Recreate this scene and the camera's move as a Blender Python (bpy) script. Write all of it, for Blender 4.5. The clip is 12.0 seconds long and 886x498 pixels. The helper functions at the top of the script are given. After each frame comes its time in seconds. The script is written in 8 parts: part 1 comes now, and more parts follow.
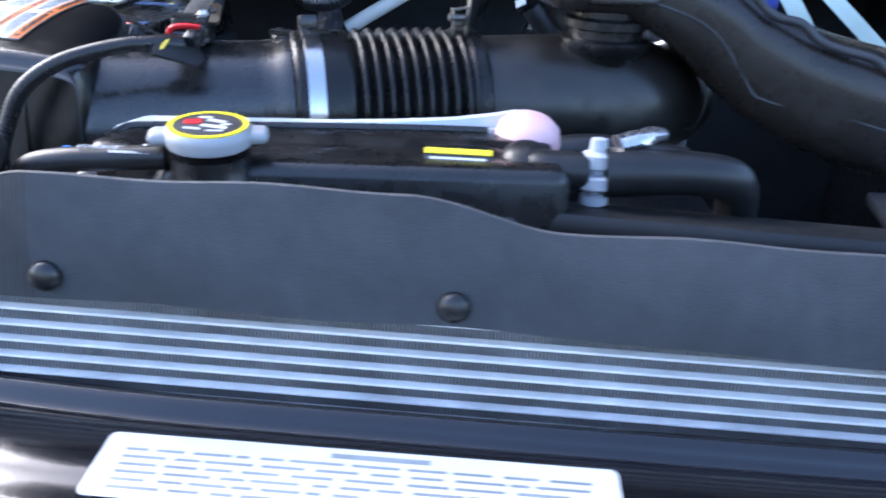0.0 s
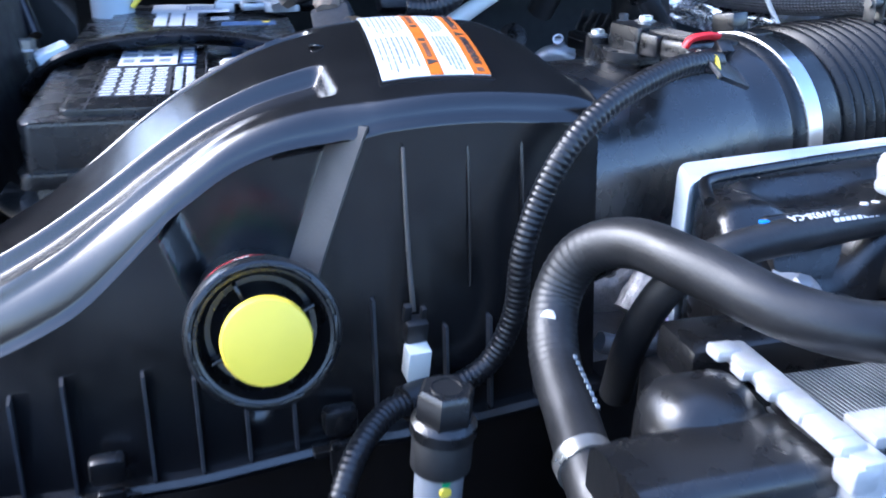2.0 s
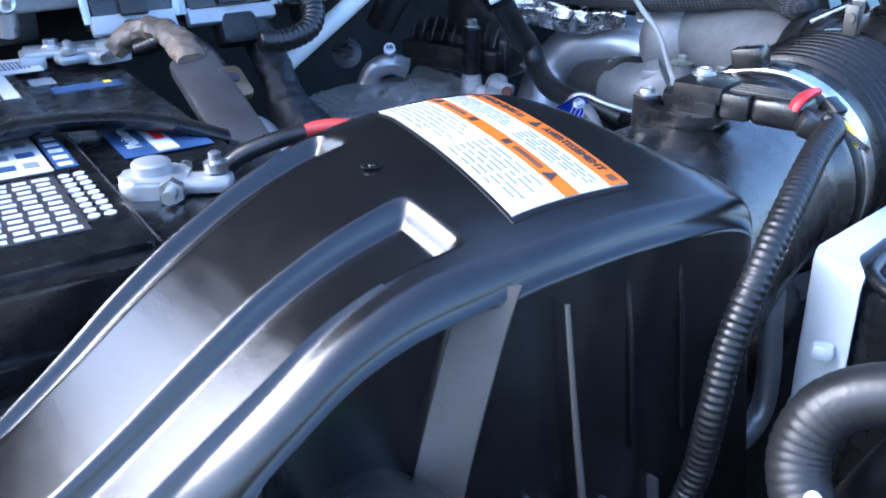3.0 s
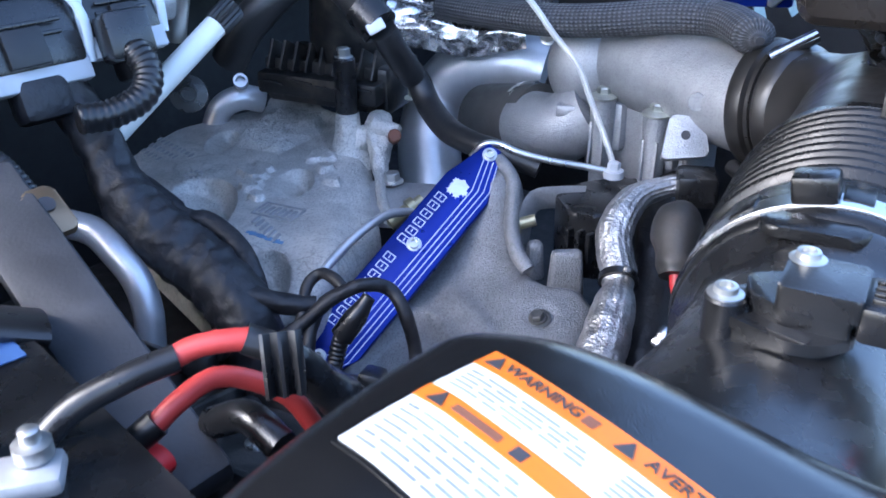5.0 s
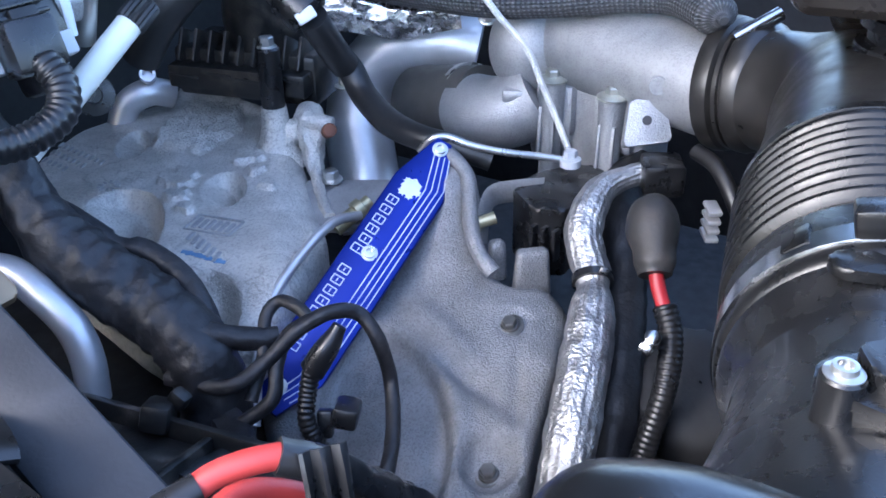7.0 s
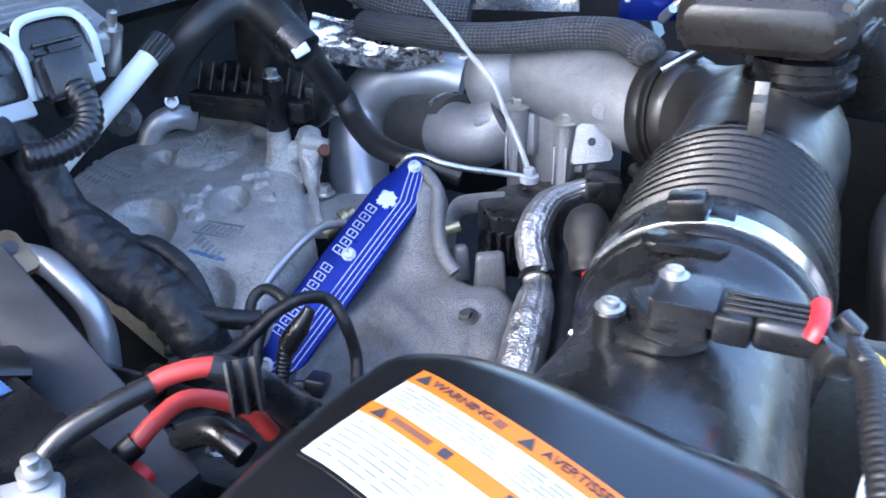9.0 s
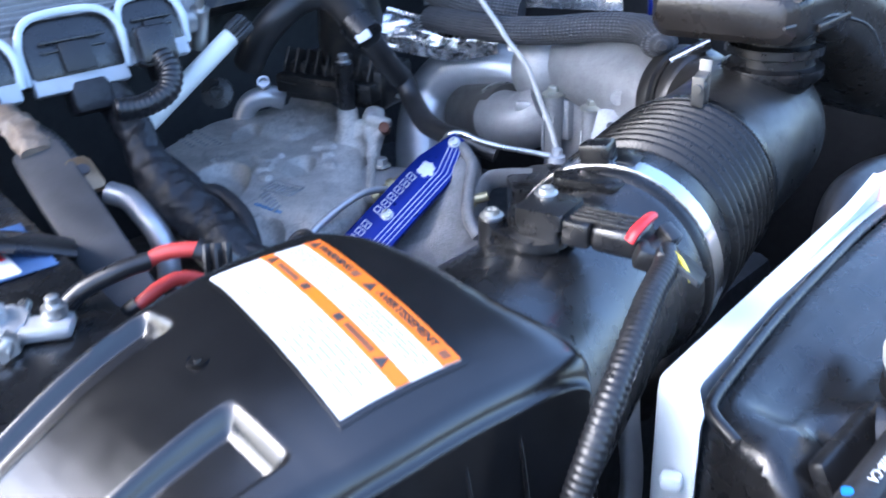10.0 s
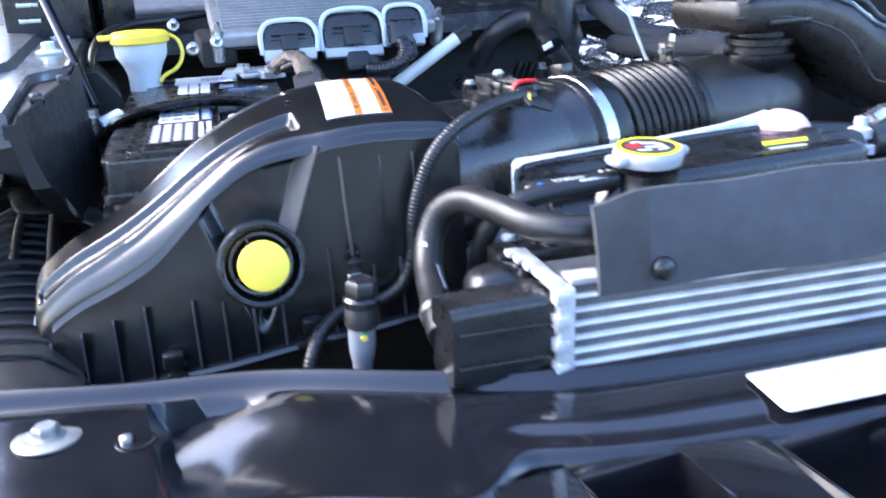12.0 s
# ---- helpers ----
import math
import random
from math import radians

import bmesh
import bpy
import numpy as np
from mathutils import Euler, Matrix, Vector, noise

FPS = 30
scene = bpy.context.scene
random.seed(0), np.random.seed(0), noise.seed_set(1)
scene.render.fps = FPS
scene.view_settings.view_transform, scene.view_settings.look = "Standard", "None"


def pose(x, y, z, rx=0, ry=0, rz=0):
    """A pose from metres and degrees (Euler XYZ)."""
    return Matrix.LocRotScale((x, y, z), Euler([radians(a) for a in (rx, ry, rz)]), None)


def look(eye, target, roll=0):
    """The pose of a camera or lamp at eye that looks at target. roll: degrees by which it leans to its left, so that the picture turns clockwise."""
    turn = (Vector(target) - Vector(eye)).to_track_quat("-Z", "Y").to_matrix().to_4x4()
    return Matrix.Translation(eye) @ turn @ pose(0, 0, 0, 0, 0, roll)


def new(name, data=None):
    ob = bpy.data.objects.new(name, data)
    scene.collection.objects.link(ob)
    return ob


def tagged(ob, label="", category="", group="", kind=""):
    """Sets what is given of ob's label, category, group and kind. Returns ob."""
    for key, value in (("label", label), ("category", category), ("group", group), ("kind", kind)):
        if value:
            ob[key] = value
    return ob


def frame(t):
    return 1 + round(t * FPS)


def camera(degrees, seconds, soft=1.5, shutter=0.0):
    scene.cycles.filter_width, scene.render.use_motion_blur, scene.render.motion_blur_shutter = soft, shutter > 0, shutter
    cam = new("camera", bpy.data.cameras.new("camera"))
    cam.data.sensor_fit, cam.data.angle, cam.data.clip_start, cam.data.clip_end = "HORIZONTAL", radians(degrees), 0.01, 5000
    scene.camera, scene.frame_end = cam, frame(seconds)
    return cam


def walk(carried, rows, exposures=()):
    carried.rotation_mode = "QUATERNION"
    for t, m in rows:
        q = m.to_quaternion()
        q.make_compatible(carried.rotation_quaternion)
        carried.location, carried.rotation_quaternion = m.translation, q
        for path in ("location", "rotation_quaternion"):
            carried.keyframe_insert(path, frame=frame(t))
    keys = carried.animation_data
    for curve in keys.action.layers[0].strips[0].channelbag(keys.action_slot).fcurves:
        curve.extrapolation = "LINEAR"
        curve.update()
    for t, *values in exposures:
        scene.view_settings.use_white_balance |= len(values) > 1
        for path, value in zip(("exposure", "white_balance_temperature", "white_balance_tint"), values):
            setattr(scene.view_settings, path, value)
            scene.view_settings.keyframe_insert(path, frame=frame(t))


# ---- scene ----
cam = camera(52.2, 12.0, soft=1.7, shutter=0.3)
PATH = [
    (0, (-0.006, -0.003, 1.505), (0.064, 1.832, 0.714), 2.6),
    (0.5, (-0.168, 0.038, 1.488), (-0.026, 1.861, 0.679), 2.9),
    (1, (-0.352, 0.107, 1.477), (-0.005, 1.909, 0.682), 3.1),
    (1.5, (-0.454, 0.162, 1.466), (0.068, 1.931, 0.692), 2.7),
    (2, (-0.462, 0.252, 1.466), (0.205, 1.972, 0.694), 1.2),
    (2.2, (-0.469, 0.294, 1.462), (0.3, 1.973, 0.694), 0.5),
    (2.5, (-0.493, 0.37, 1.471), (0.44, 1.952, 0.68), -0.3),
    (3.2, (-0.548, 0.462, 1.5), (0.661, 1.822, 0.669), -0.6),
    (3.5, (-0.528, 0.49, 1.504), (0.725, 1.8, 0.66), -0.3),
    (5.3, (-0.42, 0.653, 1.534), (0.966, 1.747, 0.595), -1.4),
    (5.5, (-0.412, 0.671, 1.54), (0.989, 1.726, 0.578), -1.6),
    (6, (-0.415, 0.7, 1.542), (1.035, 1.648, 0.543), -1.1),
    (6.5, (-0.417, 0.706, 1.54), (1.053, 1.613, 0.532), -1.0),
    (8.3, (-0.437, 0.672, 1.553), (1.004, 1.629, 0.55), -1.4),
    (8.5, (-0.448, 0.654, 1.561), (0.993, 1.627, 0.571), -1.4),
    (9, (-0.469, 0.597, 1.567), (0.974, 1.612, 0.624), -1.9),
    (9.5, (-0.464, 0.523, 1.576), (0.944, 1.611, 0.664), -3.0),
    (10, (-0.488, 0.452, 1.563), (0.778, 1.714, 0.665), -2.5),
    (10.5, (-0.511, 0.342, 1.534), (0.515, 1.82, 0.661), -1.0),
    (10.8, (-0.507, 0.274, 1.528), (0.359, 1.885, 0.72), -1.9),
    (11, (-0.522, 0.23, 1.538), (0.277, 1.895, 0.769), -2.0),
    (11.5, (-0.534, 0.112, 1.536), (0.157, 1.86, 0.855), -2.3),
    (12, (-0.504, -0.039, 1.515), (0.156, 1.725, 0.842), -2.4),
]
EXPOSURE = [(0, 2.36, 5800, 13), (0.6, 2.30, 5700, 13), (1.5, 2.56, 5500, 13), (2.5, 2.50, 5200, 12), (3.7, 2.46, 5350, 12), (5.3, 2.84, 5700, 12), (6.5, 2.92, 5750, 12), (8.5, 3.02, 5800, 12), (9.5, 2.8, 5750, 12), (10.5, 2.82, 5450, 13), (12, 2.9, 5750, 14)]
walk(cam, [(t, look(eye, target, roll)) for t, eye, target, roll in PATH], EXPOSURE)

# ---- world, sun and exposure ----
world = bpy.data.worlds.new("open_sky")
scene.world = world
world.use_nodes = True
wn = world.node_tree.nodes
sky = wn.new("ShaderNodeTexSky")
sky.sky_type = "NISHITA"
sky.sun_disc = False
sky.sun_elevation = radians(40)
sky.sun_rotation = radians(-58)
sky.air_density, sky.dust_density, sky.ozone_density = 1.0, 3.0, 2.0
wn["Background"].inputs["Strength"].default_value = 0.15
world.node_tree.links.new(sky.outputs["Color"], wn["Background"].inputs["Color"])
sun_data = bpy.data.lights.new("sun", "SUN")
sun_data.energy, sun_data.angle, sun_data.color = 0.5, radians(30), (1.0, 0.98, 0.95)
sun = new("sun", sun_data)
# a veiled sun behind the vehicle's left shoulder; the raised bonnet shades most of the bay
sun.matrix_basis = look((-4.5, 2.8, 4.5), (0.0, 0.0, 0.0))

# ---- materials ----
def pbr(name, col, rough=0.5, metal=0.0, var=0.25, vscale=30.0, bump=0.15, bscale=500.0, dust=0.0,
        dustcol=(0.21, 0.21, 0.21), dscale=18.0, coat=0.0, aniso=0.0, trans=0.0, sss=0.0, rvar=0.12, veins=0.0, spec=0.5, speck=0.0):
    m = bpy.data.materials.new(name)
    m.use_nodes = True
    nt = m.node_tree
    b = nt.nodes["Principled BSDF"]
    co = nt.nodes.new("ShaderNodeTexCoord").outputs["Object"]

    def noise_tex(scale, detail, distort=0.0):
        n = nt.nodes.new("ShaderNodeTexNoise")
        n.inputs["Scale"].default_value, n.inputs["Detail"].default_value = scale, detail
        n.inputs["Distortion"].default_value = distort
        nt.links.new(co, n.inputs["Vector"])
        return n.outputs["Fac"]

    def remap(src, a, b2, lo, hi):
        n = nt.nodes.new("ShaderNodeMapRange")
        for k, v in zip(("From Min", "From Max", "To Min", "To Max"), (a, b2, lo, hi)):
            n.inputs[k].default_value = v
        nt.links.new(src, n.inputs["Value"])
        return n.outputs["Result"]

    def mixcol(fac, a, c):
        n = nt.nodes.new("ShaderNodeMix")
        n.data_type = "RGBA"
        nt.links.new(fac, n.inputs["Factor"])
        for sock, v in ((n.inputs[6], a), (n.inputs[7], c)):
            if isinstance(v, tuple):
                sock.default_value = (*v, 1.0)
            else:
                nt.links.new(v, sock)
        return n.outputs[2]

    big, fine = noise_tex(vscale, 5.0, 0.4), noise_tex(bscale, 3.0)
    lo = tuple(max(0.0, c * (1 - var)) for c in col)
    hi = tuple(min(1.0, c * (1 + var)) for c in col)
    colour = mixcol(remap(big, 0.3, 0.7, 0.0, 1.0), lo, hi)
    rsock = remap(noise_tex(vscale * 2.7, 4.0, 0.2), 0.3, 0.7, max(0.02, rough - rvar * rough), min(1.0, rough + rvar))
    if dust > 0:
        spots = remap(noise_tex(dscale, 8.0, 0.6), 0.48, 0.78, 0.0, dust)
        grain = remap(noise_tex(dscale * 22, 2.0), 0.35, 0.75, 0.25, 1.0)
        mul = nt.nodes.new("ShaderNodeMath")
        mul.operation = "MULTIPLY"
        nt.links.new(spots, mul.inputs[0])
        nt.links.new(grain, mul.inputs[1])
        colour = mixcol(mul.outputs[0], colour, dustcol)
        add = nt.nodes.new("ShaderNodeMath")
        add.operation = "ADD"
        nt.links.new(rsock, add.inputs[0])
        nt.links.new(mul.outputs[0], add.inputs[1])
        rsock = add.outputs[0]
    if veins > 0:
        # creased flow marks and stains
        flow = noise_tex(26.0, 2.5, 1.6)
        dist = nt.nodes.new("ShaderNodeMath")
        dist.operation = "SUBTRACT"
        dist.inputs[1].default_value = 0.5
        nt.links.new(flow, dist.inputs[0])
        ab = nt.nodes.new("ShaderNodeMath")
        ab.operation = "ABSOLUTE"
        nt.links.new(dist.outputs[0], ab.inputs[0])
        line = remap(ab.outputs[0], 0.0, 0.022, veins, 0.0)
        where = remap(noise_tex(9.0, 2.0), 0.48, 0.6, 0.0, 1.0)
        vm = nt.nodes.new("ShaderNodeMath")
        vm.operation = "MULTIPLY"
        nt.links.new(line, vm.inputs[0])
        nt.links.new(where, vm.inputs[1])
        colour = mixcol(vm.outputs[0], colour, tuple(c * 0.3 for c in col))
        stain = remap(noise_tex(14.0, 6.0, 0.8), 0.52, 0.72, 0.0, veins * 0.55)
        colour = mixcol(stain, colour, tuple(c * 0.45 for c in col))
    if speck > 0:
        # fine dark pits of a sand casting
        pits = remap(noise_tex(bscale * 0.9, 2.0), 0.38, 0.48, speck, 0.0)
        colour = mixcol(pits, colour, tuple(c * 0.25 for c in col))
        blots = remap(noise_tex(70.0, 5.0, 0.5), 0.50, 0.66, 0.0, speck * 0.8)
        colour = mixcol(blots, colour, tuple(c * 0.5 for c in col))
    nt.links.new(colour, b.inputs["Base Color"])
    b.inputs["Specular IOR Level"].default_value = spec
    nt.links.new(rsock, b.inputs["Roughness"])
    b.inputs["Metallic"].default_value = metal
    b.inputs["Coat Weight"].default_value = coat
    b.inputs["Coat Roughness"].default_value = 0.08
    b.inputs["Anisotropic"].default_value = aniso
    b.inputs["Transmission Weight"].default_value = trans
    if sss:
        b.inputs["Subsurface Weight"].default_value = sss
        b.inputs["Subsurface Radius"].default_value = (0.01, 0.01, 0.01)
        b.inputs["Subsurface Scale"].default_value = 0.5
    if bump:
        bn = nt.nodes.new("ShaderNodeBump")
        bn.inputs["Strength"].default_value, bn.inputs["Distance"].default_value = min(1.0, bump), 0.0008 * max(1.0, bump)
        nt.links.new(fine, bn.inputs["Height"])
        nt.links.new(bn.outputs["Normal"], b.inputs["Normal"])
    return m


def add_wave(m, axis, pitch, depth, colour=None, width=0.5):
    """Fine parallel ridges along one axis of the surface's own coordinates (UV u: round, v: along)."""
    nt = m.node_tree
    b = nt.nodes["Principled BSDF"]
    uv = nt.nodes.new("ShaderNodeTexCoord").outputs["UV" if axis in "uv" else "Object"]
    sep = nt.nodes.new("ShaderNodeSeparateXYZ")
    nt.links.new(uv, sep.inputs[0])
    mul = nt.nodes.new("ShaderNodeMath")
    mul.operation = "MULTIPLY"
    mul.inputs[1].default_value = 2 * math.pi / pitch
    nt.links.new(sep.outputs[{"u": 0, "v": 1, "x": 0, "y": 1, "z": 2}[axis]], mul.inputs[0])
    sn = nt.nodes.new("ShaderNodeMath")
    sn.operation = "SINE"
    nt.links.new(mul.outputs[0], sn.inputs[0])
    bn = nt.nodes.new("ShaderNodeBump")
    bn.inputs["Strength"].default_value, bn.inputs["Distance"].default_value = 0.9, depth
    nt.links.new(sn.outputs[0], bn.inputs["Height"])
    old = b.inputs["Normal"].links[0].from_socket if b.inputs["Normal"].links else None
    if old:
        nt.links.new(old, bn.inputs["Normal"])
    nt.links.new(bn.outputs["Normal"], b.inputs["Normal"])
    if colour:
        cold = b.inputs["Base Color"].links[0].from_socket
        mx = nt.nodes.new("ShaderNodeMix")
        mx.data_type = "RGBA"
        rg = nt.nodes.new("ShaderNodeMapRange")
        rg.inputs["From Min"].default_value, rg.inputs["From Max"].default_value = width - 0.5, width + 0.5
        nt.links.new(sn.outputs[0], rg.inputs["Value"])
        nt.links.new(rg.outputs[0], mx.inputs["Factor"])
        nt.links.new(cold, mx.inputs[6])
        mx.inputs[7].default_value = (*colour, 1)
        nt.links.new(mx.outputs[2], b.inputs["Base Color"])
    return m


def add_braid(m, nu, pitch, depth, colour):
    """Woven sleeve: two sets of crossing strands round a swept tube."""
    nt = m.node_tree
    b = nt.nodes["Principled BSDF"]
    sep = nt.nodes.new("ShaderNodeSeparateXYZ")
    nt.links.new(nt.nodes.new("ShaderNodeTexCoord").outputs["UV"], sep.inputs[0])
    waves = []
    for s in (1, -1):
        a, c = nt.nodes.new("ShaderNodeMath"), nt.nodes.new("ShaderNodeMath")
        a.operation = c.operation = "MULTIPLY"
        a.inputs[1].default_value = 2 * math.pi * nu
        c.inputs[1].default_value = s * 2 * math.pi / pitch
        nt.links.new(sep.outputs[0], a.inputs[0])
        nt.links.new(sep.outputs[1], c.inputs[0])
        ad, sn = nt.nodes.new("ShaderNodeMath"), nt.nodes.new("ShaderNodeMath")
        sn.operation = "SINE"
        nt.links.new(a.outputs[0], ad.inputs[0])
        nt.links.new(c.outputs[0], ad.inputs[1])
        nt.links.new(ad.outputs[0], sn.inputs[0])
        waves.append(sn.outputs[0])
    mx = nt.nodes.new("ShaderNodeMath")
    mx.operation = "MULTIPLY"
    nt.links.new(waves[0], mx.inputs[0])
    nt.links.new(waves[1], mx.inputs[1])
    bn = nt.nodes.new("ShaderNodeBump")
    bn.inputs["Strength"].default_value, bn.inputs["Distance"].default_value = 0.8, depth
    nt.links.new(mx.outputs[0], bn.inputs["Height"])
    nt.links.new(bn.outputs["Normal"], b.inputs["Normal"])
    cold = b.inputs["Base Color"].links[0].from_socket
    mc, rg = nt.nodes.new("ShaderNodeMix"), nt.nodes.new("ShaderNodeMapRange")
    mc.data_type = "RGBA"
    rg.inputs["From Min"].default_value, rg.inputs["From Max"].default_value = 0.1, 0.8
    nt.links.new(mx.outputs[0], rg.inputs["Value"])
    nt.links.new(rg.outputs[0], mc.inputs["Factor"])
    nt.links.new(cold, mc.inputs[6])
    mc.inputs[7].default_value = (*colour, 1)
    nt.links.new(mc.outputs[2], b.inputs["Base Color"])
    return m


BLACK = pbr("black_plastic", (0.007, 0.007, 0.0075), 0.25, spec=0.65, bump=0.12, bscale=900, dust=0.05, dscale=30, rvar=0.1)
LIDBLACK = pbr("moulded_black_plastic", (0.0055, 0.0055, 0.006), 0.19, spec=0.78, bump=0.10, bscale=1400, dust=0.02, dscale=26, rvar=0.07)
DUCTBLACK = pbr("duct_black_plastic", (0.007, 0.007, 0.0075), 0.22, spec=0.85, bump=0.08, bscale=900, dust=0.06, dscale=30)
MATTE = pbr("matte_black_plastic", (0.010, 0.010, 0.0105), 0.42, bump=0.2, bscale=700, dust=0.12)
ELBOW = pbr("dusty_elbow_plastic", (0.013, 0.012, 0.011), 0.30, spec=0.6, var=0.2, bump=0.06, bscale=700, dust=0.35, dustcol=(0.085, 0.07, 0.055), dscale=24)
VALVE = pbr("valve_cover_plastic", (0.009, 0.009, 0.009), 0.3, bump=0.15, bscale=500, dust=0.5, dustcol=(0.24, 0.19, 0.14), dscale=55)
DUSTY = pbr("dusty_black_plastic", (0.010, 0.010, 0.010), 0.42, bump=0.3, bscale=400, dust=0.6, dustcol=(0.26, 0.22, 0.18), dscale=42)
GLOSSBLACK = pbr("black_enamel", (0.006, 0.006, 0.008), 0.12, spec=0.55, bump=0.05, bscale=220, coat=0.35, dust=0.02, rvar=0.05)
RUBBER = pbr("black_rubber", (0.011, 0.011, 0.0115), 0.36, bump=0.15, bscale=600, dust=0.10)
BELLOWRUBBER = pbr("bellows_rubber", (0.007, 0.007, 0.0072), 0.24, spec=0.34, bump=0.1, bscale=700, dust=0.08)
FELT = pbr("rubberised_felt", (0.046, 0.051, 0.057), 0.75, var=0.15, bump=0.5, bscale=900, dust=0.25, dustcol=(0.12, 0.12, 0.12), dscale=9)
FELTRIB = add_wave(pbr("ribbed_rubber_felt", (0.040, 0.042, 0.045), 0.7, bump=0.3, bscale=900), "x", 0.0022, 0.00025)
TAPE = pbr("cloth_tape", (0.010, 0.010, 0.012), 0.48, var=0.4, vscale=60, bump=1.6, bscale=150, dust=0.18, dustcol=(0.16, 0.15, 0.14))
VINYL = pbr("vinyl_tape", (0.012, 0.012, 0.013), 0.25, bump=0.35, bscale=120)
LOOM = pbr("loom_plastic", (0.012, 0.012, 0.013), 0.28, bump=0.05)
CAST = pbr("cast_aluminium", (0.60, 0.575, 0.53), 0.42, metal=0.5, var=0.20, vscale=26, bump=2.4, bscale=520, veins=0.45, speck=0.28, dust=0.5, dustcol=(0.16, 0.145, 0.13), dscale=20)
CASTSAND = pbr("fine_cast_aluminium", (0.26, 0.26, 0.265), 0.42, metal=0.5, var=0.16, vscale=22, bump=1.8, bscale=700, speck=0.3, dust=0.45, dustcol=(0.13, 0.115, 0.10), dscale=16)
BOLTDARK = pbr("dull_dark_steel", (0.17, 0.165, 0.155), 0.38, metal=0.8, var=0.2, vscale=90, bump=0.2)
DEEPRED = pbr("deep_red_print", (0.32, 0.015, 0.02), 0.4, var=0.08, bump=0.05)
BOOT = pbr("dusty_rubber_boot", (0.020, 0.019, 0.018), 0.5, var=0.2, bump=0.3, bscale=300, dust=0.4, dustcol=(0.15, 0.12, 0.10), dscale=40)
CASTSMOOTH = pbr("sand_cast_aluminium", (0.38, 0.385, 0.39), 0.42, metal=0.6, var=0.14, vscale=30, bump=0.9, bscale=620, speck=0.15, dust=0.25, dustcol=(0.24, 0.23, 0.21))
PIPEALU = pbr("drawn_aluminium", (0.58, 0.58, 0.59), 0.32, metal=0.7, var=0.12, bump=0.15, bscale=260, dust=0.12)
STEEL = pbr("zinc_plated_steel", (0.52, 0.52, 0.50), 0.28, metal=0.9, var=0.15, bump=0.1, dust=0.08)
BRIGHT = pbr("polished_clamp_steel", (0.56, 0.56, 0.57), 0.16, metal=1.0, var=0.06, bump=0.05)
ALUFIN = add_wave(pbr("cooler_fins", (0.24, 0.25, 0.26), 0.45, metal=0.6, var=0.4, vscale=22, bump=0.2), "x", 0.0019, 0.0008, (0.07, 0.07, 0.08), 0.3)
ALUTUBE = pbr("cooler_tube_aluminium", (0.88, 0.89, 0.90), 0.34, metal=0.15, bump=0.1)
ALUPLATE = pbr("header_plate_aluminium", (0.56, 0.57, 0.58), 0.38, metal=0.5, var=0.2, vscale=60, bump=0.4, bscale=200)
FOIL = pbr("crinkled_foil", (0.70, 0.70, 0.71), 0.2, metal=0.95, var=0.12, vscale=80, bump=0.3, bscale=110)
FOILWRAP = add_wave(pbr("foil_tape_wrap", (0.46, 0.455, 0.45), 0.36, metal=0.9, var=0.3, vscale=90, bump=2.2, bscale=420), "u", 0.0625, 0.0002)
TANBOOT = pbr("dusty_tan_boot", (0.11, 0.085, 0.065), 0.45, var=0.4, vscale=60, bump=0.9, bscale=260, dust=0.85, dustcol=(0.36, 0.27, 0.19), dscale=45)
BRAID = add_braid(pbr("braided_sleeve", (0.035, 0.036, 0.040), 0.6, bump=0.2), 14, 0.008, 0.0012, (0.11, 0.115, 0.125))
CORD = add_braid(pbr("white_cord", (0.55, 0.55, 0.52), 0.6, bump=0.2), 4, 0.004, 0.0004, (0.4, 0.4, 0.37))
BLUE = pbr("blue_anodised_aluminium", (0.007, 0.020, 0.20), 0.3, metal=0.7, var=0.1, bump=0.05)
ETCH = pbr("etched_silver", (0.55, 0.58, 0.68), 0.35, metal=0.6, bump=0.0)
WHITEPLASTIC = pbr("milky_plastic", (0.56, 0.62, 0.66), 0.35, var=0.05, bump=0.05, sss=0.15)
LAVENDER = pbr("coolant_stained_plastic", (0.60, 0.55, 0.68), 0.35, var=0.08, bump=0.05, sss=0.15)
PINK = pbr("pink_tinted_plastic", (0.80, 0.50, 0.52), 0.4, var=0.06, bump=0.05)
NYLON = pbr("natural_nylon", (0.74, 0.74, 0.68), 0.4, var=0.05, bump=0.05)
CAPGREY = pbr("grey_cap_plastic", (0.34, 0.35, 0.36), 0.35, var=0.06, bump=0.1)
GREYPLASTIC = pbr("grey_sensor_plastic", (0.20, 0.21, 0.23), 0.4, var=0.08, bump=0.1)
CONNGREY = pbr("connector_grey", (0.40, 0.42, 0.45), 0.45, var=0.08, bump=0.1)
YELLOW = pbr("yellow_plastic", (0.86, 0.65, 0.06), 0.35, var=0.05, bump=0.05)
YELLOWINK = pbr("yellow_print", (0.85, 0.70, 0.02), 0.4, var=0.02, bump=0.0)
RED = pbr("red_plastic", (0.62, 0.02, 0.025), 0.35, var=0.08, bump=0.05)
REDCABLE = pbr("red_cable", (0.36, 0.035, 0.03), 0.4, var=0.12, bump=0.1)
GREEN = pbr("green_plastic", (0.02, 0.30, 0.12), 0.4, bump=0.0)
PAPER = pbr("label_white", (0.60, 0.61, 0.62), 0.35, var=0.03, bump=0.0)
ORANGE = pbr("label_orange", (0.56, 0.13, 0.010), 0.38, var=0.04, bump=0.0)
INK = pbr("print_black", (0.03, 0.03, 0.035), 0.5, bump=0.0)
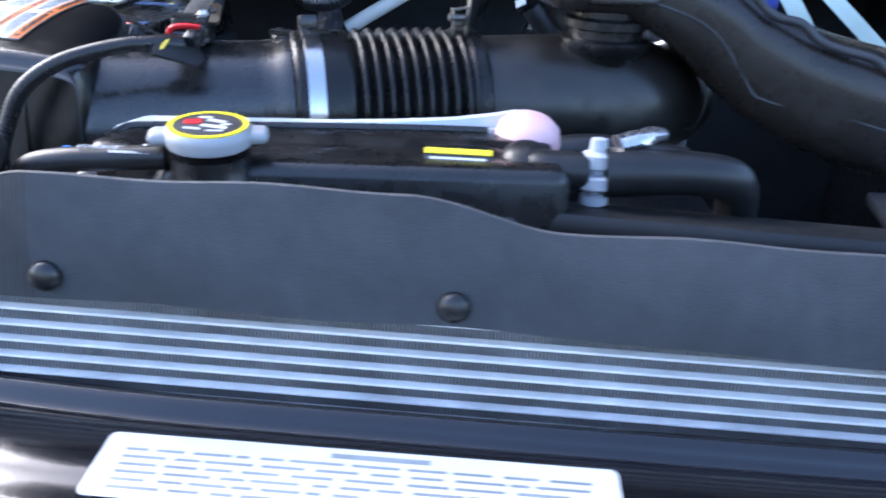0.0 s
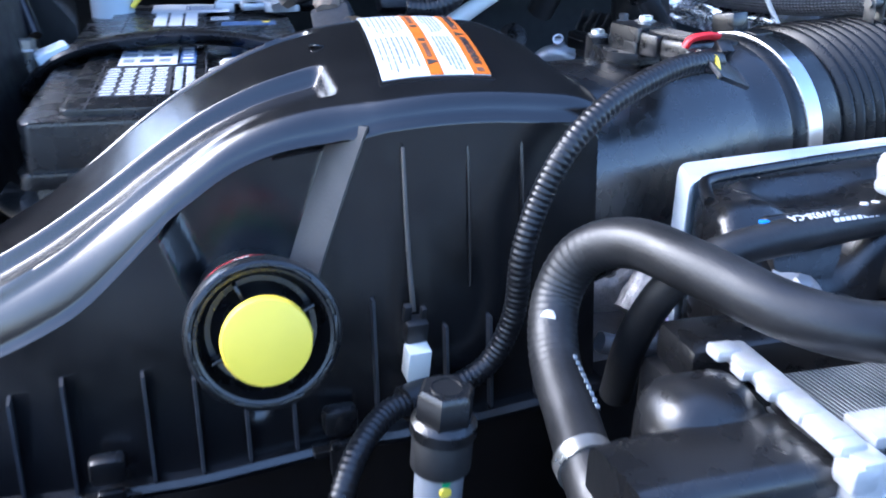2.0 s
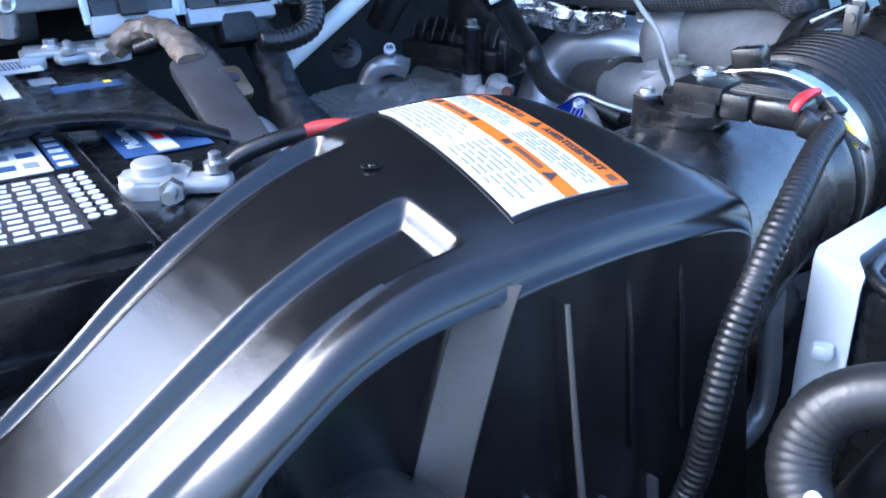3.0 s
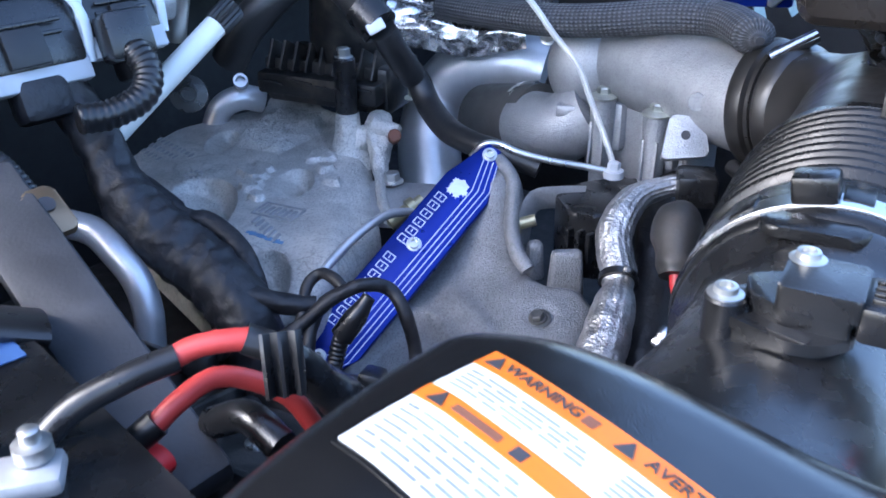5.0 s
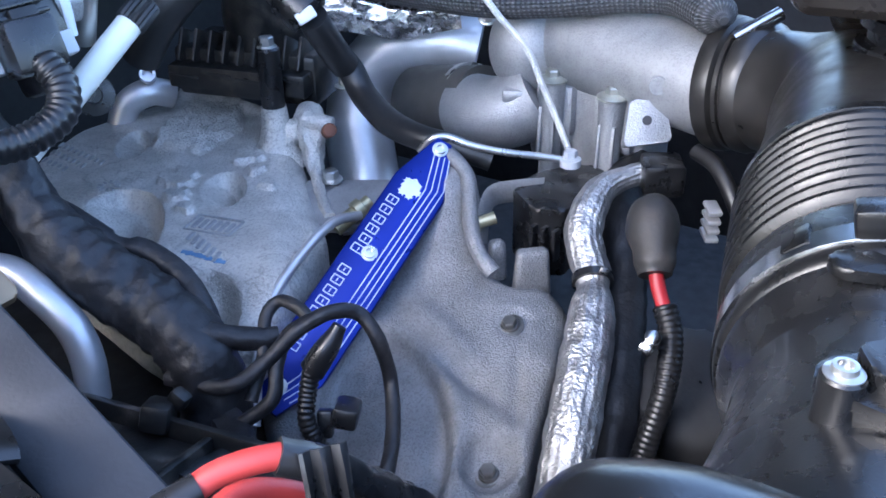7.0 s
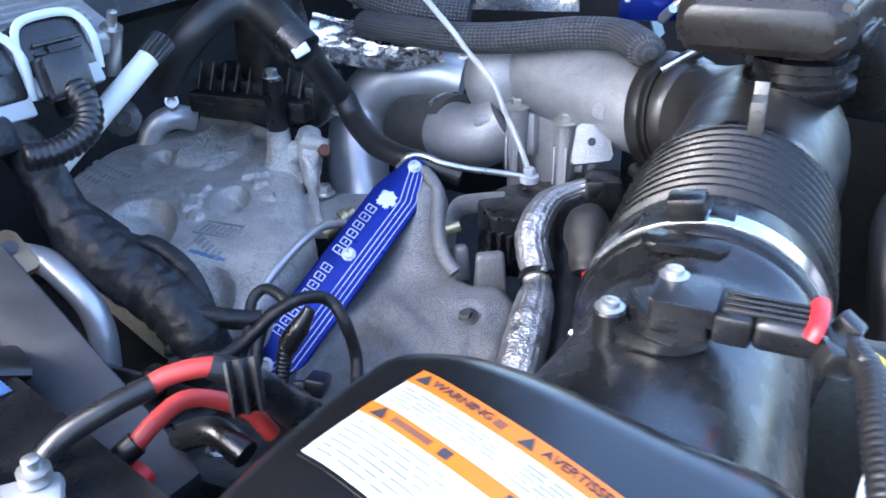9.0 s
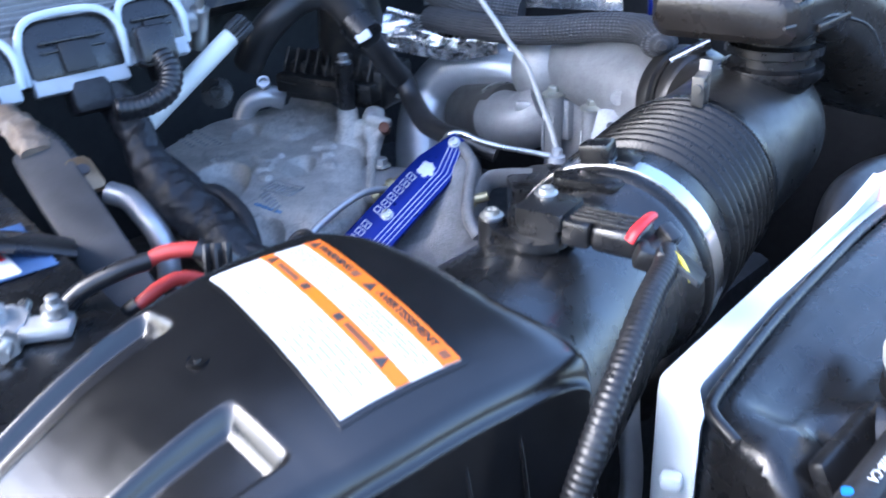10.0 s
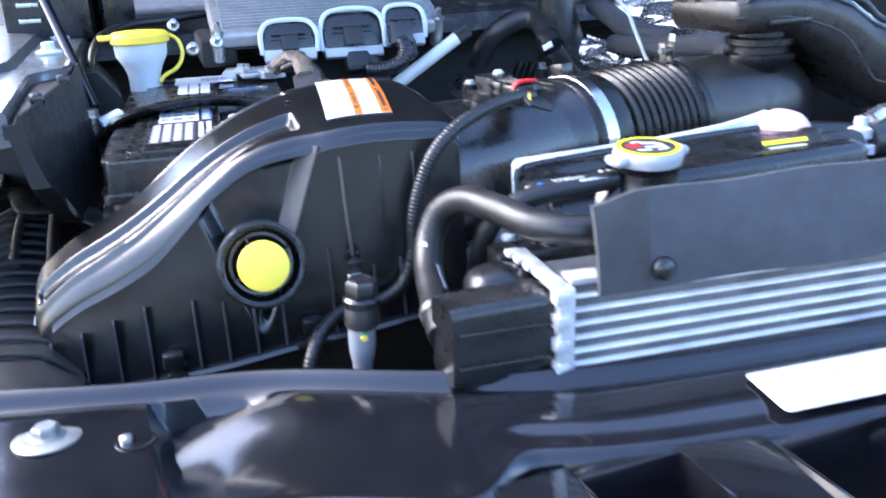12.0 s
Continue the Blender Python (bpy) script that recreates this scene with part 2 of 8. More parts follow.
GREYINK = pbr("print_grey", (0.20, 0.23, 0.26), 0.5, bump=0.0)
BLUEINK = pbr("print_blue", (0.035, 0.075, 0.18), 0.4, bump=0.0)
BLUEPAINT = pbr("blue_paint_mark", (0.02, 0.20, 0.62), 0.5, bump=0.0)
CHALK = pbr("blue_marker_stain", (0.10, 0.20, 0.34), 0.6, bump=0.5, bscale=420)
PLATED = pbr("greenish_zinc", (0.44, 0.45, 0.40), 0.32, metal=0.75, var=0.2, vscale=90, bump=0.1, dust=0.1)
BRASS = pbr("yellow_zinc", (0.36, 0.335, 0.22), 0.35, metal=0.7, bump=0.1)
COPPER = pbr("plated_lug", (0.30, 0.21, 0.13), 0.32, metal=0.8, var=0.2, bump=0.1)
RUST = pbr("rust_brown", (0.12, 0.045, 0.025), 0.7, bump=0.3)
COUPLER = pbr("silicone_coupler", (0.055, 0.052, 0.046), 0.5, var=0.2, bump=0.2, dust=0.3)
LEAD = pbr("terminal_lead", (0.45, 0.46, 0.47), 0.42, metal=0.6, var=0.15, bump=0.3, bscale=200)
CADMIUM = pbr("dull_zinc", (0.22, 0.23, 0.23), 0.42, metal=0.55, var=0.18, vscale=120, bump=0.3, bscale=300, dust=0.1)
RESO = pbr("duct_dusty_plastic", (0.020, 0.017, 0.015), 0.24, var=0.2, bump=0.25, bscale=500, dust=0.16, dustcol=(0.12, 0.10, 0.085), dscale=24)
MINT = pbr("pale_green", (0.50, 0.60, 0.55), 0.4, var=0.06, bump=0.05)
BODYPAINT = pbr("silver_body_paint", (0.16, 0.165, 0.175), 0.28, metal=0.6, var=0.03, bump=0.05, coat=0.6)
BAYDARK = pbr("bay_black", (0.012, 0.012, 0.013), 0.6, bump=0.3, bscale=200, dust=0.1)
ASPHALT = pbr("asphalt", (0.05, 0.05, 0.052), 0.85, vscale=1.5, bump=0.8, bscale=120, dust=0.2, dscale=3)
GLASS = pbr("windscreen_tinted", (0.02, 0.025, 0.028), 0.03, var=0.05, bump=0.0, coat=1.0)
GREYBLACK = pbr("greyish_plastic", (0.035, 0.036, 0.04), 0.45, bump=0.2, dust=0.15)
BOXGREY = pbr("filter_box_grey", (0.080, 0.072, 0.064), 0.42, var=0.15, bump=0.25, bscale=700, dust=0.2)
FOAMDARK = pbr("dark_sponge", (0.03, 0.03, 0.032), 0.9, bump=0.8, bscale=350)

# ---- building helpers ----


def to_mesh(name, bm, material, flat=False, angle=40):
    bmesh.ops.recalc_face_normals(bm, faces=bm.faces)
    for f in bm.faces:
        f.smooth = not flat
    if not flat:
        for e in bm.edges:
            if len(e.link_faces) == 2 and e.calc_face_angle(0.0) > radians(angle):
                e.smooth = False
    me = bpy.data.meshes.new(name)
    bm.to_mesh(me)
    bm.free()
    me.materials.append(material)
    return me


def part(name, bm, material, parent, label="", flat=False, angle=40):
    ob = new(name, to_mesh(name, bm, material, flat, angle))
    if parent.type == "EMPTY" and parent.parent is None:
        ob.parent = parent
        ob.matrix_parent_inverse = Matrix.Translation([-c for c in parent.location])
    else:
        ob.parent = parent
    if label:
        tagged(ob, label)
    return ob


def group_of(name, base, label, category, group="", kind=""):
    e = new(name)
    e.location = base
    e.empty_display_size = 0.02
    return tagged(e, label, category, group, kind)


def solid(name, bm, material, label, category, group="", kind="", flat=False, angle=40):
    return tagged(new(name, to_mesh(name, bm, material, flat, angle)), label, category, group, kind)


def frame_of(axis, hint=(0, 0, 1)):
    """A turn whose z looks along axis and whose y is as near to hint as may be."""
    z = Vector(axis).normalized()
    h = Vector(hint)
    if abs(z.dot(h.normalized())) > 0.97:
        h = Vector((0, 1, 0)) if abs(z.y) < 0.9 else Vector((1, 0, 0))
    x = h.cross(z).normalized()
    y = z.cross(x)
    return Matrix((x, y, z)).transposed().to_4x4()


def at(origin, axis=(0, 0, 1), hint=(0, 1, 0)):
    return Matrix.Translation(origin) @ frame_of(axis, hint)


def box(bm, size, m, bevel=0.002, segs=2, taper=1.0):
    """A rounded box, centred on m; taper scales its top."""
    r = bmesh.ops.create_cube(bm, size=1.0)
    vs = r["verts"]
    for v in vs:
        k = taper if v.co.z > 0 else 1.0
        v.co = Vector((v.co.x * size[0] * k, v.co.y * size[1] * k, v.co.z * size[2]))
    es = list({e for v in vs for e in v.link_edges})
    if bevel:
        out = bmesh.ops.bevel(bm, geom=es, offset=bevel, segments=segs, profile=0.5, affect="EDGES")
        vs = list({v for f in out["faces"] for v in f.verts} | {v for v in vs if v.is_valid})
    bmesh.ops.transform(bm, matrix=m, verts=vs)
    return bm


def lathe(bm, profile, m, seg=32, lobes=0, depth=0.0):
    """Turns (radius, height) round the z axis of m; lobes make a scalloped rim."""
    rings = []
    for r, h in profile:
        ring = []
        for k in range(seg):
            a = 2 * math.pi * k / seg
            rr = r + (depth * math.cos(lobes * a) if lobes else 0.0)
            ring.append(bm.verts.new(m @ Vector((rr * math.cos(a), rr * math.sin(a), h))))
        rings.append(ring)
    for a, b in zip(rings, rings[1:]):
        for k in range(seg):
            bm.faces.new((a[k], a[(k + 1) % seg], b[(k + 1) % seg], b[k]))
    if profile[0][0] > 1e-5:
        bm.faces.new(rings[0][::-1])
    if profile[-1][0] > 1e-5:
        bm.faces.new(rings[-1])
    return bm


def spline(pts, n):
    """A smooth line through pts, cut into n even steps."""
    p = [Vector(q) for q in pts]
    p = [2 * p[0] - p[1]] + p + [2 * p[-1] - p[-2]]
    fine = []
    for i in range(1, len(p) - 2):
        a, b, c, d = p[i - 1], p[i], p[i + 1], p[i + 2]
        for k in range(24):
            t = k / 24
            fine.append(0.5 * ((2 * b) + (c - a) * t + (2 * a - 5 * b + 4 * c - d) * t * t + (3 * b - a - 3 * c + d) * t ** 3))
    fine.append(p[-2])
    s = np.r_[0, np.cumsum([(v - u).length for u, v in zip(fine, fine[1:])])]
    want = np.linspace(0, s[-1], n + 1)
    xyz = np.array(fine)
    return [Vector([np.interp(w, s, xyz[:, k]) for k in range(3)]) for w in want], s[-1]


def sweep(bm, pts, radius, seg=18, step=0.004, flat=1.0, hint=(0, 0, 1), caps=True, wobble=0.0):
    """A tube along a smooth line. radius: metres, or a function of (metres along, length). flat: height over width."""
    n = max(6, int(sum((Vector(b) - Vector(a)).length for a, b in zip(pts, pts[1:])) / step))
    line, length = spline(pts, n)
    uv = bm.loops.layers.uv.verify()
    tang = [(line[min(i + 1, n)] - line[max(i - 1, 0)]).normalized() for i in range(n + 1)]
    f = frame_of(tang[0], hint)
    x = Vector((f[0][0], f[1][0], f[2][0]))
    rings = []
    for i, (c, t) in enumerate(zip(line, tang)):
        x = (x - t * x.dot(t)).normalized()
        y = t.cross(x)
        s = length * i / n
        r = radius(s, length) if callable(radius) else radius
        ring = []
        for k in range(seg):
            a = 2 * math.pi * k / seg
            w = 1.0
            if wobble:
                q = Vector((math.cos(a) * 1.7, math.sin(a) * 1.7, s * 90)) + c * 3
                w += wobble * (noise.noise(q) + 0.5 * abs(noise.noise(q * 2.7)))
            ring.append(bm.verts.new(c + (x * math.cos(a) + y * math.sin(a) * flat) * r * w))
        rings.append(ring)
    for i in range(n):
        for k in range(seg):
            fc = bm.faces.new((rings[i][k], rings[i][(k + 1) % seg], rings[i + 1][(k + 1) % seg], rings[i + 1][k]))
            for lp, (du, dv) in zip(fc.loops, ((0, 0), (1, 0), (1, 1), (0, 1))):
                lp[uv].uv = ((k + du) / seg, length * (i + dv) / n)
    if caps:
        bm.faces.new(rings[0][::-1])
        bm.faces.new(rings[-1])
    return bm


def ribs(r, pitch, depth):
    return lambda s, length: r + depth * (0.5 - abs((s / pitch) % 1.0 - 0.5) * 2.0) + depth * 0.5


def prism(bm, outline, m, depth, bevel=0.0, segs=2):
    """An outline in the xy plane of m, extruded by depth along z."""
    low = [bm.verts.new(m @ Vector((x, y, 0))) for x, y in outline]
    top = [bm.verts.new(m @ Vector((x, y, depth))) for x, y in outline]
    n = len(outline)
    bm.faces.new(low[::-1])
    cap = bm.faces.new(top)
    for k in range(n):
        bm.faces.new((low[k], low[(k + 1) % n], top[(k + 1) % n], top[k]))
    if bevel:
        bmesh.ops.bevel(bm, geom=list(cap.edges), offset=bevel, segments=segs, profile=0.5, affect="EDGES")
    return bm


def rounded(w, h, r, n=5):
    """Outline of a rounded rectangle round the origin."""
    out = []
    for cx, cy, a0 in ((w / 2 - r, h / 2 - r, 0), (-w / 2 + r, h / 2 - r, 90), (-w / 2 + r, -h / 2 + r, 180), (w / 2 - r, -h / 2 + r, 270)):
        for k in range(n + 1):
            a = radians(a0 + 90 * k / n)
            out.append((cx + r * math.cos(a), cy + r * math.sin(a)))
    return out


def loft(bm, rings, caps=True):
    """Skins a list of equally long rings of points."""
    vs = [[bm.verts.new(p) for p in ring] for ring in rings]
    n = len(vs[0])
    for a, b in zip(vs, vs[1:]):
        for k in range(n):
            bm.faces.new((a[k], a[(k + 1) % n], b[(k + 1) % n], b[k]))
    if caps:
        bm.faces.new(vs[0][::-1])
        bm.faces.new(vs[-1])
    return bm


def inside(x, y, poly):
    hit = False
    for (x0, y0), (x1, y1) in zip(poly, poly[1:] + poly[:1]):
        if (y0 > y) != (y1 > y) and x < (x1 - x0) * (y - y0) / (y1 - y0) + x0:
            hit = not hit
    return hit


def edge_gap(x, y, poly):
    """Distance from a point to the outline."""
    best = 9.0
    for (x0, y0), (x1, y1) in zip(poly, poly[1:] + poly[:1]):
        dx, dy = x1 - x0, y1 - y0
        k = max(0.0, min(1.0, ((x - x0) * dx + (y - y0) * dy) / (dx * dx + dy * dy + 1e-12)))
        best = min(best, math.hypot(x - x0 - k * dx, y - y0 - k * dy))
    return best


def casting(bm, outline, height, floor, cell=0.004, roll=0.012):
    """A cast cover over a plan outline: its top follows height(x, y), its rim rolls down to floor."""
    vs = [bm.verts.new((x, y, 0)) for x, y in outline]
    bm.faces.new(vs)
    xs, ys = [p[0] for p in outline], [p[1] for p in outline]
    for lo, hi, nrm in ((min(xs), max(xs), (1, 0, 0)), (min(ys), max(ys), (0, 1, 0))):
        for k in range(1, int((hi - lo) / cell)):
            c = lo + k * cell
            geom = bm.verts[:] + bm.edges[:] + bm.faces[:]
            bmesh.ops.bisect_plane(bm, geom=geom, plane_co=Vector(nrm) * c, plane_no=nrm, dist=1e-6)
    bmesh.ops.triangulate(bm, faces=[f for f in bm.faces if len(f.verts) > 4])
    rim = [e for e in bm.edges if len(e.link_faces) == 1]
    for v in bm.verts:
        d = min(1.0, edge_gap(v.co.x, v.co.y, outline) / roll)
        v.co.z = height(v.co.x, v.co.y) - roll * (1 - math.sqrt(max(0.0, 1 - (1 - d) ** 2)))
    low = bmesh.ops.extrude_edge_only(bm, edges=rim)["geom"]
    for v in low:
        if isinstance(v, bmesh.types.BMVert):
            v.co.z = floor
    return bm


def bump_at(x, y, cx, cy, rx, ry, h, turn=0.0, sharp=2.0):
    """A rounded boss (or dent, h below zero)."""
    c, s = math.cos(turn), math.sin(turn)
    u, v = ((x - cx) * c + (y - cy) * s) / rx, (-(x - cx) * s + (y - cy) * c) / ry
    return h * math.exp(-((u * u + v * v) ** sharp))


def words(name, text, size, m, material, parent, wrap=None, depth=0.0002):
    """Lettering in the built-in font, laid on m (x: reading direction, z: off the surface)."""
    cu = bpy.data.curves.new(name, "FONT")
    cu.body, cu.size, cu.align_x, cu.align_y, cu.extrude = text, size, "CENTER", "CENTER", depth
    tmp = bpy.data.objects.new(name, cu)
    scene.collection.objects.link(tmp)
    me = bpy.data.meshes.new_from_object(tmp.evaluated_get(bpy.context.evaluated_depsgraph_get()))
    bpy.data.objects.remove(tmp)
    me.transform(m)
    if wrap:
        for v in me.vertices:
            v.co = wrap(v.co)
    me.materials.append(material)
    ob = new(name, me)
    ob.parent = parent
    if parent.type == "EMPTY" and parent.parent is None:
        ob.matrix_parent_inverse = Matrix.Translation([-c for c in parent.location])
    return ob


def hexbolt(bm, m, r=0.006, h=0.005, flange=1.5):
    lathe(bm, [(r * flange, 0), (r * flange, 0.0012), (r * 1.15, 0.0022)], m, 20)
    lathe(bm, [(r, 0.002), (r, h), (r * 0.85, h + 0.0008)], m, 6)
    return bm


def smooth(a, b, x):
    t = max(0.0, min(1.0, (x - a) / (b - a)))
    return t * t * (3 - 2 * t)


def round_plan(pts, r, n=4):
    out = []
    m = len(pts)
    for k in range(m):
        a, b, c = Vector(pts[k - 1]), Vector(pts[k]), Vector(pts[(k + 1) % m])
        u, v = (a - b).normalized() * r, (c - b).normalized() * r
        for j in range(n + 1):
            t = j / n
            p = (b + u) * (1 - t) ** 2 + b * 2 * t * (1 - t) + (b + v) * t ** 2
            out.append((p.x, p.y))
    return out

# ---- the setting ----
def slab(name, size, m, material, label, category, bevel=0.004):
    return solid(name, box(bmesh.new(), size, m, bevel), material, label, category, kind="structure")


ground_bm = bmesh.new()
bmesh.ops.create_grid(ground_bm, x_segments=2, y_segments=2, size=120)
solid("ground", ground_bm, ASPHALT, "grey asphalt ground round the vehicle", "ground", kind="structure")
slab("bay_floor", (1.5, 1.35, 0.02), pose(0.05, 0.98, 0.78), BAYDARK, "dark floor deep inside the engine bay", "bay floor")
slab("wall_firewall", (1.5, 0.04, 0.75), pose(0.05, 1.60, 1.02), BAYDARK, "black sheet-metal firewall at the rear of the bay", "firewall")
slab("wall_fender_left", (0.03, 1.3, 0.38), pose(-0.68, 0.98, 0.97), BAYDARK, "dark inner fender wall of the bay", "inner fender")
slab("wall_fender_right", (0.03, 1.3, 0.55), pose(0.78, 0.98, 1.10), BAYDARK, "dark inner fender wall beyond the ducts", "inner fender")
slab("wall_front", (1.4, 0.03, 0.75), pose(0.05, 0.16, 0.80), BAYDARK, "black front panel below the support beam", "front panel")

# raised bonnet, hinged at the cowl
bonnet = group_of("bonnet", (0.25, 1.60, 1.46), "raised dark bonnet propped open over the engine bay", "bonnet", kind="structure")
hm = pose(0.25, 1.66, 1.43, 117, 0, 0)
bm = bmesh.new()
prism(bm, round_plan([(-0.82, 0.0), (-0.89, 0.22), (-1.03, 0.46), (-1.12, 1.30), (1.05, 1.30), (1.05, 0.0)], 0.06), hm, 0.02, 0.006)
part("inner_skin", bm, BAYDARK, bonnet)

# cowl and windscreen
cowl_bm = bmesh.new()
sections = []
for k in range(25):
    x = -0.72 + 1.5 * k / 24
    sections.append([(x, 1.42, 1.345), (x, 1.44, 1.372), (x, 1.50, 1.384), (x, 1.72, 1.41), (x, 1.82, 1.455), (x, 1.82, 1.40), (x, 1.44, 1.33)])
loft(cowl_bm, sections)
solid("cowl", cowl_bm, DUSTY, "dusty black cowl panel below the windscreen", "cowl", kind="structure")
wind_bm = bmesh.new()
prism(wind_bm, rounded(1.4, 0.7, 0.05), pose(0.05, 1.80, 1.44, 32, 0, 0) @ pose(0, 0.34, 0), 0.005)
solid("window_1", wind_bm, GLASS, "dark tinted windscreen behind the cowl", "windscreen", kind="structure")

# fender ledge with its black inner apron
fender = group_of("fender", (-0.62, 1.0, 1.36), "silver painted fender ledge with bolts along the bay", "fender", kind="structure")
def fender_edge(y):
    return float(np.interp(y, [0.6, 0.8, 1.04, 1.075, 1.3, 1.5], [-0.590, -0.577, -0.566, -0.526, -0.512, -0.50]))


bm = bmesh.new()
rings = []
for k in range(40):
    y = 0.80 + 0.75 * k / 39
    z = 1.382
    e = fender_edge(y)
    rings.append([(e, y, z - 0.03), (e - 0.001, y, z - 0.003), (e - 0.004, y, z), (e - 0.058, y, z + 0.001), (e - 0.066, y, z + 0.010),
                  (e - 0.12, y, z + 0.014), (e - 0.22, y, z + 0.0), (e - 0.30, y, z - 0.05), (e - 0.30, y, z - 0.09), (e - 0.1, y, z - 0.04)])
loft(bm, rings)
part("flange", bm, BODYPAINT, fender)
for y in (1.22, 1.42):
    bm = bmesh.new()
    lathe(bm, [(0.016, 0), (0.017, 0.003), (0.012, 0.005)], pose(fender_edge(y) - 0.034, y, 1.3825), 24)
    hexbolt(bm, pose(fender_edge(y) - 0.034, y, 1.3865), 0.008, 0.010, 1.2)
    part("bolt", bm, WHITEPLASTIC if y > 1 else STEEL, fender, "pale flanged fixing bolt")

# black apron panel with folded ribs inside the fender
apron = group_of("side_apron", (-0.55, 0.95, 1.2), "black folded plastic apron between fender and battery", "apron", kind="structure")
def ridge(y):
    return float(np.interp(y, [0.77, 1.03, 1.46], [-0.570, -0.523, -0.503]))


def low_edge(y):
    return float(np.interp(y, [0.79, 0.83, 0.88, 1.0, 1.46], [1.315, 1.285, 1.255, 1.243, 1.235]))


bm = bmesh.new()
loft(bm, [[(fender_edge(y) - 0.004, y, 1.372), (ridge(y) - 0.006, y, 1.372), (ridge(y) - 0.002, y, 1.379), (ridge(y), y, 1.378), (ridge(y) + 0.004, y, 1.345), (ridge(y) + 0.012, y, max(1.30, low_edge(y) + 0.004)),
           (ridge(y) + 0.015, y, low_edge(y)), (ridge(y) - 0.002, y, low_edge(y)), (ridge(y) - 0.012, y, 1.36), (fender_edge(y) - 0.004, y, 1.36)] for y in np.linspace(0.79, 1.46, 40)])
part("panel", bm, MATTE, apron)
bm = bmesh.new()
prism(bm, round_plan([(0, 0), (0.15, 0.0), (0.13, 0.045), (0.02, 0.085)], 0.006), at((ridge(0.83) + 0.021, 0.83, 1.272), (0.9, 0.1, 0.45), (0, 0, 1)) @ pose(0, 0, 0, 0, 0, 0), 0.004, 0.001)
part("fold", bm, MATTE, apron)
for y, z in ((0.88, 1.366), (1.0, 1.366)):
    part("clip", box(bmesh.new(), (0.012, 0.016, 0.010), pose(ridge(y) - 0.006, y, z + 0.012, 0, 0, 10), 0.002), BLACK, apron)
bm = bmesh.new()
sweep(bm, [(-0.640, 1.0, 1.262), (-0.60, 1.005, 1.262), (-0.585, 0.935, 1.262), (-0.550, 0.932, 1.258), (-0.508, 0.86, 1.252)], 0.013, flat=0.4)
part("bracket", bm, DUSTY, apron)

# ribbed air scoop beside the filter box
scoop = group_of("ribbed_duct", (-0.60, 0.85, 1.15), "matte black ribbed plastic duct beside the filter box", "duct")
bm = bmesh.new()
loft(bm, [[(-0.66, y, 1.10), (-0.655, y, 1.205), (-0.62, y, 1.222), (-0.575, y, 1.215), (-0.548, y, 1.19), (-0.54, y, 1.10)] for y in np.linspace(0.60, 1.10, 30)])
part("body", bm, BAYDARK, scoop)
for k in range(14):
    y = 0.66 + 0.032 * k
    bm = bmesh.new()
    sweep(bm, [(-0.655, y - 0.004, 1.198), (-0.62, y, 1.222), (-0.575, y, 1.216), (-0.546, y + 0.003, 1.185)], 0.0035 if y > 0.86 else 0.0022, seg=10, step=0.006)
    part("rib", bm, BAYDARK, scoop)
for x in (-0.605, -0.57):
    bm = bmesh.new()
    sweep(bm, [(x, 0.88, 1.219), (x, 0.95, 1.222), (x, 1.0, 1.222), (x, 1.10, 1.219)], 0.006, seg=10, step=0.02)
    part("spine", bm, BAYDARK, scoop)

# black hinge block by the windscreen corner
hinge = group_of("hinge_bracket", (-0.53, 1.48, 1.38), "black bonnet hinge bracket at the cowl corner", "hinge")
part("block", box(bmesh.new(), (0.12, 0.10, 0.11), pose(-0.545, 1.46, 1.435, 0, 0, -8), 0.008), BLACK, hinge)
part("arm", box(bmesh.new(), (0.05, 0.12, 0.09), pose(-0.465, 1.47, 1.43, 0, 0, 12), 0.010), BLACK, hinge)
for k in range(3):
    part("slit_rib", box(bmesh.new(), (0.03, 0.006, 0.006), pose(-0.575, 1.406, 1.41 + 0.022 * k, 0, 0, -8), 0.001), STEEL, hinge)

# hood prop strut
strut_bm = bmesh.new()
sweep(strut_bm, [(-0.508, 1.10, 1.33), (-0.53, 1.16, 1.40), (-0.60, 1.35, 1.62), (-0.66, 1.52, 1.82)], 0.006, seg=14, step=0.03)
solid("prop_strut", strut_bm, GLOSSBLACK, "slim black bonnet prop strut standing by the battery", "prop strut")


# ---- front beam ----
def beam_y(x):
    return float(np.interp(x, [-0.66, -0.59, -0.50, -0.45, -0.41, -0.37, -0.33, -0.29, -0.24, -0.137, 0.06, 0.3, 0.66],
                           [0.585, 0.563, 0.535, 0.522, 0.503, 0.477, 0.457, 0.437, 0.420, 0.403, 0.383, 0.36, 0.33]))


def beam_y_soft(x):
    return sum(beam_y(x + d) for d in (-0.03, -0.02, -0.01, 0, 0.01, 0.02, 0.03)) / 7


def beam_z(x):
    return 1.243 - 0.006 * smooth(-0.36, -0.52, x)


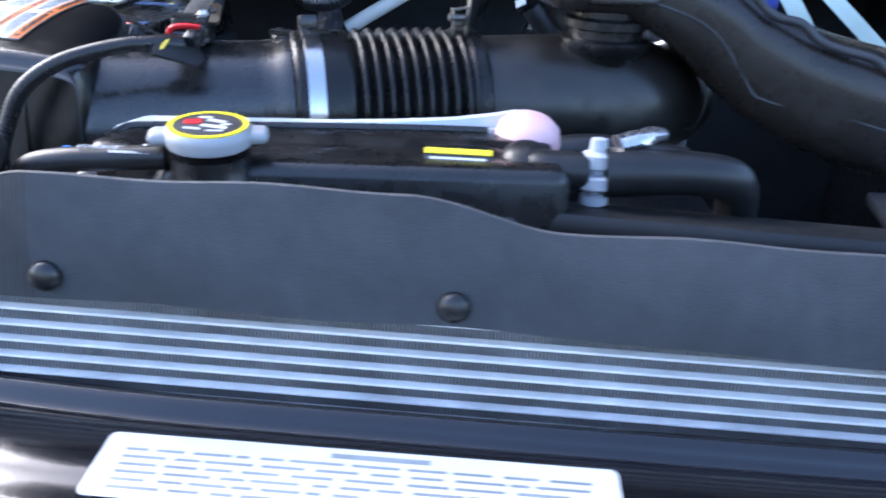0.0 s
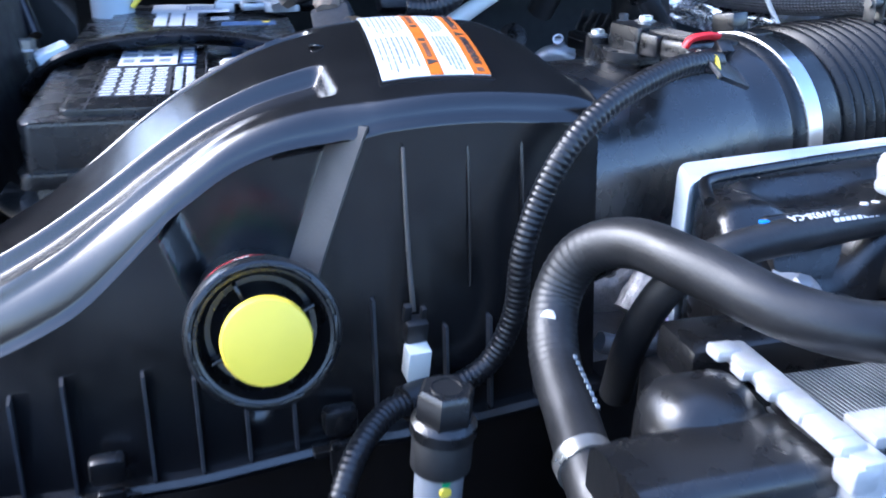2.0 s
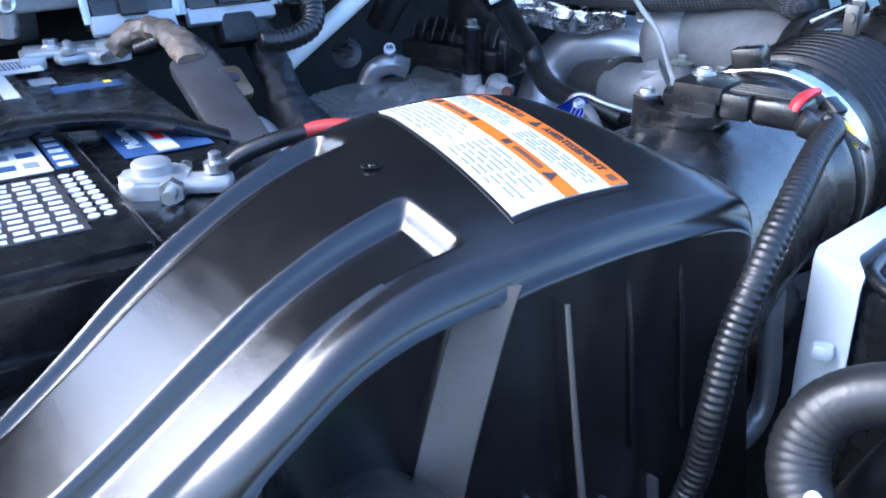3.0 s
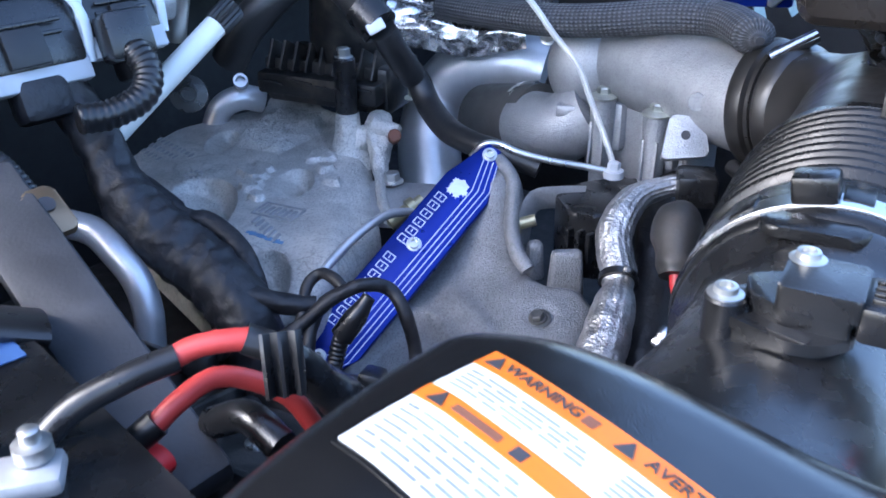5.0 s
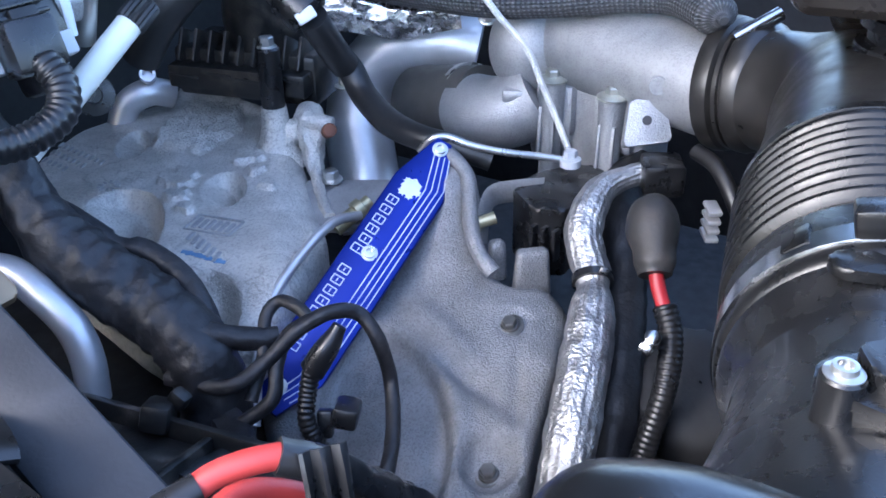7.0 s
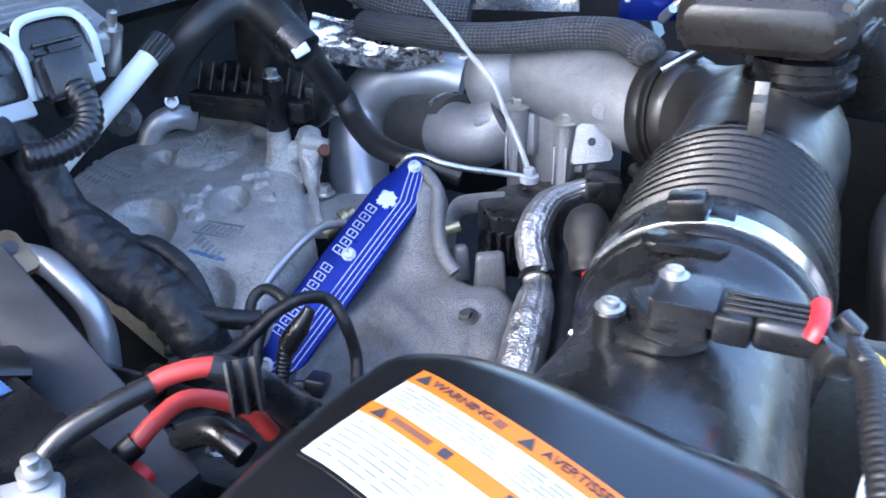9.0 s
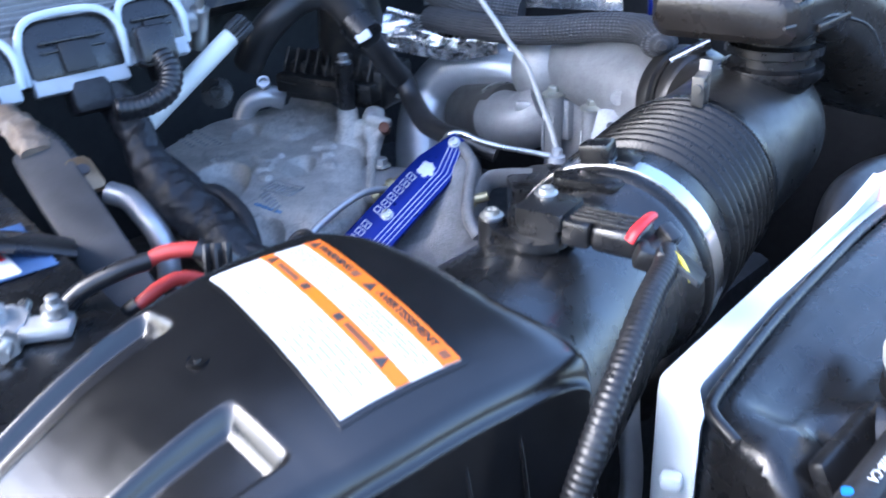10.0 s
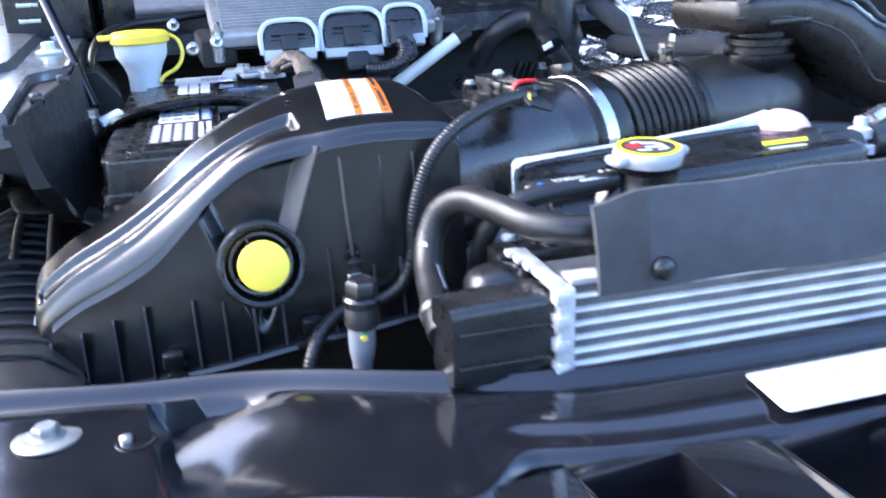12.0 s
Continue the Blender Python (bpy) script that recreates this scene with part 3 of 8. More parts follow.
beam = group_of("support_beam", (0.0, 0.4, 1.1), "glossy black painted radiator support beam across the front", "support beam")
bm = bmesh.new()
rings = []
for k in range(220):
    x = -0.655 + 1.31 * k / 219
    y, z = beam_y_soft(x), beam_z(x)
    wide = smooth(-0.36, -0.30, x)
    f = 0.128 - 0.058 * wide - 0.015 * smooth(-0.48, -0.56, x)
    prof = [(0.006, -0.10), (0.004, -0.012), (0.003, -0.002), (0.0, 0.001), (-0.004, 0.0), (-0.007, -0.005), (-0.010, -0.009),
            (-0.014, -0.010), (-0.018, -0.007), (-0.022, -0.006), (-0.034, -0.006), (-0.05, -0.0075), (-f * 0.5 - 0.025, -0.0095), (-f, -0.014), (-f - 0.006, -0.013),
            (-f - 0.012, -0.016), (-f - 0.016, -0.026), (-f - 0.017, -0.10)]
    sag = 0.024 * min(1.0, max(0.0, (-0.412 - x) / 0.080)) * smooth(-0.506, -0.494, x)
    rings.append([(x, y + a, z + b - (sag if -f + 0.001 < a < -0.016 else 0.0)) for a, b in prof])
loft(bm, rings)
part("top_rail", bm, GLOSSBLACK, beam, angle=60)
# lower shelf in front with its rectangular openings
cells = [(-0.34, -0.292, 0.19, 0.345), (-0.292, -0.225, 0.333, 0.345), (-0.292, -0.225, 0.19, 0.285), (-0.225, -0.172, 0.19, 0.345),
         (-0.172, -0.05, 0.315, 0.345), (-0.172, -0.05, 0.19, 0.25), (-0.05, 0.0, 0.19, 0.34), (0.0, 0.62, 0.17, 0.30)]
for x0, x1, y0, y1 in cells:
    bm = bmesh.new()
    box(bm, (x1 - x0 + 0.0002, y1 - y0, 0.008), pose((x0 + x1) / 2, (y0 + y1) / 2, 1.2215, 2, 0, 0), 0.0015)
    part("shelf", bm, GLOSSBLACK, beam)
for x0, x1, y0, y1 in ((-0.292, -0.225, 0.285, 0.333), (-0.172, -0.05, 0.25, 0.315)):
    bm = bmesh.new()
    for (cx, cy, w, h) in (((x0 + x1) / 2, y1, x1 - x0, 0.003), (x0, (y0 + y1) / 2, 0.003, y1 - y0), (x1, (y0 + y1) / 2, 0.003, y1 - y0)):
        box(bm, (w, h, 0.03), pose(cx, cy, 1.213), 0.001)
    part("opening_lip", bm, GLOSSBLACK, beam)
# bolt with a broad washer, and an empty bolt recess
bm = bmesh.new()
bz = beam_z(-0.566) - 0.0088
lathe(bm, [(0.0205, 0), (0.0208, 0.0012), (0.0195, 0.0020), (0.0125, 0.0026)], pose(-0.565, 0.503, bz, -3, 0, 0), 36)
washer = part("washer", bm, CADMIUM, beam, "dull zinc washer")
bm = bmesh.new()
lathe(bm, [(0.0115, 0.0022), (0.0112, 0.0034), (0.0090, 0.0042)], pose(-0.565, 0.503, bz, -3, 0, 0), 32)
lathe(bm, [(0.0085, 0.0030), (0.0085, 0.0085), (0.0072, 0.0097), (0.0001, 0.0097)], pose(-0.565, 0.503, bz, -3, 0, 12), 6)
part("bolt", bm, CADMIUM, washer, "hexagon bolt head")
bm = bmesh.new()
lathe(bm, [(0.013, 0), (0.0135, 0.0012), (0.0115, 0.0018), (0.009, 0.0012), (0.0088, 0.0002)], pose(-0.514, 0.478, bz - 0.001, -3, 0, 0), 28)
part("stud_recess", bm, GLOSSBLACK, beam)
bm = bmesh.new()
lathe(bm, [(0.004, 0), (0.004, 0.004), (0.002, 0.005)], pose(-0.520, 0.480, bz - 0.001, -3, 0, 0), 14)
part("stud", bm, STEEL, beam)

# long white notice on the beam
notice = group_of("notice_label", (-0.03, 0.35, 1.236), "white printed notice label stuck on the black beam", "label")
nm = Matrix.Translation((-0.029, 0.3400, 1.2378)) @ Matrix.Rotation(radians(-5.2), 4, "Z") @ Matrix.Rotation(radians(4.2), 4, "X")
part("sheet", prism(bmesh.new(), rounded(0.247, 0.044, 0.004), nm, 0.0006), PAPER, notice)
rnd = random.Random(3)
bm = bmesh.new()
box(bm, (0.048, 0.0032, 0.0003), nm @ pose(0.01, 0.0165, 0.0007), 0)
part("heading_bar", bm, GREYINK, notice)
for row in range(6):
    x = -0.112
    while x < 0.10:
        w = rnd.uniform(0.006, 0.026)
        bm = bmesh.new()
        box(bm, (w, 0.0016, 0.0003), nm @ pose(x + w / 2, 0.0105 - 0.0052 * row, 0.0007), 0)
        part("text_bar", bm, GREYINK, notice)
        x += w + rnd.uniform(0.002, 0.006)


# ---- charge air cooler ----
def cool(x, y, z):
    """The cooler's own square axes, a little askew to the vehicle's."""
    return (x, 0.427 + y - 0.085 * (x + 0.25), z - 0.012 * (x + 0.25))


def cool_m(x, y, z):
    return Matrix.Translation(cool(x, y, z)) @ Matrix.Rotation(math.atan(-0.085), 4, "Z") @ Matrix.Rotation(math.atan(0.012), 4, "Y")


cooler = group_of("charge_air_cooler", (-0.1, 0.45, 1.0), "aluminium charge air cooler with bright tubes and a black end tank", "intercooler")
part("fin_core", box(bmesh.new(), (0.90, 0.05, 0.20), cool_m(0.205, 0.029, 1.196), 0.001), ALUFIN, cooler, "grey louvred cooling fins")
for k in range(10):
    part("tube", box(bmesh.new(), (0.90, 0.056, 0.0016), cool_m(0.205, 0.0265, 1.2905 - 0.0096 * k), 0.0005), ALUTUBE, cooler, "bright aluminium cooling tube")
part("top_rail", box(bmesh.new(), (0.90, 0.016, 0.005), cool_m(0.205, 0.010, 1.2995), 0.001), ALUPLATE, cooler)
bm = bmesh.new()
box(bm, (0.011, 0.012, 0.062), cool_m(-0.2495, 0.0, 1.268), 0.0015)
box(bm, (0.011, 0.072, 0.006), cool_m(-0.2495, 0.037, 1.2985), 0.002)
part("header_plate", bm, ALUPLATE, cooler, "crimped aluminium header plate")
for k in range(4):
    part("crimp_tab", box(bmesh.new(), (0.010, 0.011, 0.010), cool_m(-0.2525, -0.001, 1.243 + 0.0165 * k), 0.0015), ALUPLATE, cooler)
for k in range(5):
    part("crimp_tab", box(bmesh.new(), (0.011, 0.009, 0.005), cool_m(-0.2525, 0.010 + 0.0145 * k, 1.2998), 0.0015), ALUPLATE, cooler)
bm = bmesh.new()
tank = []
for x, h, d in ((-0.254, 1.0, 1.0), (-0.285, 0.98, 1.0), (-0.312, 0.95, 0.98), (-0.3225, 0.90, 0.94)):
    ring = []
    for a, b in rounded(0.038 * d, 0.060 * h, 0.007):
        ring.append(cool(x, 0.021 + a, 1.263 + b))
    tank.append(ring)
loft(bm, tank)
part("end_tank", bm, BLACK, cooler, "black moulded end tank")
for z in (1.275, 1.252):
    bm = bmesh.new()
    box(bm, (0.062, 0.004, 0.0022), cool_m(-0.288, 0.001, z), 0.0008)
    part("tank_rib", bm, BLACK, cooler)
bm = bmesh.new()
box(bm, (0.046, 0.040, 0.050), cool_m(-0.272, 0.050, 1.274), 0.016, 4)
part("tank_dome", bm, BLACK, cooler)

# felt air seal over the cooler, with push pins
seal = group_of("felt_seal", (0.0, 0.42, 1.285), "dark grey rubberised felt air seal over the cooler", "air seal")


def seal_top(x):
    return 1.3555 - 0.014 * smooth(-0.01, 0.065, x) - 0.006 * smooth(0.08, 0.35, x) - 0.006 * smooth(-0.20, -0.231, x) + 0.0008 * math.sin(x * 60)


def seal_strip(x0, x1, n):
    bm = bmesh.new()
    rings = []
    for k in range(n + 1):
        x = x0 + (x1 - x0) * k / n
        bot = 1.2935 - 0.008 * smooth(-0.1, 0.3, x) + 0.0008 * math.sin(x * 45 + 1)
        top = seal_top(x)
        ring = []
        m = 10
        for j in range(m + 1):
            u = j / m
            ring.append(cool(x, -0.0125 + 0.013 * u * u + 0.0018 * math.sin(x * 25 + u * 3), bot + (top - bot) * u + 0.012 * (x + 0.25)))
        back = [(px, py + 0.0035, pz) for px, py, pz in ring[::-1]]
        rings.append(ring + back)
    return loft(bm, rings)


part("ribbed_end", seal_strip(-0.231, -0.196, 8), FELTRIB, seal, "finely ribbed end of the seal", angle=60)
part("panel", seal_strip(-0.1958, 0.62, 90), FELT, seal, angle=60)
for x, z in ((-0.188, 1.3065), (0.016, 1.3065), (0.245, 1.288), (0.46, 1.285)):
    bm = bmesh.new()
    pm = Matrix.Translation(cool(x, -0.0115, z)) @ frame_of((0.0, -1.0, 0.12))
    lathe(bm, [(0.0082, 0), (0.0082, 0.0015), (0.0070, 0.0036), (0.0040, 0.0050), (0.0001, 0.0054)], pm, 24)
    part("push_pin", bm, BLACK, seal, "round black push pin")


# ---- air filter box ----
def crown(x):
    xs = [-0.60, -0.575, -0.55, -0.51, -0.473, -0.436, -0.404, -0.373, -0.34, -0.30, -0.25, -0.22]
    zs = [1.226, 1.252, 1.274, 1.294, 1.318, 1.347, 1.366, 1.380, 1.388, 1.3905, 1.387, 1.382]
    return sum(float(np.interp(x + d, xs, zs)) for d in (-0.016, -0.008, 0, 0.008, 0.016)) / 5


def lid_front(x):
    xs = [-0.60, -0.575, -0.50, -0.46, -0.44, -0.36, -0.335, -0.25, -0.22]
    ys = [0.705, 0.694, 0.666, 0.656, 0.650, 0.640, 0.632, 0.621, 0.615]
    return sum(float(np.interp(x + d, xs, ys)) for d in (-0.01, 0, 0.01)) / 3


def seam_z(x):
    return 1.171 + (x + 0.57) * 0.155


LID_BACK = 0.773


def edge_r(x):
    """Radius of the rolled front edge, broad along the falling arm of the lid."""
    return 0.012 + 0.012 * (1 - smooth(-0.49, -0.435, x)) - 0.003 * smooth(-0.37, -0.34, x)


def groove(x, y, y0, y1, end, depth):
    across = smooth(y0, y0 + 0.0045, y) * (1 - smooth(y1 - 0.0045, y1, y))
    return depth * across * (1 - smooth(end - 0.006, end, x)) * smooth(-0.574, -0.568, x)


def lid_top(x, y):
    """Height of the lid's upper face."""
    f = lid_front(x)
    u = max(0.0, min(1.0, (y - f) / (LID_BACK - f)))
    drop = 0.006 + 0.014 * smooth(-0.42, -0.35, x)
    z = crown(x) - drop * (1 - u) ** 2.4 - 0.004 * smooth(0.75, 1.0, u)
    shift = (f - 0.640) * 0.8
    z -= groove(x, y, 0.657 + shift, 0.690 + shift * 0.7, -0.358, 0.0085)
    z -= 0.0075 * (1 - smooth(0.655 + shift, 0.6595 + shift, y)) * (1 - smooth(-0.46, -0.365, x))
    z -= groove(x, y, 0.738 + shift * 0.5, 0.762 + shift * 0.25, -0.348, 0.0085)
    return z


def lid_right(y):
    u = (y - 0.705) / 0.085
    return -0.228 - 0.007 * smooth(0.625, 0.67, y) - (0.028 * u ** 2.2 if u > 0 else 0.011 * u ** 4)


airbox = group_of("air_filter_box", (-0.41, 0.70, 1.0), "black moulded air filter box with ribs, grooves and clips", "air filter box")
bm = bmesh.new()
NX = 190
rows = []
for k in range(NX + 4):
    s = min(1.0, k / NX)
    sink = max(0, k - NX) / 4
    col = []
    for j in range(162):
        # 0..55 front face, 56..149 top, 150..161 back
        if j < 56:
            y, u, zone = 0.0, j / 55, 0
        elif j < 150:
            y, u, zone = 0.0, ((j - 56) / 93) ** 1.12, 1
        else:
            y, u, zone = 0.0, (j - 150) / 11, 2
        x = -0.578 + s * 0.350
        f = lid_front(x)
        if zone == 1:
            y = f + u * (LID_BACK - f)
        elif zone == 0:
            y = f
        else:
            y = LID_BACK
        xr = lid_right(min(max(y, f), LID_BACK))
        x = -0.578 + s * (xr + 0.578)
        f = lid_front(x)
        r = edge_r(x)
        run = 0.8 * r
        ztop_front = lid_top(x, f) - r - 0.006 * (1 - math.sqrt(1 - (1 - min(1.0, max(0.0, (xr - x) / 0.022))) ** 2))
        zs = seam_z(x)
        if zone == 0:
            z = zs + u * (ztop_front - zs)
            y = f - 0.016 * (1 - u) ** 1.2
            xr_z, xl_z = -0.351 - 0.36 * (1.360 - z), -0.4525 + 0.35 * (1.331 - z)
            pocket = min(1.0, max(0.0, (x - xl_z) / 0.013)) * (1 - smooth(xr_z - 0.011, xr_z, x)) * smooth(1.20, 1.235, z) * (1 - smooth(ztop_front - 0.005, ztop_front - 0.0005, z))
            y += 0.014 * pocket
        elif zone == 1:
            y = f + u * (LID_BACK - f)
            z = lid_top(x, y)
            d = min((y - f) / run, 1.0)
            z -= r * (1 - math.sqrt(max(0.0, 1 - (1 - d) ** 2)))
            d = min((LID_BACK - y) / 0.014, 1.0)
            z -= 0.014 * (1 - math.sqrt(max(0.0, 1 - (1 - d) ** 2)))
        else:
            y = LID_BACK + 0.004 * u
            z = (lid_top(x, LID_BACK) - 0.014) * (1 - u) + u * zs
        e = (xr - x) / 0.022
        if e < 1.0 and zone > 0:
            z -= (0.006 + 0.010 * smooth(0.63, 0.69, y)) * (1 - math.sqrt(max(0.0, 1 - (1 - max(e, 0.0)) ** 2)))
        e = (x + 0.578) / 0.012
        if e < 1.0 and zone > 0:
            z -= 0.012 * (1 - math.sqrt(max(0.0, 1 - (1 - max(e, 0.0)) ** 2)))
        if sink:
            z = z + (zs - z) * sink
        col.append((x, y, z))
    rows.append(col)
loft(bm, rows)
part("lid", bm, LIDBLACK, airbox, "arched lid with long moulded grooves", angle=75)

# lighter grey corner strip running down from the fold
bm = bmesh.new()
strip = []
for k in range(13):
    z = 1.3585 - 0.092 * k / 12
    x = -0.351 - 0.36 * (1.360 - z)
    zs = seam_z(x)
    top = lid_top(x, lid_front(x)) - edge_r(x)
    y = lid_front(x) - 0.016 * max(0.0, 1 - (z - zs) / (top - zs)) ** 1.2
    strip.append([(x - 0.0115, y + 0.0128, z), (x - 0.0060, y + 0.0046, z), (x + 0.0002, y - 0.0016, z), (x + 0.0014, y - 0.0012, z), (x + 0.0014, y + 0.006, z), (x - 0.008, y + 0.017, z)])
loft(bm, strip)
part("corner_strip", bm, BOXGREY, airbox, "lighter grey corner strip along the pocket")

# seam flange and lower tub
bm = bmesh.new()
rings = []
for k in range(50):
    x = -0.592 + 0.355 * k / 49
    y, z = lid_front(x) - 0.022, seam_z(x)
    rings.append([(x, y, z + 0.003), (x, y - 0.002, z), (x, y, z - 0.004), (x, y + 0.03, z - 0.004), (x, y + 0.03, z + 0.003)])
loft(bm, rings)
part("seam_flange", bm, LIDBLACK, airbox)
bm = bmesh.new()
loft(bm, [[(x, lid_front(x) - 0.012, seam_z(x) - 0.002), (x, lid_front(x) + 0.0, 1.02), (x, 0.79, 1.02), (x, 0.79, seam_z(x) - 0.002)] for x in np.linspace(-0.585, -0.24, 24)])
part("lower_tub", bm, LIDBLACK, airbox)
# short upright ribs along the lower front; paler grey paints the light they catch
for x, top in ((-0.569, 0.042), (-0.545, 0.046), (-0.520, 0.052), (-0.4955, 0.058), (-0.4595, 0.056), (-0.437, 0.050), (-0.4145, 0.046), (-0.392, 0.045),
               (-0.352, 0.07), (-0.318, 0.05), (-0.296, 0.05), (-0.272, 0.045)):
    bm = bmesh.new()
    z0 = seam_z(x) + 0.001
    y0, y1 = lid_front(x) - 0.0205, lid_front(x) - 0.0055
    loft(bm, [[(x - w, y0 + a, z0), (x + w, y0 + a, z0), (x + w, y0 + (y1 - y0) * top / 0.12 + b, z0 + top), (x - w, y0 + (y1 - y0) * top / 0.12 + b, z0 + top)]
              for w, a, b in ((0.0007, 0.0, 0.0), (0.0009, 0.010, 0.010))])
    part("rib", bm, GREYBLACK, airbox)
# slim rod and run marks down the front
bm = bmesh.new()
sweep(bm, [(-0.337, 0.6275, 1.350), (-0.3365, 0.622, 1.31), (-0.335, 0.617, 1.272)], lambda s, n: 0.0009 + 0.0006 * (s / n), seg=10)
part("guide_rod", bm, BOXGREY, airbox)
for x in (-0.305, -0.279):
    bm = bmesh.new()
    sweep(bm, [(x, lid_front(x) + 0.001, 1.3525), (x, lid_front(x) - 0.003, 1.33), (x, lid_front(x) - 0.009, 1.28)], 0.0011, seg=8)
    part("mould_line", bm, LIDBLACK, airbox)
# spring clips across the seam
for x in (-0.48, -0.585, -0.372):
    bm = bmesh.new()
    y, z = lid_front(x) - 0.026, seam_z(x)
    box(bm, (0.017, 0.010, 0.014), pose(x, y + 0.003, z + 0.017), 0.003)
    box(bm, (0.013, 0.005, 0.040), pose(x, y - 0.002, z - 0.012), 0.002)
    box(bm, (0.028, 0.008, 0.004), pose(x, y + 0.002, z + 0.001), 0.0012)
    part("clip", bm, BLACK, airbox, "black hinged seam clip")
# tip notch
bm = bmesh.new()
box(bm, (0.004, 0.012, 0.014), pose(-0.5775, 0.722, 1.226, 0, 20, 0), 0.001)
part("end_notch", bm, CONNGREY, airbox)
# moulded date mark on top
bm = bmesh.new()
dm = Matrix.Translation((-0.355, 0.714, lid_top(-0.355, 0.714)))
lathe(bm, [(0.0045, 0.0001), (0.0045, 0.0006), (0.0038, 0.0006), (0.0038, 0.0002)], dm, 24)
lathe(bm, [(0.0016, 0.0001), (0.0014, 0.0007)], dm, 12)
part("date_mark", bm, LIDBLACK, airbox)

# restriction gauge with a yellow face
gauge = group_of("filter_gauge", (-0.415, 0.63, 1.27), "black filter gauge with a bright yellow face", "filter gauge")
gm = at((-0.4110, 0.5830, 1.2885), (-0.06, -1.0, 0.24), (0, 0, 1))
lathe(bm := bmesh.new(), [(0.026, -0.075), (0.026, -0.028), (0.0295, -0.026), (0.0295, -0.0145), (0.0318, -0.0135), (0.0325, -0.010), (0.0325, -0.003), (0.0318, -0.0005), (0.0306, 0.0),
                          (0.0302, -0.0012), (0.0292, -0.0012), (0.0286, 0.0), (0.0272, -0.0004), (0.0262, -0.003), (0.0255, -0.009), (0.0235, -0.013), (0.0001, -0.014)], gm, 64)
part("housing", bm, BLACK, gauge)
for a in range(10):
    m2 = gm @ Matrix.Rotation(radians(36 * a), 4, "Z") @ Matrix.Translation((0.0297, 0, -0.0006))
    part("rim_notch", box(bmesh.new(), (0.0014, 0.011, 0.0012), m2, 0.0003), BLACK, gauge)
part("stem", lathe(bmesh.new(), [(0.0215, -0.0135), (0.0185, -0.010), (0.0160, -0.002), (0.0165, 0.006)], gm, 40), BLACK, gauge)
for a in (25, 115, 205, 295):
    m2 = gm @ Matrix.Rotation(radians(a), 4, "Z") @ Matrix.Translation((0.0195, 0, -0.008))
    part("web", box(bmesh.new(), (0.009, 0.0016, 0.010), m2, 0.0004), BLACK, gauge)
part("yellow_face", lathe(bmesh.new(), [(0.0178, 0.004), (0.0186, 0.0055), (0.0186, 0.0085), (0.0178, 0.0105), (0.012, 0.0117), (0.0001, 0.0121)], gm, 48), YELLOW, gauge, "bright yellow plastic face")
part("red_band", lathe(bmesh.new(), [(0.0296, -0.0252), (0.0303, -0.0248), (0.0303, -0.0150), (0.0296, -0.0146)], gm, 48), DEEPRED, gauge, "red printed band")
part("green_band", lathe(bmesh.new(), [(0.0256, -0.0345), (0.0264, -0.034), (0.0264, -0.0295), (0.0256, -0.029)], gm, 44), GREEN, gauge)
for a in (60, 100, 140):
    m2 = gm @ Matrix.Rotation(radians(a), 4, "Z") @ Matrix.Translation((0.0303, 0, -0.0200))
    part("print_bar", box(bmesh.new(), (0.0006, 0.006, 0.0030), m2, 0), PAPER, gauge)

# warning label on the lid
wlab = group_of("warning_label", (-0.305, 0.70, 1.375), "white and orange warning label on the filter box lid", "warning label")
LC, LU, LV = Vector((-0.3045, 0.6995)), Vector((-0.155, -0.988)).normalized(), Vector((0.988, -0.155)).normalized()


def on_lid(u, v, lift):
    """u: reading direction, towards the front; v: across."""
    p = LC + LU * u + LV * v
    x, y = p
    xr, z = lid_right(y), lid_top(p[0], p[1])
    e = (xr - x) / 0.022
    if e < 1:
        z -= (0.006 + 0.010 * smooth(0.63, 0.69, y)) * (1 - math.sqrt(max(0.0, 1 - (1 - max(e, 0)) ** 2)))
    d = min((LID_BACK - y) / 0.014, 1.0)
    z -= 0.014 * (1 - math.sqrt(max(0.0, 1 - (1 - d) ** 2)))
    return Vector((x, y, z + lift))


def patch(u0, u1, v0, v1, lift, thick=0.0004, nu=0, nv=0):
    bm = bmesh.new()
    nu, nv = nu or max(2, int((u1 - u0) / 0.003)), nv or max(2, int((v1 - v0) / 0.003))
    grid = [[bm.verts.new(on_lid(u0 + (u1 - u0) * i / nu, v0 + (v1 - v0) * j / nv, lift)) for j in range(nv + 1)] for i in range(nu + 1)]
    for i in range(nu):
        for j in range(nv):
            bm.faces.new((grid[i][j], grid[i + 1][j], grid[i + 1][j + 1], grid[i][j + 1]))
    geo = bmesh.ops.extrude_face_region(bm, geom=bm.faces[:])["geom"]
    bmesh.ops.translate(bm, verts=[g for g in geo if isinstance(g, bmesh.types.BMVert)], vec=(0, 0, -thick))
    return bm


part("backing", patch(-0.052, 0.0525, -0.0275, 0.0275, 0.0006, 0.0012), LIDBLACK, wlab)
part("sheet", patch(-0.051, 0.050, -0.0262, 0.0262, 0.0011), PAPER, wlab)
part("orange_band", patch(-0.051, 0.050, 0.0178, 0.0262, 0.0014), ORANGE, wlab, "orange warning band")
part("orange_band", patch(-0.051, 0.050, -0.0032, 0.0032, 0.0014), ORANGE, wlab, "orange warning band")


def label_word(text, u, v, size):
    def wrap(co):
        return on_lid(u + co.x, v + co.y, 0.0017 + co.z)
    words("lettering", text, size, Matrix.Identity(4), INK, wlab, wrap)


label_word("WARNING", -0.030, 0.022, 0.0052)
label_word("AVERTISSEMENT", 0.0215, 0.022, 0.0052)


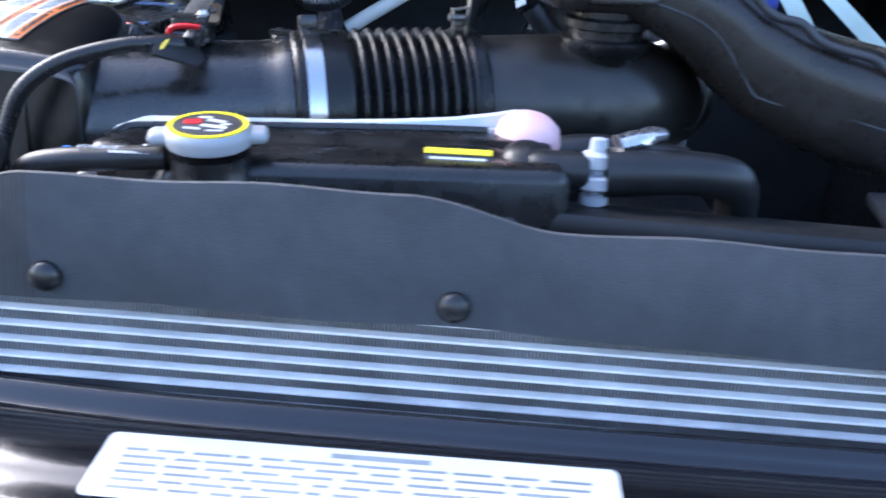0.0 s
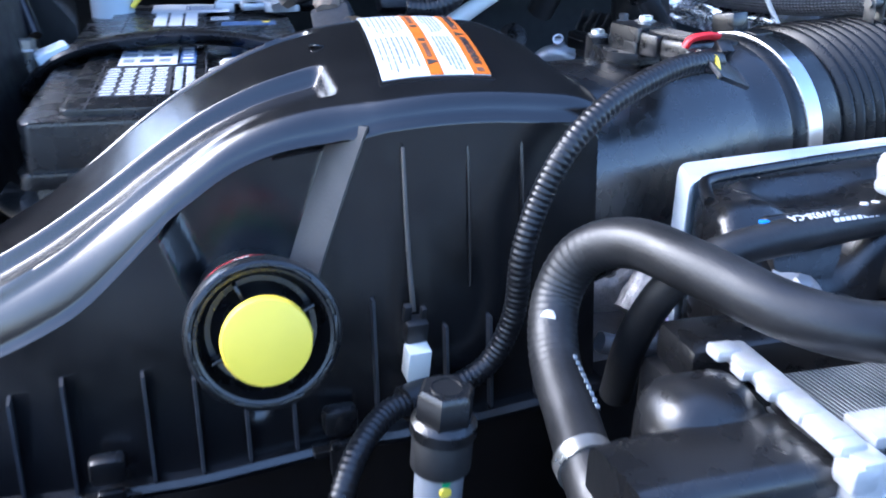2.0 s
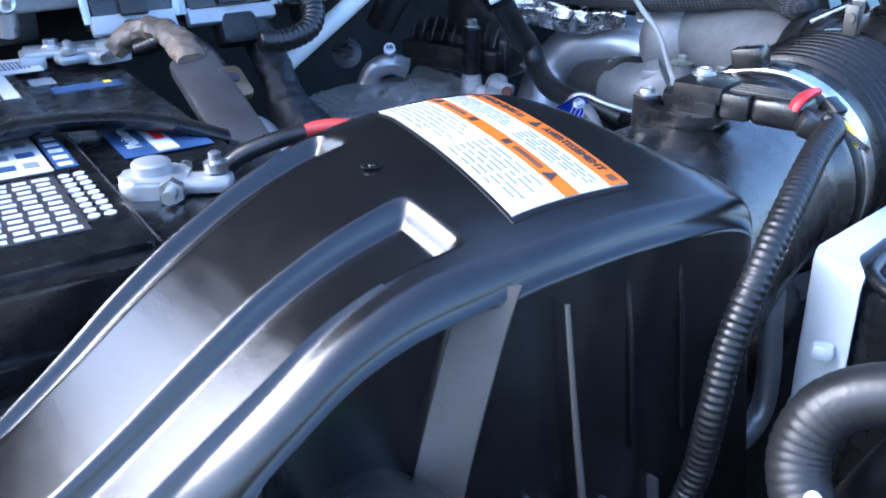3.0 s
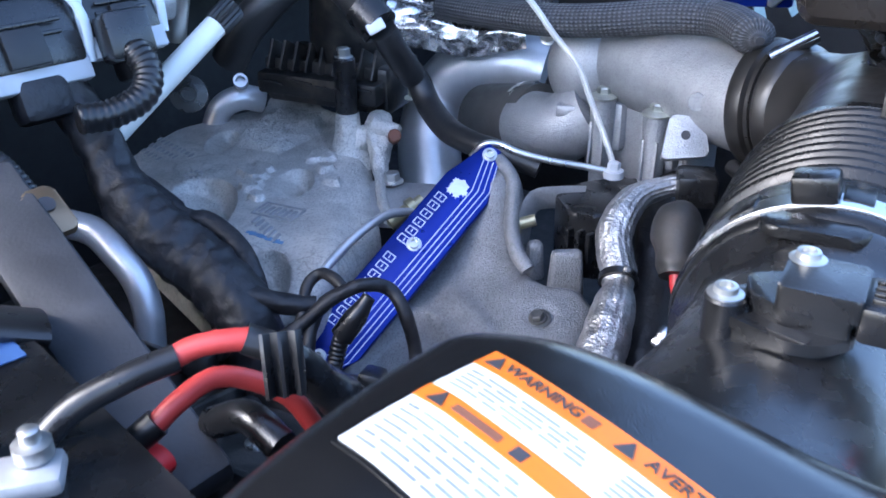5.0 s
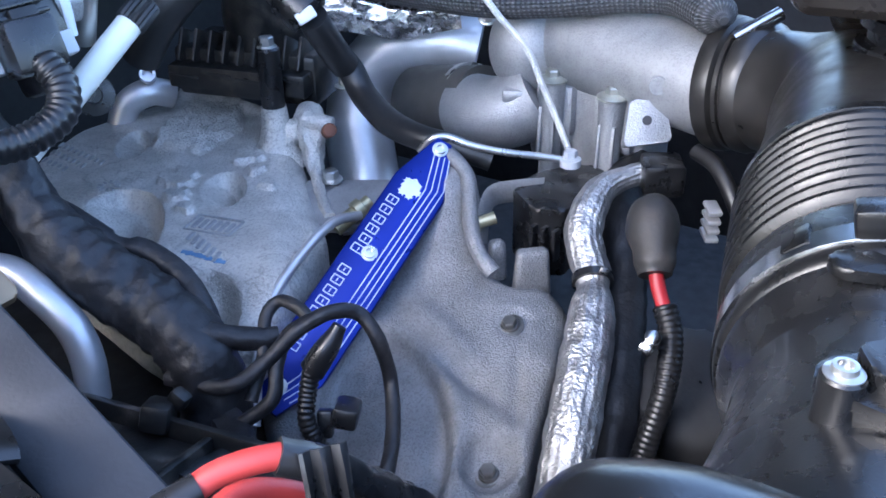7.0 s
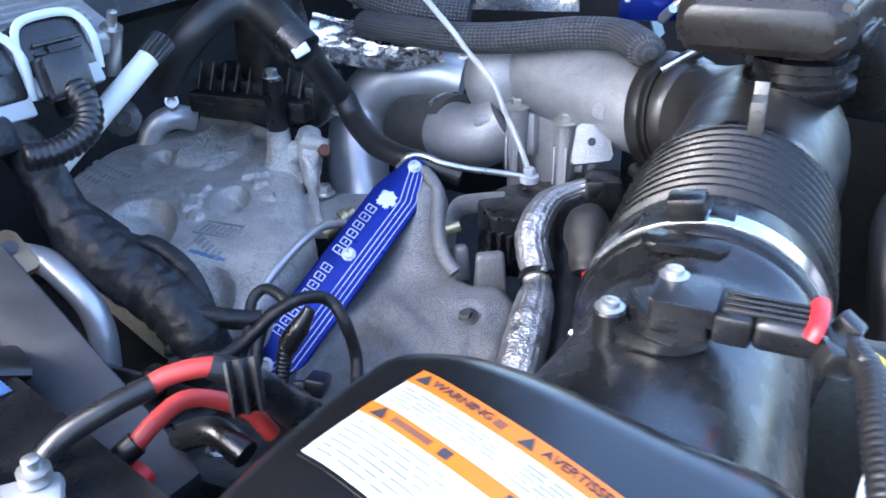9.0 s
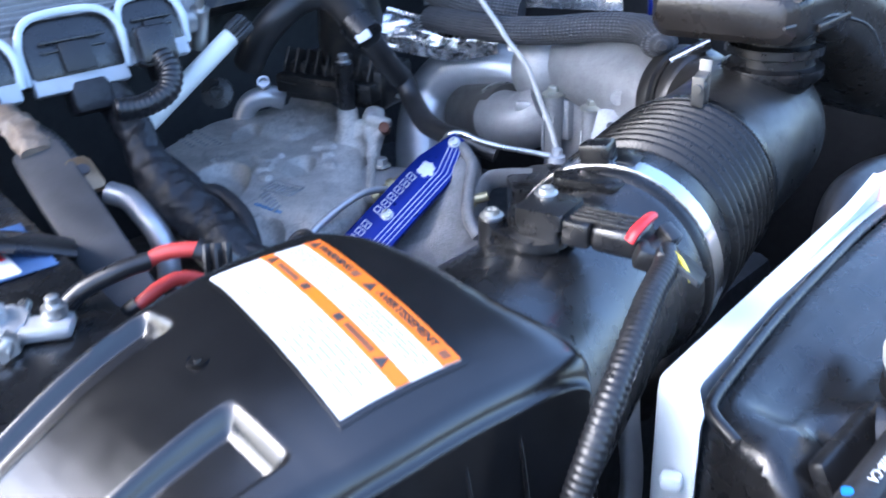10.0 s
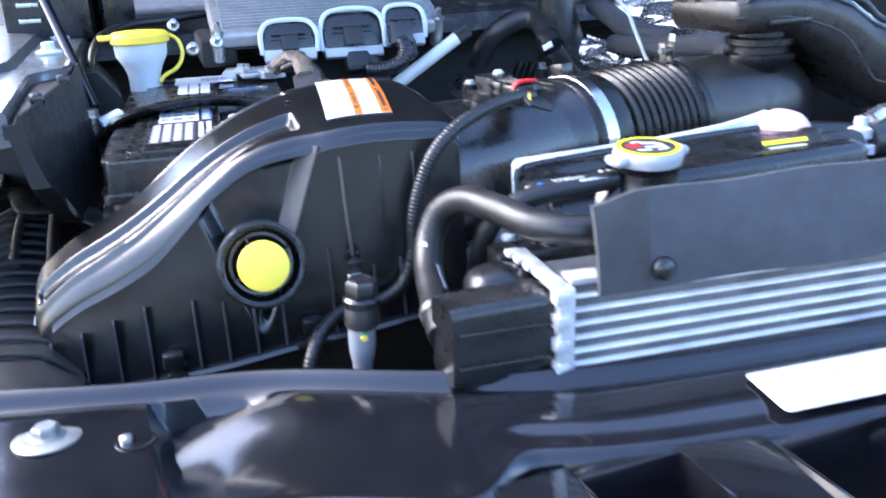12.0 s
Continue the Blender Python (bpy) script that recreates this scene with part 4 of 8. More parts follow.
def triangle(u, v, s):
    bm = bmesh.new()
    vs = [bm.verts.new(on_lid(u + a * s, v + b * s, 0.0018)) for a, b in ((-0.6, -0.5), (0.6, -0.5), (0, 0.6))]
    bm.faces.new(vs)
    geo = bmesh.ops.extrude_face_region(bm, geom=bm.faces[:])["geom"]
    bmesh.ops.translate(bm, verts=[g for g in geo if isinstance(g, bmesh.types.BMVert)], vec=(0, 0, -0.0003))
    part("warning_triangle", bm, INK, wlab)


for u, v in ((-0.046, 0.022), (-0.003, 0.022), (-0.044, 0.0), (0.037, 0.0)):
    triangle(u, v, 0.0048)
for u, v in ((-0.0145, 0.022), (0.0455, 0.022), (-0.017, 0.0), (0.008, 0.0)):
    part("symbol_box", patch(u - 0.002, u + 0.002, v - 0.0018, v + 0.0018, 0.0016, 0.0003, 1, 1), INK if v == 0 else RUST, wlab)
for u, w in ((-0.031, 0.016), (0.022, 0.018)):
    part("text_bar", patch(u - w / 2, u + w / 2, -0.0012, 0.0012, 0.0016, 0.0003), RUST, wlab)
for v0, v1, n in ((0.0055, 0.0155, 5), (-0.0245, -0.0055, 7)):
    for half in (0, 1):
        for r in range(n):
            v = v1 - (v1 - v0) * (r + 0.5) / n
            u = -0.048 + 0.05 * half
            end = u + rnd.uniform(0.036, 0.045) - (0.012 if r == n - 1 else 0)
            while u < end:
                w = min(rnd.uniform(0.004, 0.013), end - u)
                if w > 0.002:
                    part("text_bar", patch(u, u + w, v - 0.00045, v + 0.00045, 0.0015, 0.0002, 2, 1), GREYINK, wlab)
                u += w + 0.0016

# white plug hanging on the guide rod
plug = group_of("wire_plug", (-0.337, 0.606, 1.24), "pale wire plug in a black clip on the filter box front", "wire plug")
bm = bmesh.new()
box(bm, (0.011, 0.009, 0.012), pose(-0.3365, 0.610, 1.266, 12, 0, 0), 0.0015)
box(bm, (0.004, 0.004, 0.010), pose(-0.3405, 0.610, 1.275, 12, 0, 0), 0.001)
box(bm, (0.003, 0.004, 0.007), pose(-0.3325, 0.610, 1.274, 12, 0, 0), 0.001)
part("clip", bm, MATTE, plug)
part("plug_body", box(bmesh.new(), (0.0115, 0.010, 0.018), pose(-0.337, 0.606, 1.251, 12, 0, 0), 0.0012), NYLON, plug, "pale green-white plug")

# small grey sensor bottle with a hexagonal cap
bottle = group_of("sensor_bottle", (-0.357, 0.518, 1.18), "grey plastic sensor bottle with black hexagonal cap", "sensor")
bo = pose(-0.357, 0.519, 1.27, 3, 2, 0) @ pose(0, 0, -1.27)
lathe(bm := bmesh.new(), [(0.0105, 1.277), (0.0112, 1.279), (0.0112, 1.289), (0.0095, 1.2912)], Matrix.Translation((0, 0, 0)) @ bo, 6)
lathe(bm, [(0.0126, 1.272), (0.0126, 1.277), (0.0105, 1.279)], bo, 24)
part("hex_cap", bm, BLACK, bottle)
lathe(bm := bmesh.new(), [(0.0062, 1.2912), (0.0062, 1.2918), (0.0056, 1.2918), (0.0056, 1.2913)], bo, 24)
part("cap_ring", bm, BLACK, bottle)
part("collar", lathe(bmesh.new(), [(0.0108, 1.256), (0.0117, 1.257), (0.0117, 1.271), (0.0105, 1.273)], bo, 28), RUBBER, bottle)
part("body", lathe(bmesh.new(), [(0.0068, 1.14), (0.0068, 1.226), (0.0082, 1.232), (0.0095, 1.240), (0.0097, 1.257)], bo, 28), GREYPLASTIC, bottle, "grey bottle body")
dot = bo @ Matrix.Translation((-0.001, -0.0092, 1.2505)) @ frame_of((0, -1, 0))
part("paint_dot", lathe(bmesh.new(), [(0.0026, 0), (0.0022, 0.0009), (0.0001, 0.001)], dot, 14), YELLOW, bottle)
dot = bo @ Matrix.Translation((-0.001, -0.0094, 1.2545)) @ frame_of((0, -1, 0))
part("paint_dot", lathe(bmesh.new(), [(0.0018, 0), (0.0016, 0.0005), (0.0001, 0.0006)], dot, 10), GREEN, bottle)
horn_bm = bmesh.new()
sweep(horn_bm, [(-0.372, 0.505, 1.198), (-0.352, 0.492, 1.208), (-0.332, 0.49, 1.205), (-0.316, 0.50, 1.192)], 0.008, flat=0.8)
solid("hose_clamp_end", horn_bm, RUBBER, "short black rubber hose end below the sensor", "hose")


# ---- intake tract ----
def axis_at(x):
    return Vector((x, 0.708 + 0.215 * (x + 0.10), 1.317 + 0.008 * (x + 0.10)))


ADIR = Vector((1.0, 0.215, 0.008)).normalized()


def ring_m(x):
    return at(axis_at(x), ADIR, (0, 0, 1))


def rx(x):
    """Distance along the tube's axis of a point with that x."""
    return (x + 0.10) / ADIR.x


tube = group_of("sensor_tube", (-0.17, 0.69, 1.25), "smooth black plastic intake tube leaving the filter box", "intake tube")
base = at(axis_at(-0.10), ADIR, (0, 0, 1))
bm = bmesh.new()
flare = []
for x in np.linspace(-0.262, -0.128, 20):
    k = smooth(-0.13, -0.25, x)
    r = 0.0535 + 0.013 * k
    flare.append([ring_m(x) @ Vector((r * math.cos(a), r * math.sin(a), 0.0)) + Vector((0.0, 0.011 * k, -0.012 * k)) for a in np.linspace(0, 2 * math.pi, 73)[:-1]])
loft(bm, flare)
lathe(bm, [(0.0534, rx(-0.130)), (0.0545, rx(-0.117)), (0.0585, rx(-0.112)), (0.0590, rx(-0.106)), (0.0570, rx(-0.104))], base, 72)
part("body", bm, DUCTBLACK, tube)
S = Matrix.Translation((-0.1768, 0.6902, 1.3752)) @ Matrix.Rotation(radians(-80), 4, "Z")
bm = bmesh.new()
box(bm, (0.046, 0.032, 0.030), S @ pose(-0.012, 0.000, -0.028), 0.008, 3)
part("sensor_seat", bm, DUCTBLACK, tube)

# mass-flow sensor with its plug
sens = group_of("flow_sensor", (-0.18, 0.69, 1.374), "black flow sensor with plug and red locking clip", "sensor")
bm = bmesh.new()
prism(bm, round_plan([(-0.030, -0.010), (-0.006, -0.0185), (0.002, -0.0165), (0.008, -0.009), (0.008, 0.010), (-0.026, 0.010)], 0.003), S @ pose(0, 0, -0.0150), 0.0125, 0.0015)
part("pan", bm, BLACK, sens)
bm = bmesh.new()
prism(bm, round_plan([(-0.035, -0.009), (-0.005, -0.0205), (0.004, -0.0180), (0.012, -0.009), (0.012, 0.014), (-0.012, 0.017), (-0.034, 0.004)], 0.004), S @ pose(0, 0, -0.0035), 0.0040, 0.0012)
part("flange", bm, BLACK, sens)
bm = bmesh.new()
prism(bm, round_plan([(-0.020, -0.006), (-0.010, -0.0115), (0.010, -0.0115), (0.010, 0.013), (-0.010, 0.015), (-0.024, 0.006)], 0.002), S @ pose(0, 0, 0.0004), 0.0065, 0.0012)
part("base", bm, BLACK, sens)
part("cover", prism(bmesh.new(), rounded(0.0245, 0.025, 0.0018), S @ pose(0.0, 0.0, 0.0068), 0.0078, 0.0012), BLACK, sens, "black square cover")
part("mark_plate", prism(bmesh.new(), rounded(0.013, 0.0045, 0.001), S @ pose(-0.006, -0.0155, 0.0004, 0, 0, -18), 0.0007), MATTE, sens)
part("mark_plate", prism(bmesh.new(), rounded(0.007, 0.006, 0.001), S @ pose(-0.026, 0.0015, 0.0004, 0, 0, 10), 0.0012), MATTE, sens)
part("boss", lathe(bmesh.new(), [(0.0066, -0.016), (0.0066, 0.004), (0.0058, 0.0048), (0.0001, 0.0048)], S @ pose(-0.0275, -0.0075, 0), 26), BLACK, sens)
bm = bmesh.new()
box(bm, (0.014, 0.0235, 0.0125), S @ pose(0.0185, 0.000, 0.0065), 0.002)
box(bm, (0.024, 0.0215, 0.0135), S @ pose(0.0370, 0.000, 0.0062), 0.004, 3)
box(bm, (0.010, 0.0180, 0.0105), S @ pose(0.0530, 0.000, 0.0040), 0.002)
plug_part = part("plug", bm, BLACK, sens)
for k in range(4):
    part("plug_rib", box(bmesh.new(), (0.030, 0.0016, 0.0024), S @ pose(0.029, -0.0065 + 0.0040 * k, 0.0130), 0.0006), BLACK, plug_part)
bm = bmesh.new()
sweep(bm, [tuple(S @ Vector(q)) for q in ((0.0450, -0.0110, 0.0100), (0.0465, -0.0085, 0.0140), (0.0470, 0.001, 0.0150), (0.0465, 0.0095, 0.0140))], 0.0034, seg=12, step=0.0015, flat=0.6)
part("locking_clip", bm, RED, plug_part, "bright red locking clip")
bm = bmesh.new()
box(bm, (0.012, 0.014, 0.010), S @ pose(0.0535, -0.010, 0.0040, 0, 20, 25), 0.002)
box(bm, (0.010, 0.008, 0.008), S @ pose(0.0570, 0.004, 0.0090, 0, 30, -20), 0.0015)
part("latch", bm, BLACK, plug_part)
bm = bmesh.new()
prism(bm, round_plan([(-0.012, -0.016), (0.010, -0.020), (0.013, 0.010), (0.004, 0.017), (-0.011, 0.012)], 0.002), S @ pose(0.066, -0.004, 0.001, -18, 32, 8), 0.0022, 0.0006)
part("strain_relief", bm, MATTE, sens)
bm = bmesh.new()
sweep(bm, [tuple(S @ Vector(q)) for q in ((0.060, -0.008, 0.008), (0.068, -0.012, 0.008), (0.076, -0.017, 0.001))], 0.0013, seg=8, step=0.003)
part("yellow_wire", bm, YELLOW, sens, "thin yellow wire")
for lx, ly, lz in ((-0.0275, -0.0075, 0.0046), (-0.0070, 0.0095, 0.0140)):
    bm = bmesh.new()
    lathe(bm, [(0.0058, 0), (0.0059, 0.0008), (0.0040, 0.0014), (0.0037, 0.0034), (0.0024, 0.0036), (0.0021, 0.0016), (0.0001, 0.0016)], S @ pose(lx, ly, lz), 26)
    part("screw", bm, STEEL, sens, "pale socket screw")

# wire loom from the sensor, looping down past the filter box
loom = group_of("wire_loom", (-0.3, 0.59, 1.2), "corrugated black wire loom draped over the filter box front", "wire loom")
bm = bmesh.new()
sweep(bm, [(-0.168, 0.632, 1.379), (-0.186, 0.622, 1.3815), (-0.2087, 0.6150, 1.380), (-0.2437, 0.6035, 1.3704), (-0.268, 0.598, 1.353), (-0.2815, 0.598, 1.328),
           (-0.289, 0.597, 1.303), (-0.290, 0.600, 1.272), (-0.299, 0.603, 1.247), (-0.316, 0.602, 1.237), (-0.334, 0.598, 1.236)],
      ribs(0.0050, 0.0030, 0.0009), seg=16, step=0.00085)
part("conduit", bm, LOOM, loom, angle=80)
bm = bmesh.new()
sweep(bm, [(-0.340, 0.597, 1.236), (-0.357, 0.590, 1.236), (-0.374, 0.575, 1.231), (-0.386, 0.562, 1.218), (-0.392, 0.558, 1.195), (-0.396, 0.556, 1.16)],
      ribs(0.0050, 0.0030, 0.0009), seg=16, step=0.00085)
part("conduit", bm, LOOM, loom, angle=80)
bm = bmesh.new()
sweep(bm, [(-0.326, 0.599, 1.236), (-0.337, 0.598, 1.236), (-0.347, 0.595, 1.236)], 0.0085, seg=16)
part("tape_joint", bm, VINYL, loom)

# rubber bellows
bellows = group_of("intake_bellows", (-0.04, 0.72, 1.25), "ribbed black rubber intake bellows held by a steel clamp", "bellows")
prof = [(0.0560, rx(-0.106)), (0.0600, rx(-0.104)), (0.0610, rx(-0.100)), (0.0610, rx(-0.066)), (0.0600, rx(-0.062))]
for k in range(9):
    x0 = -0.060 + 0.0098 * k
    prof += [(0.0555, rx(x0)), (0.0546, rx(x0 + 0.0015)), (0.0568, rx(x0 + 0.003)), (0.0618, rx(x0 + 0.0045)), (0.0628, rx(x0 + 0.006)), (0.0618, rx(x0 + 0.0075)), (0.0568, rx(x0 + 0.009))]
prof += [(0.0570, rx(0.0288)), (0.0600, rx(0.0303)), (0.0602, rx(0.0418)), (0.0570, rx(0.0438))]
part("sleeve", lathe(bmesh.new(), prof, base, 84), BELLOWRUBBER, bellows, angle=75)
part("clamp", lathe(bmesh.new(), [(0.0608, rx(-0.0965)), (0.0622, rx(-0.096)), (0.0622, rx(-0.0835)), (0.0608, rx(-0.083))], base, 84), BRIGHT, bellows, "bright steel band clamp")
lug_m = base @ Matrix.Rotation(radians(-10), 4, "Z") @ Matrix.Translation((0.0, 0.0, rx(-0.09)))
bm = bmesh.new()
box(bm, (0.018, 0.012, 0.014), lug_m @ pose(0.0, 0.067, 0.0), 0.002)
part("clamp_screw_box", bm, BLACK, bellows)
bm = bmesh.new()
prism(bm, rounded(0.040, 0.016, 0.0075), Matrix.Translation((-0.112, 0.714, 1.3715)) @ Matrix.Rotation(radians(-76), 4, "Z"), 0.0045, 0.002)
part("locating_tab", bm, BELLOWRUBBER, bellows)
for a in (4, -38):
    m2 = base @ Matrix.Rotation(radians(a), 4, "Z") @ Matrix.Translation((0, 0.0615, rx(-0.083)))
    part("locating_tab", box(bmesh.new(), (0.012, 0.0025, 0.016), m2, 0.001), BELLOWRUBBER, bellows)
# spring clip standing at the far end
bm = bmesh.new()
cm = Matrix.Translation((0.027, 0.727, 1.378)) @ Matrix.Rotation(radians(12), 4, "Z")
for o, h in ((-0.0055, 0.024), (0.0060, 0.032)):
    box(bm, (0.0010, 0.008, h), cm @ pose(o, 0, h / 2 - 0.004, 0, 5 if o > 0 else -4, 0), 0.0003)
box(bm, (0.012, 0.008, 0.0010), cm @ pose(0, 0, 0.0195, 0, -8, 0), 0.0003)
box(bm, (0.012, 0.0010, 0.008), cm @ pose(0, 0.003, 0.010), 0.0003)
lathe(bm, [(0.0001, -0.009), (0.0030, -0.009), (0.0030, 0.004), (0.0001, 0.004)], cm @ pose(0, 0, 0.0125, 0, 90, 0), 16)
part("spring_clip", bm, BOLTDARK, bellows, "dark steel spring clip")
part("rear_clamp", lathe(bmesh.new(), [(0.0600, rx(0.0323)), (0.0612, rx(0.0328)), (0.0612, rx(0.0398)), (0.0600, rx(0.0403))], base, 72), BELLOWRUBBER, bellows)

# elbow towards the turbocharger
elbow = group_of("intake_elbow", (0.15, 0.78, 1.25), "smooth black plastic intake elbow turning to the turbocharger", "intake elbow")
bm = bmesh.new()
sweep(bm, [(0.030, 0.736, 1.318), (0.07, 0.742, 1.318), (0.12, 0.748, 1.319), (0.163, 0.757, 1.319), (0.193, 0.775, 1.317), (0.212, 0.806, 1.312), (0.2265, 0.845, 1.3075)],
      lambda s, n: 0.0560 + 0.002 * math.sin(math.pi * min(1.0, s / n)) - 0.014 * smooth(0.50, 0.85, s / n), seg=48, step=0.004)
part("body", bm, ELBOW, elbow)
bm = bmesh.new()
sweep(bm, [(0.06, 0.689, 1.300), (0.12, 0.6955, 1.301), (0.18, 0.708, 1.302), (0.235, 0.745, 1.304)], 0.0016, seg=8)
part("mould_seam", bm, ELBOW, elbow)
tm = at((0.2265, 0.8345, 1.3085), (0.22, 1.0, -0.13), (0, 0, 1))
part("inlet_boot", lathe(bmesh.new(), [(0.040, -0.012), (0.0455, -0.006), (0.0480, 0.002), (0.0475, 0.008), (0.0440, 0.011), (0.0440, 0.015), (0.0485, 0.018), (0.0495, 0.024),
                                       (0.0480, 0.030), (0.042, 0.032)], tm, 60), ELBOW, elbow, "grooved rubber inlet boot")
part("inlet_clamp", lathe(bmesh.new(), [(0.0442, 0.0110), (0.0465, 0.0115), (0.0465, 0.0148), (0.0442, 0.0155)], tm, 60), ELBOW, elbow)
bm = bmesh.new()
sweep(bm, [(0.207, 0.854, 1.346), (0.219, 0.842, 1.354), (0.231, 0.831, 1.361)], 0.0055, seg=14)
part("clamp_screw", bm, BRIGHT, elbow, "bright clamp screw barrel")

# breather neck and the moulded resonator above the elbow
reso = group_of("resonator_duct", (0.3, 0.72, 1.38), "large black moulded air duct arching over the elbow", "air duct")
nm2 = Matrix.Translation((0.146, 0.735, 0.0))
part("neck", lathe(bmesh.new(), [(0.026, 1.360), (0.036, 1.372), (0.036, 1.378), (0.030, 1.380), (0.030, 1.386), (0.035, 1.388), (0.035, 1.394), (0.028, 1.396), (0.028, 1.412)], nm2, 40), BLACK, reso)


def duct_ring(cx, cy, cz, w, h, tilt, yaw=0.0, r=0.35):
    m = Matrix.Translation((cx, cy, cz)) @ Matrix.Rotation(radians(yaw), 4, "Z") @ Matrix.Rotation(radians(tilt), 4, "Y")
    return [m @ Vector((0, a, b)) for a, b in rounded(w, h, min(w, h) * r, 7)]


stations = [(0.086, 0.750, 1.421, 0.088, 0.024, 0, 12), (0.092, 0.750, 1.421, 0.100, 0.036, 0, 12), (0.10, 0.750, 1.421, 0.106, 0.040, 0, 12), (0.15, 0.752, 1.420, 0.108, 0.040, 0, 6),
            (0.187, 0.752, 1.411, 0.108, 0.060, 0, 0), (0.207, 0.750, 1.403, 0.110, 0.072, 0, -2), (0.237, 0.747, 1.386, 0.112, 0.092, 0, -4), (0.264, 0.742, 1.367, 0.114, 0.092, 0, -6),
            (0.30, 0.735, 1.349, 0.118, 0.094, 0, -6), (0.34, 0.728, 1.337, 0.122, 0.095, 0, -6), (0.42, 0.72, 1.320, 0.126, 0.096, 0, -6), (0.52, 0.71, 1.300, 0.13, 0.096, 0, -6), (0.64, 0.70, 1.280, 0.13, 0.096, 0, -6)]
fine = []
arr = np.array(stations)
for k in range(97):
    t = k / 96 * (len(stations) - 1)
    fine.append(duct_ring(*[float(np.interp(t, range(len(stations)), arr[:, c])) for c in range(7)]))
shell = part("shell", loft(bmesh.new(), fine), RESO, reso, angle=50)


def near_side(x):
    return float(np.interp(x, arr[:, 0], arr[:, 1] - arr[:, 3] / 2))


for line in ([(0.088, 1.418), (0.15, 1.416), (0.18, 1.409), (0.207, 1.400), (0.225, 1.388), (0.240, 1.370), (0.254, 1.350), (0.260, 1.344)],
             [(0.258, 1.345), (0.278, 1.340), (0.297, 1.340), (0.323, 1.335), (0.344, 1.330), (0.42, 1.312), (0.60, 1.27)]):
    bm = bmesh.new()
    sweep(bm, [(x, near_side(x) + 0.0003, z) for x, z in line], 0.0013, seg=8, step=0.005)
    part("weld_seam", bm, GREYBLACK, shell)
bm = bmesh.new()
box(bm, (0.050, 0.004, 0.006), Matrix.Translation((0.150, 0.6965, 1.412)) @ Matrix.Rotation(radians(-1), 4, "Z"), 0.0015)
part("side_clip", bm, RESO, shell)
# rolled upper edge that steps down along the duct
bm = bmesh.new()
sweep(bm, [(x, near_side(x) + 0.006, z) for x, z in ((0.10, 1.436), (0.15, 1.435), (0.19, 1.435), (0.215, 1.433), (0.24, 1.426), (0.258, 1.410), (0.268, 1.405), (0.284, 1.402), (0.296, 1.392), (0.31, 1.386), (0.338, 1.380), (0.357, 1.370), (0.42, 1.362), (0.6, 1.326))],
      0.0036, seg=12, step=0.004)
part("rolled_edge", bm, GREYBLACK, shell)


# ---- coolant bottle and its hoses ----
deg = group_of("coolant_bottle", (-0.06, 0.58, 1.15), "milky coolant bottle under a black moulded cover", "coolant bottle")


def ring_plan(pts, z, grow=0.0):
    c = Vector((sum(p[0] for p in pts) / len(pts), sum(p[1] for p in pts) / len(pts)))
    return [(c.x + (x - c.x) * (1 + grow), c.y + (y - c.y) * (1 + grow), z) for x, y in pts]


BOT = round_plan([(-0.2095, 0.586), (-0.1955, 0.617), (-0.10, 0.622), (0.02, 0.628), (0.078, 0.630), (0.080, 0.612), (-0.10, 0.608), (-0.190, 0.600)], 0.005)
COV = round_plan([(-0.227, 0.518), (-0.2035, 0.592), (-0.10, 0.606), (0.02, 0.613), (0.052, 0.612), (0.088, 0.60), (0.092, 0.52)], 0.012)
bm = bmesh.new()
loft(bm, [ring_plan(BOT, 1.212, -0.05), ring_plan(BOT, 1.225, -0.02), ring_plan(BOT, 1.27, -0.005), ring_plan(BOT, 1.327), ring_plan(BOT, 1.3310, -0.006), ring_plan(BOT, 1.3325, -0.02)])
part("bottle", bm, WHITEPLASTIC, deg, "milky white bottle shell")
part("seam_flange", loft(bmesh.new(), [ring_plan(BOT, z, g) for z, g in ((1.248, 0.0), (1.250, 0.012), (1.254, 0.012), (1.256, 0.0))]), LAVENDER, deg)
for z in (1.272, 1.296):
    part("seam_lug", box(bmesh.new(), (0.008, 0.010, 0.008), pose(-0.209, 0.598, z, 0, 0, 25), 0.003), WHITEPLASTIC, deg)


def cover_top(x, y):
    z = 1.332 - 0.85 * max(0.0, 0.556 - y) * smooth(-0.150, -0.175, x)
    z -= 0.004 * smooth(0.584, 0.576, y) * smooth(0.54, 0.552, y) * smooth(-0.188, -0.178, x)
    return z - bump_at(x, y, -0.155, 0.568, 0.028, 0.012, 0.004, 0.1, 2.0) + bump_at(x, y, -0.045, 0.552, 0.028, 0.010, 0.005, 0, 3) + bump_at(x, y, 0.025, 0.572, 0.026, 0.007, 0.004, 0, 3)


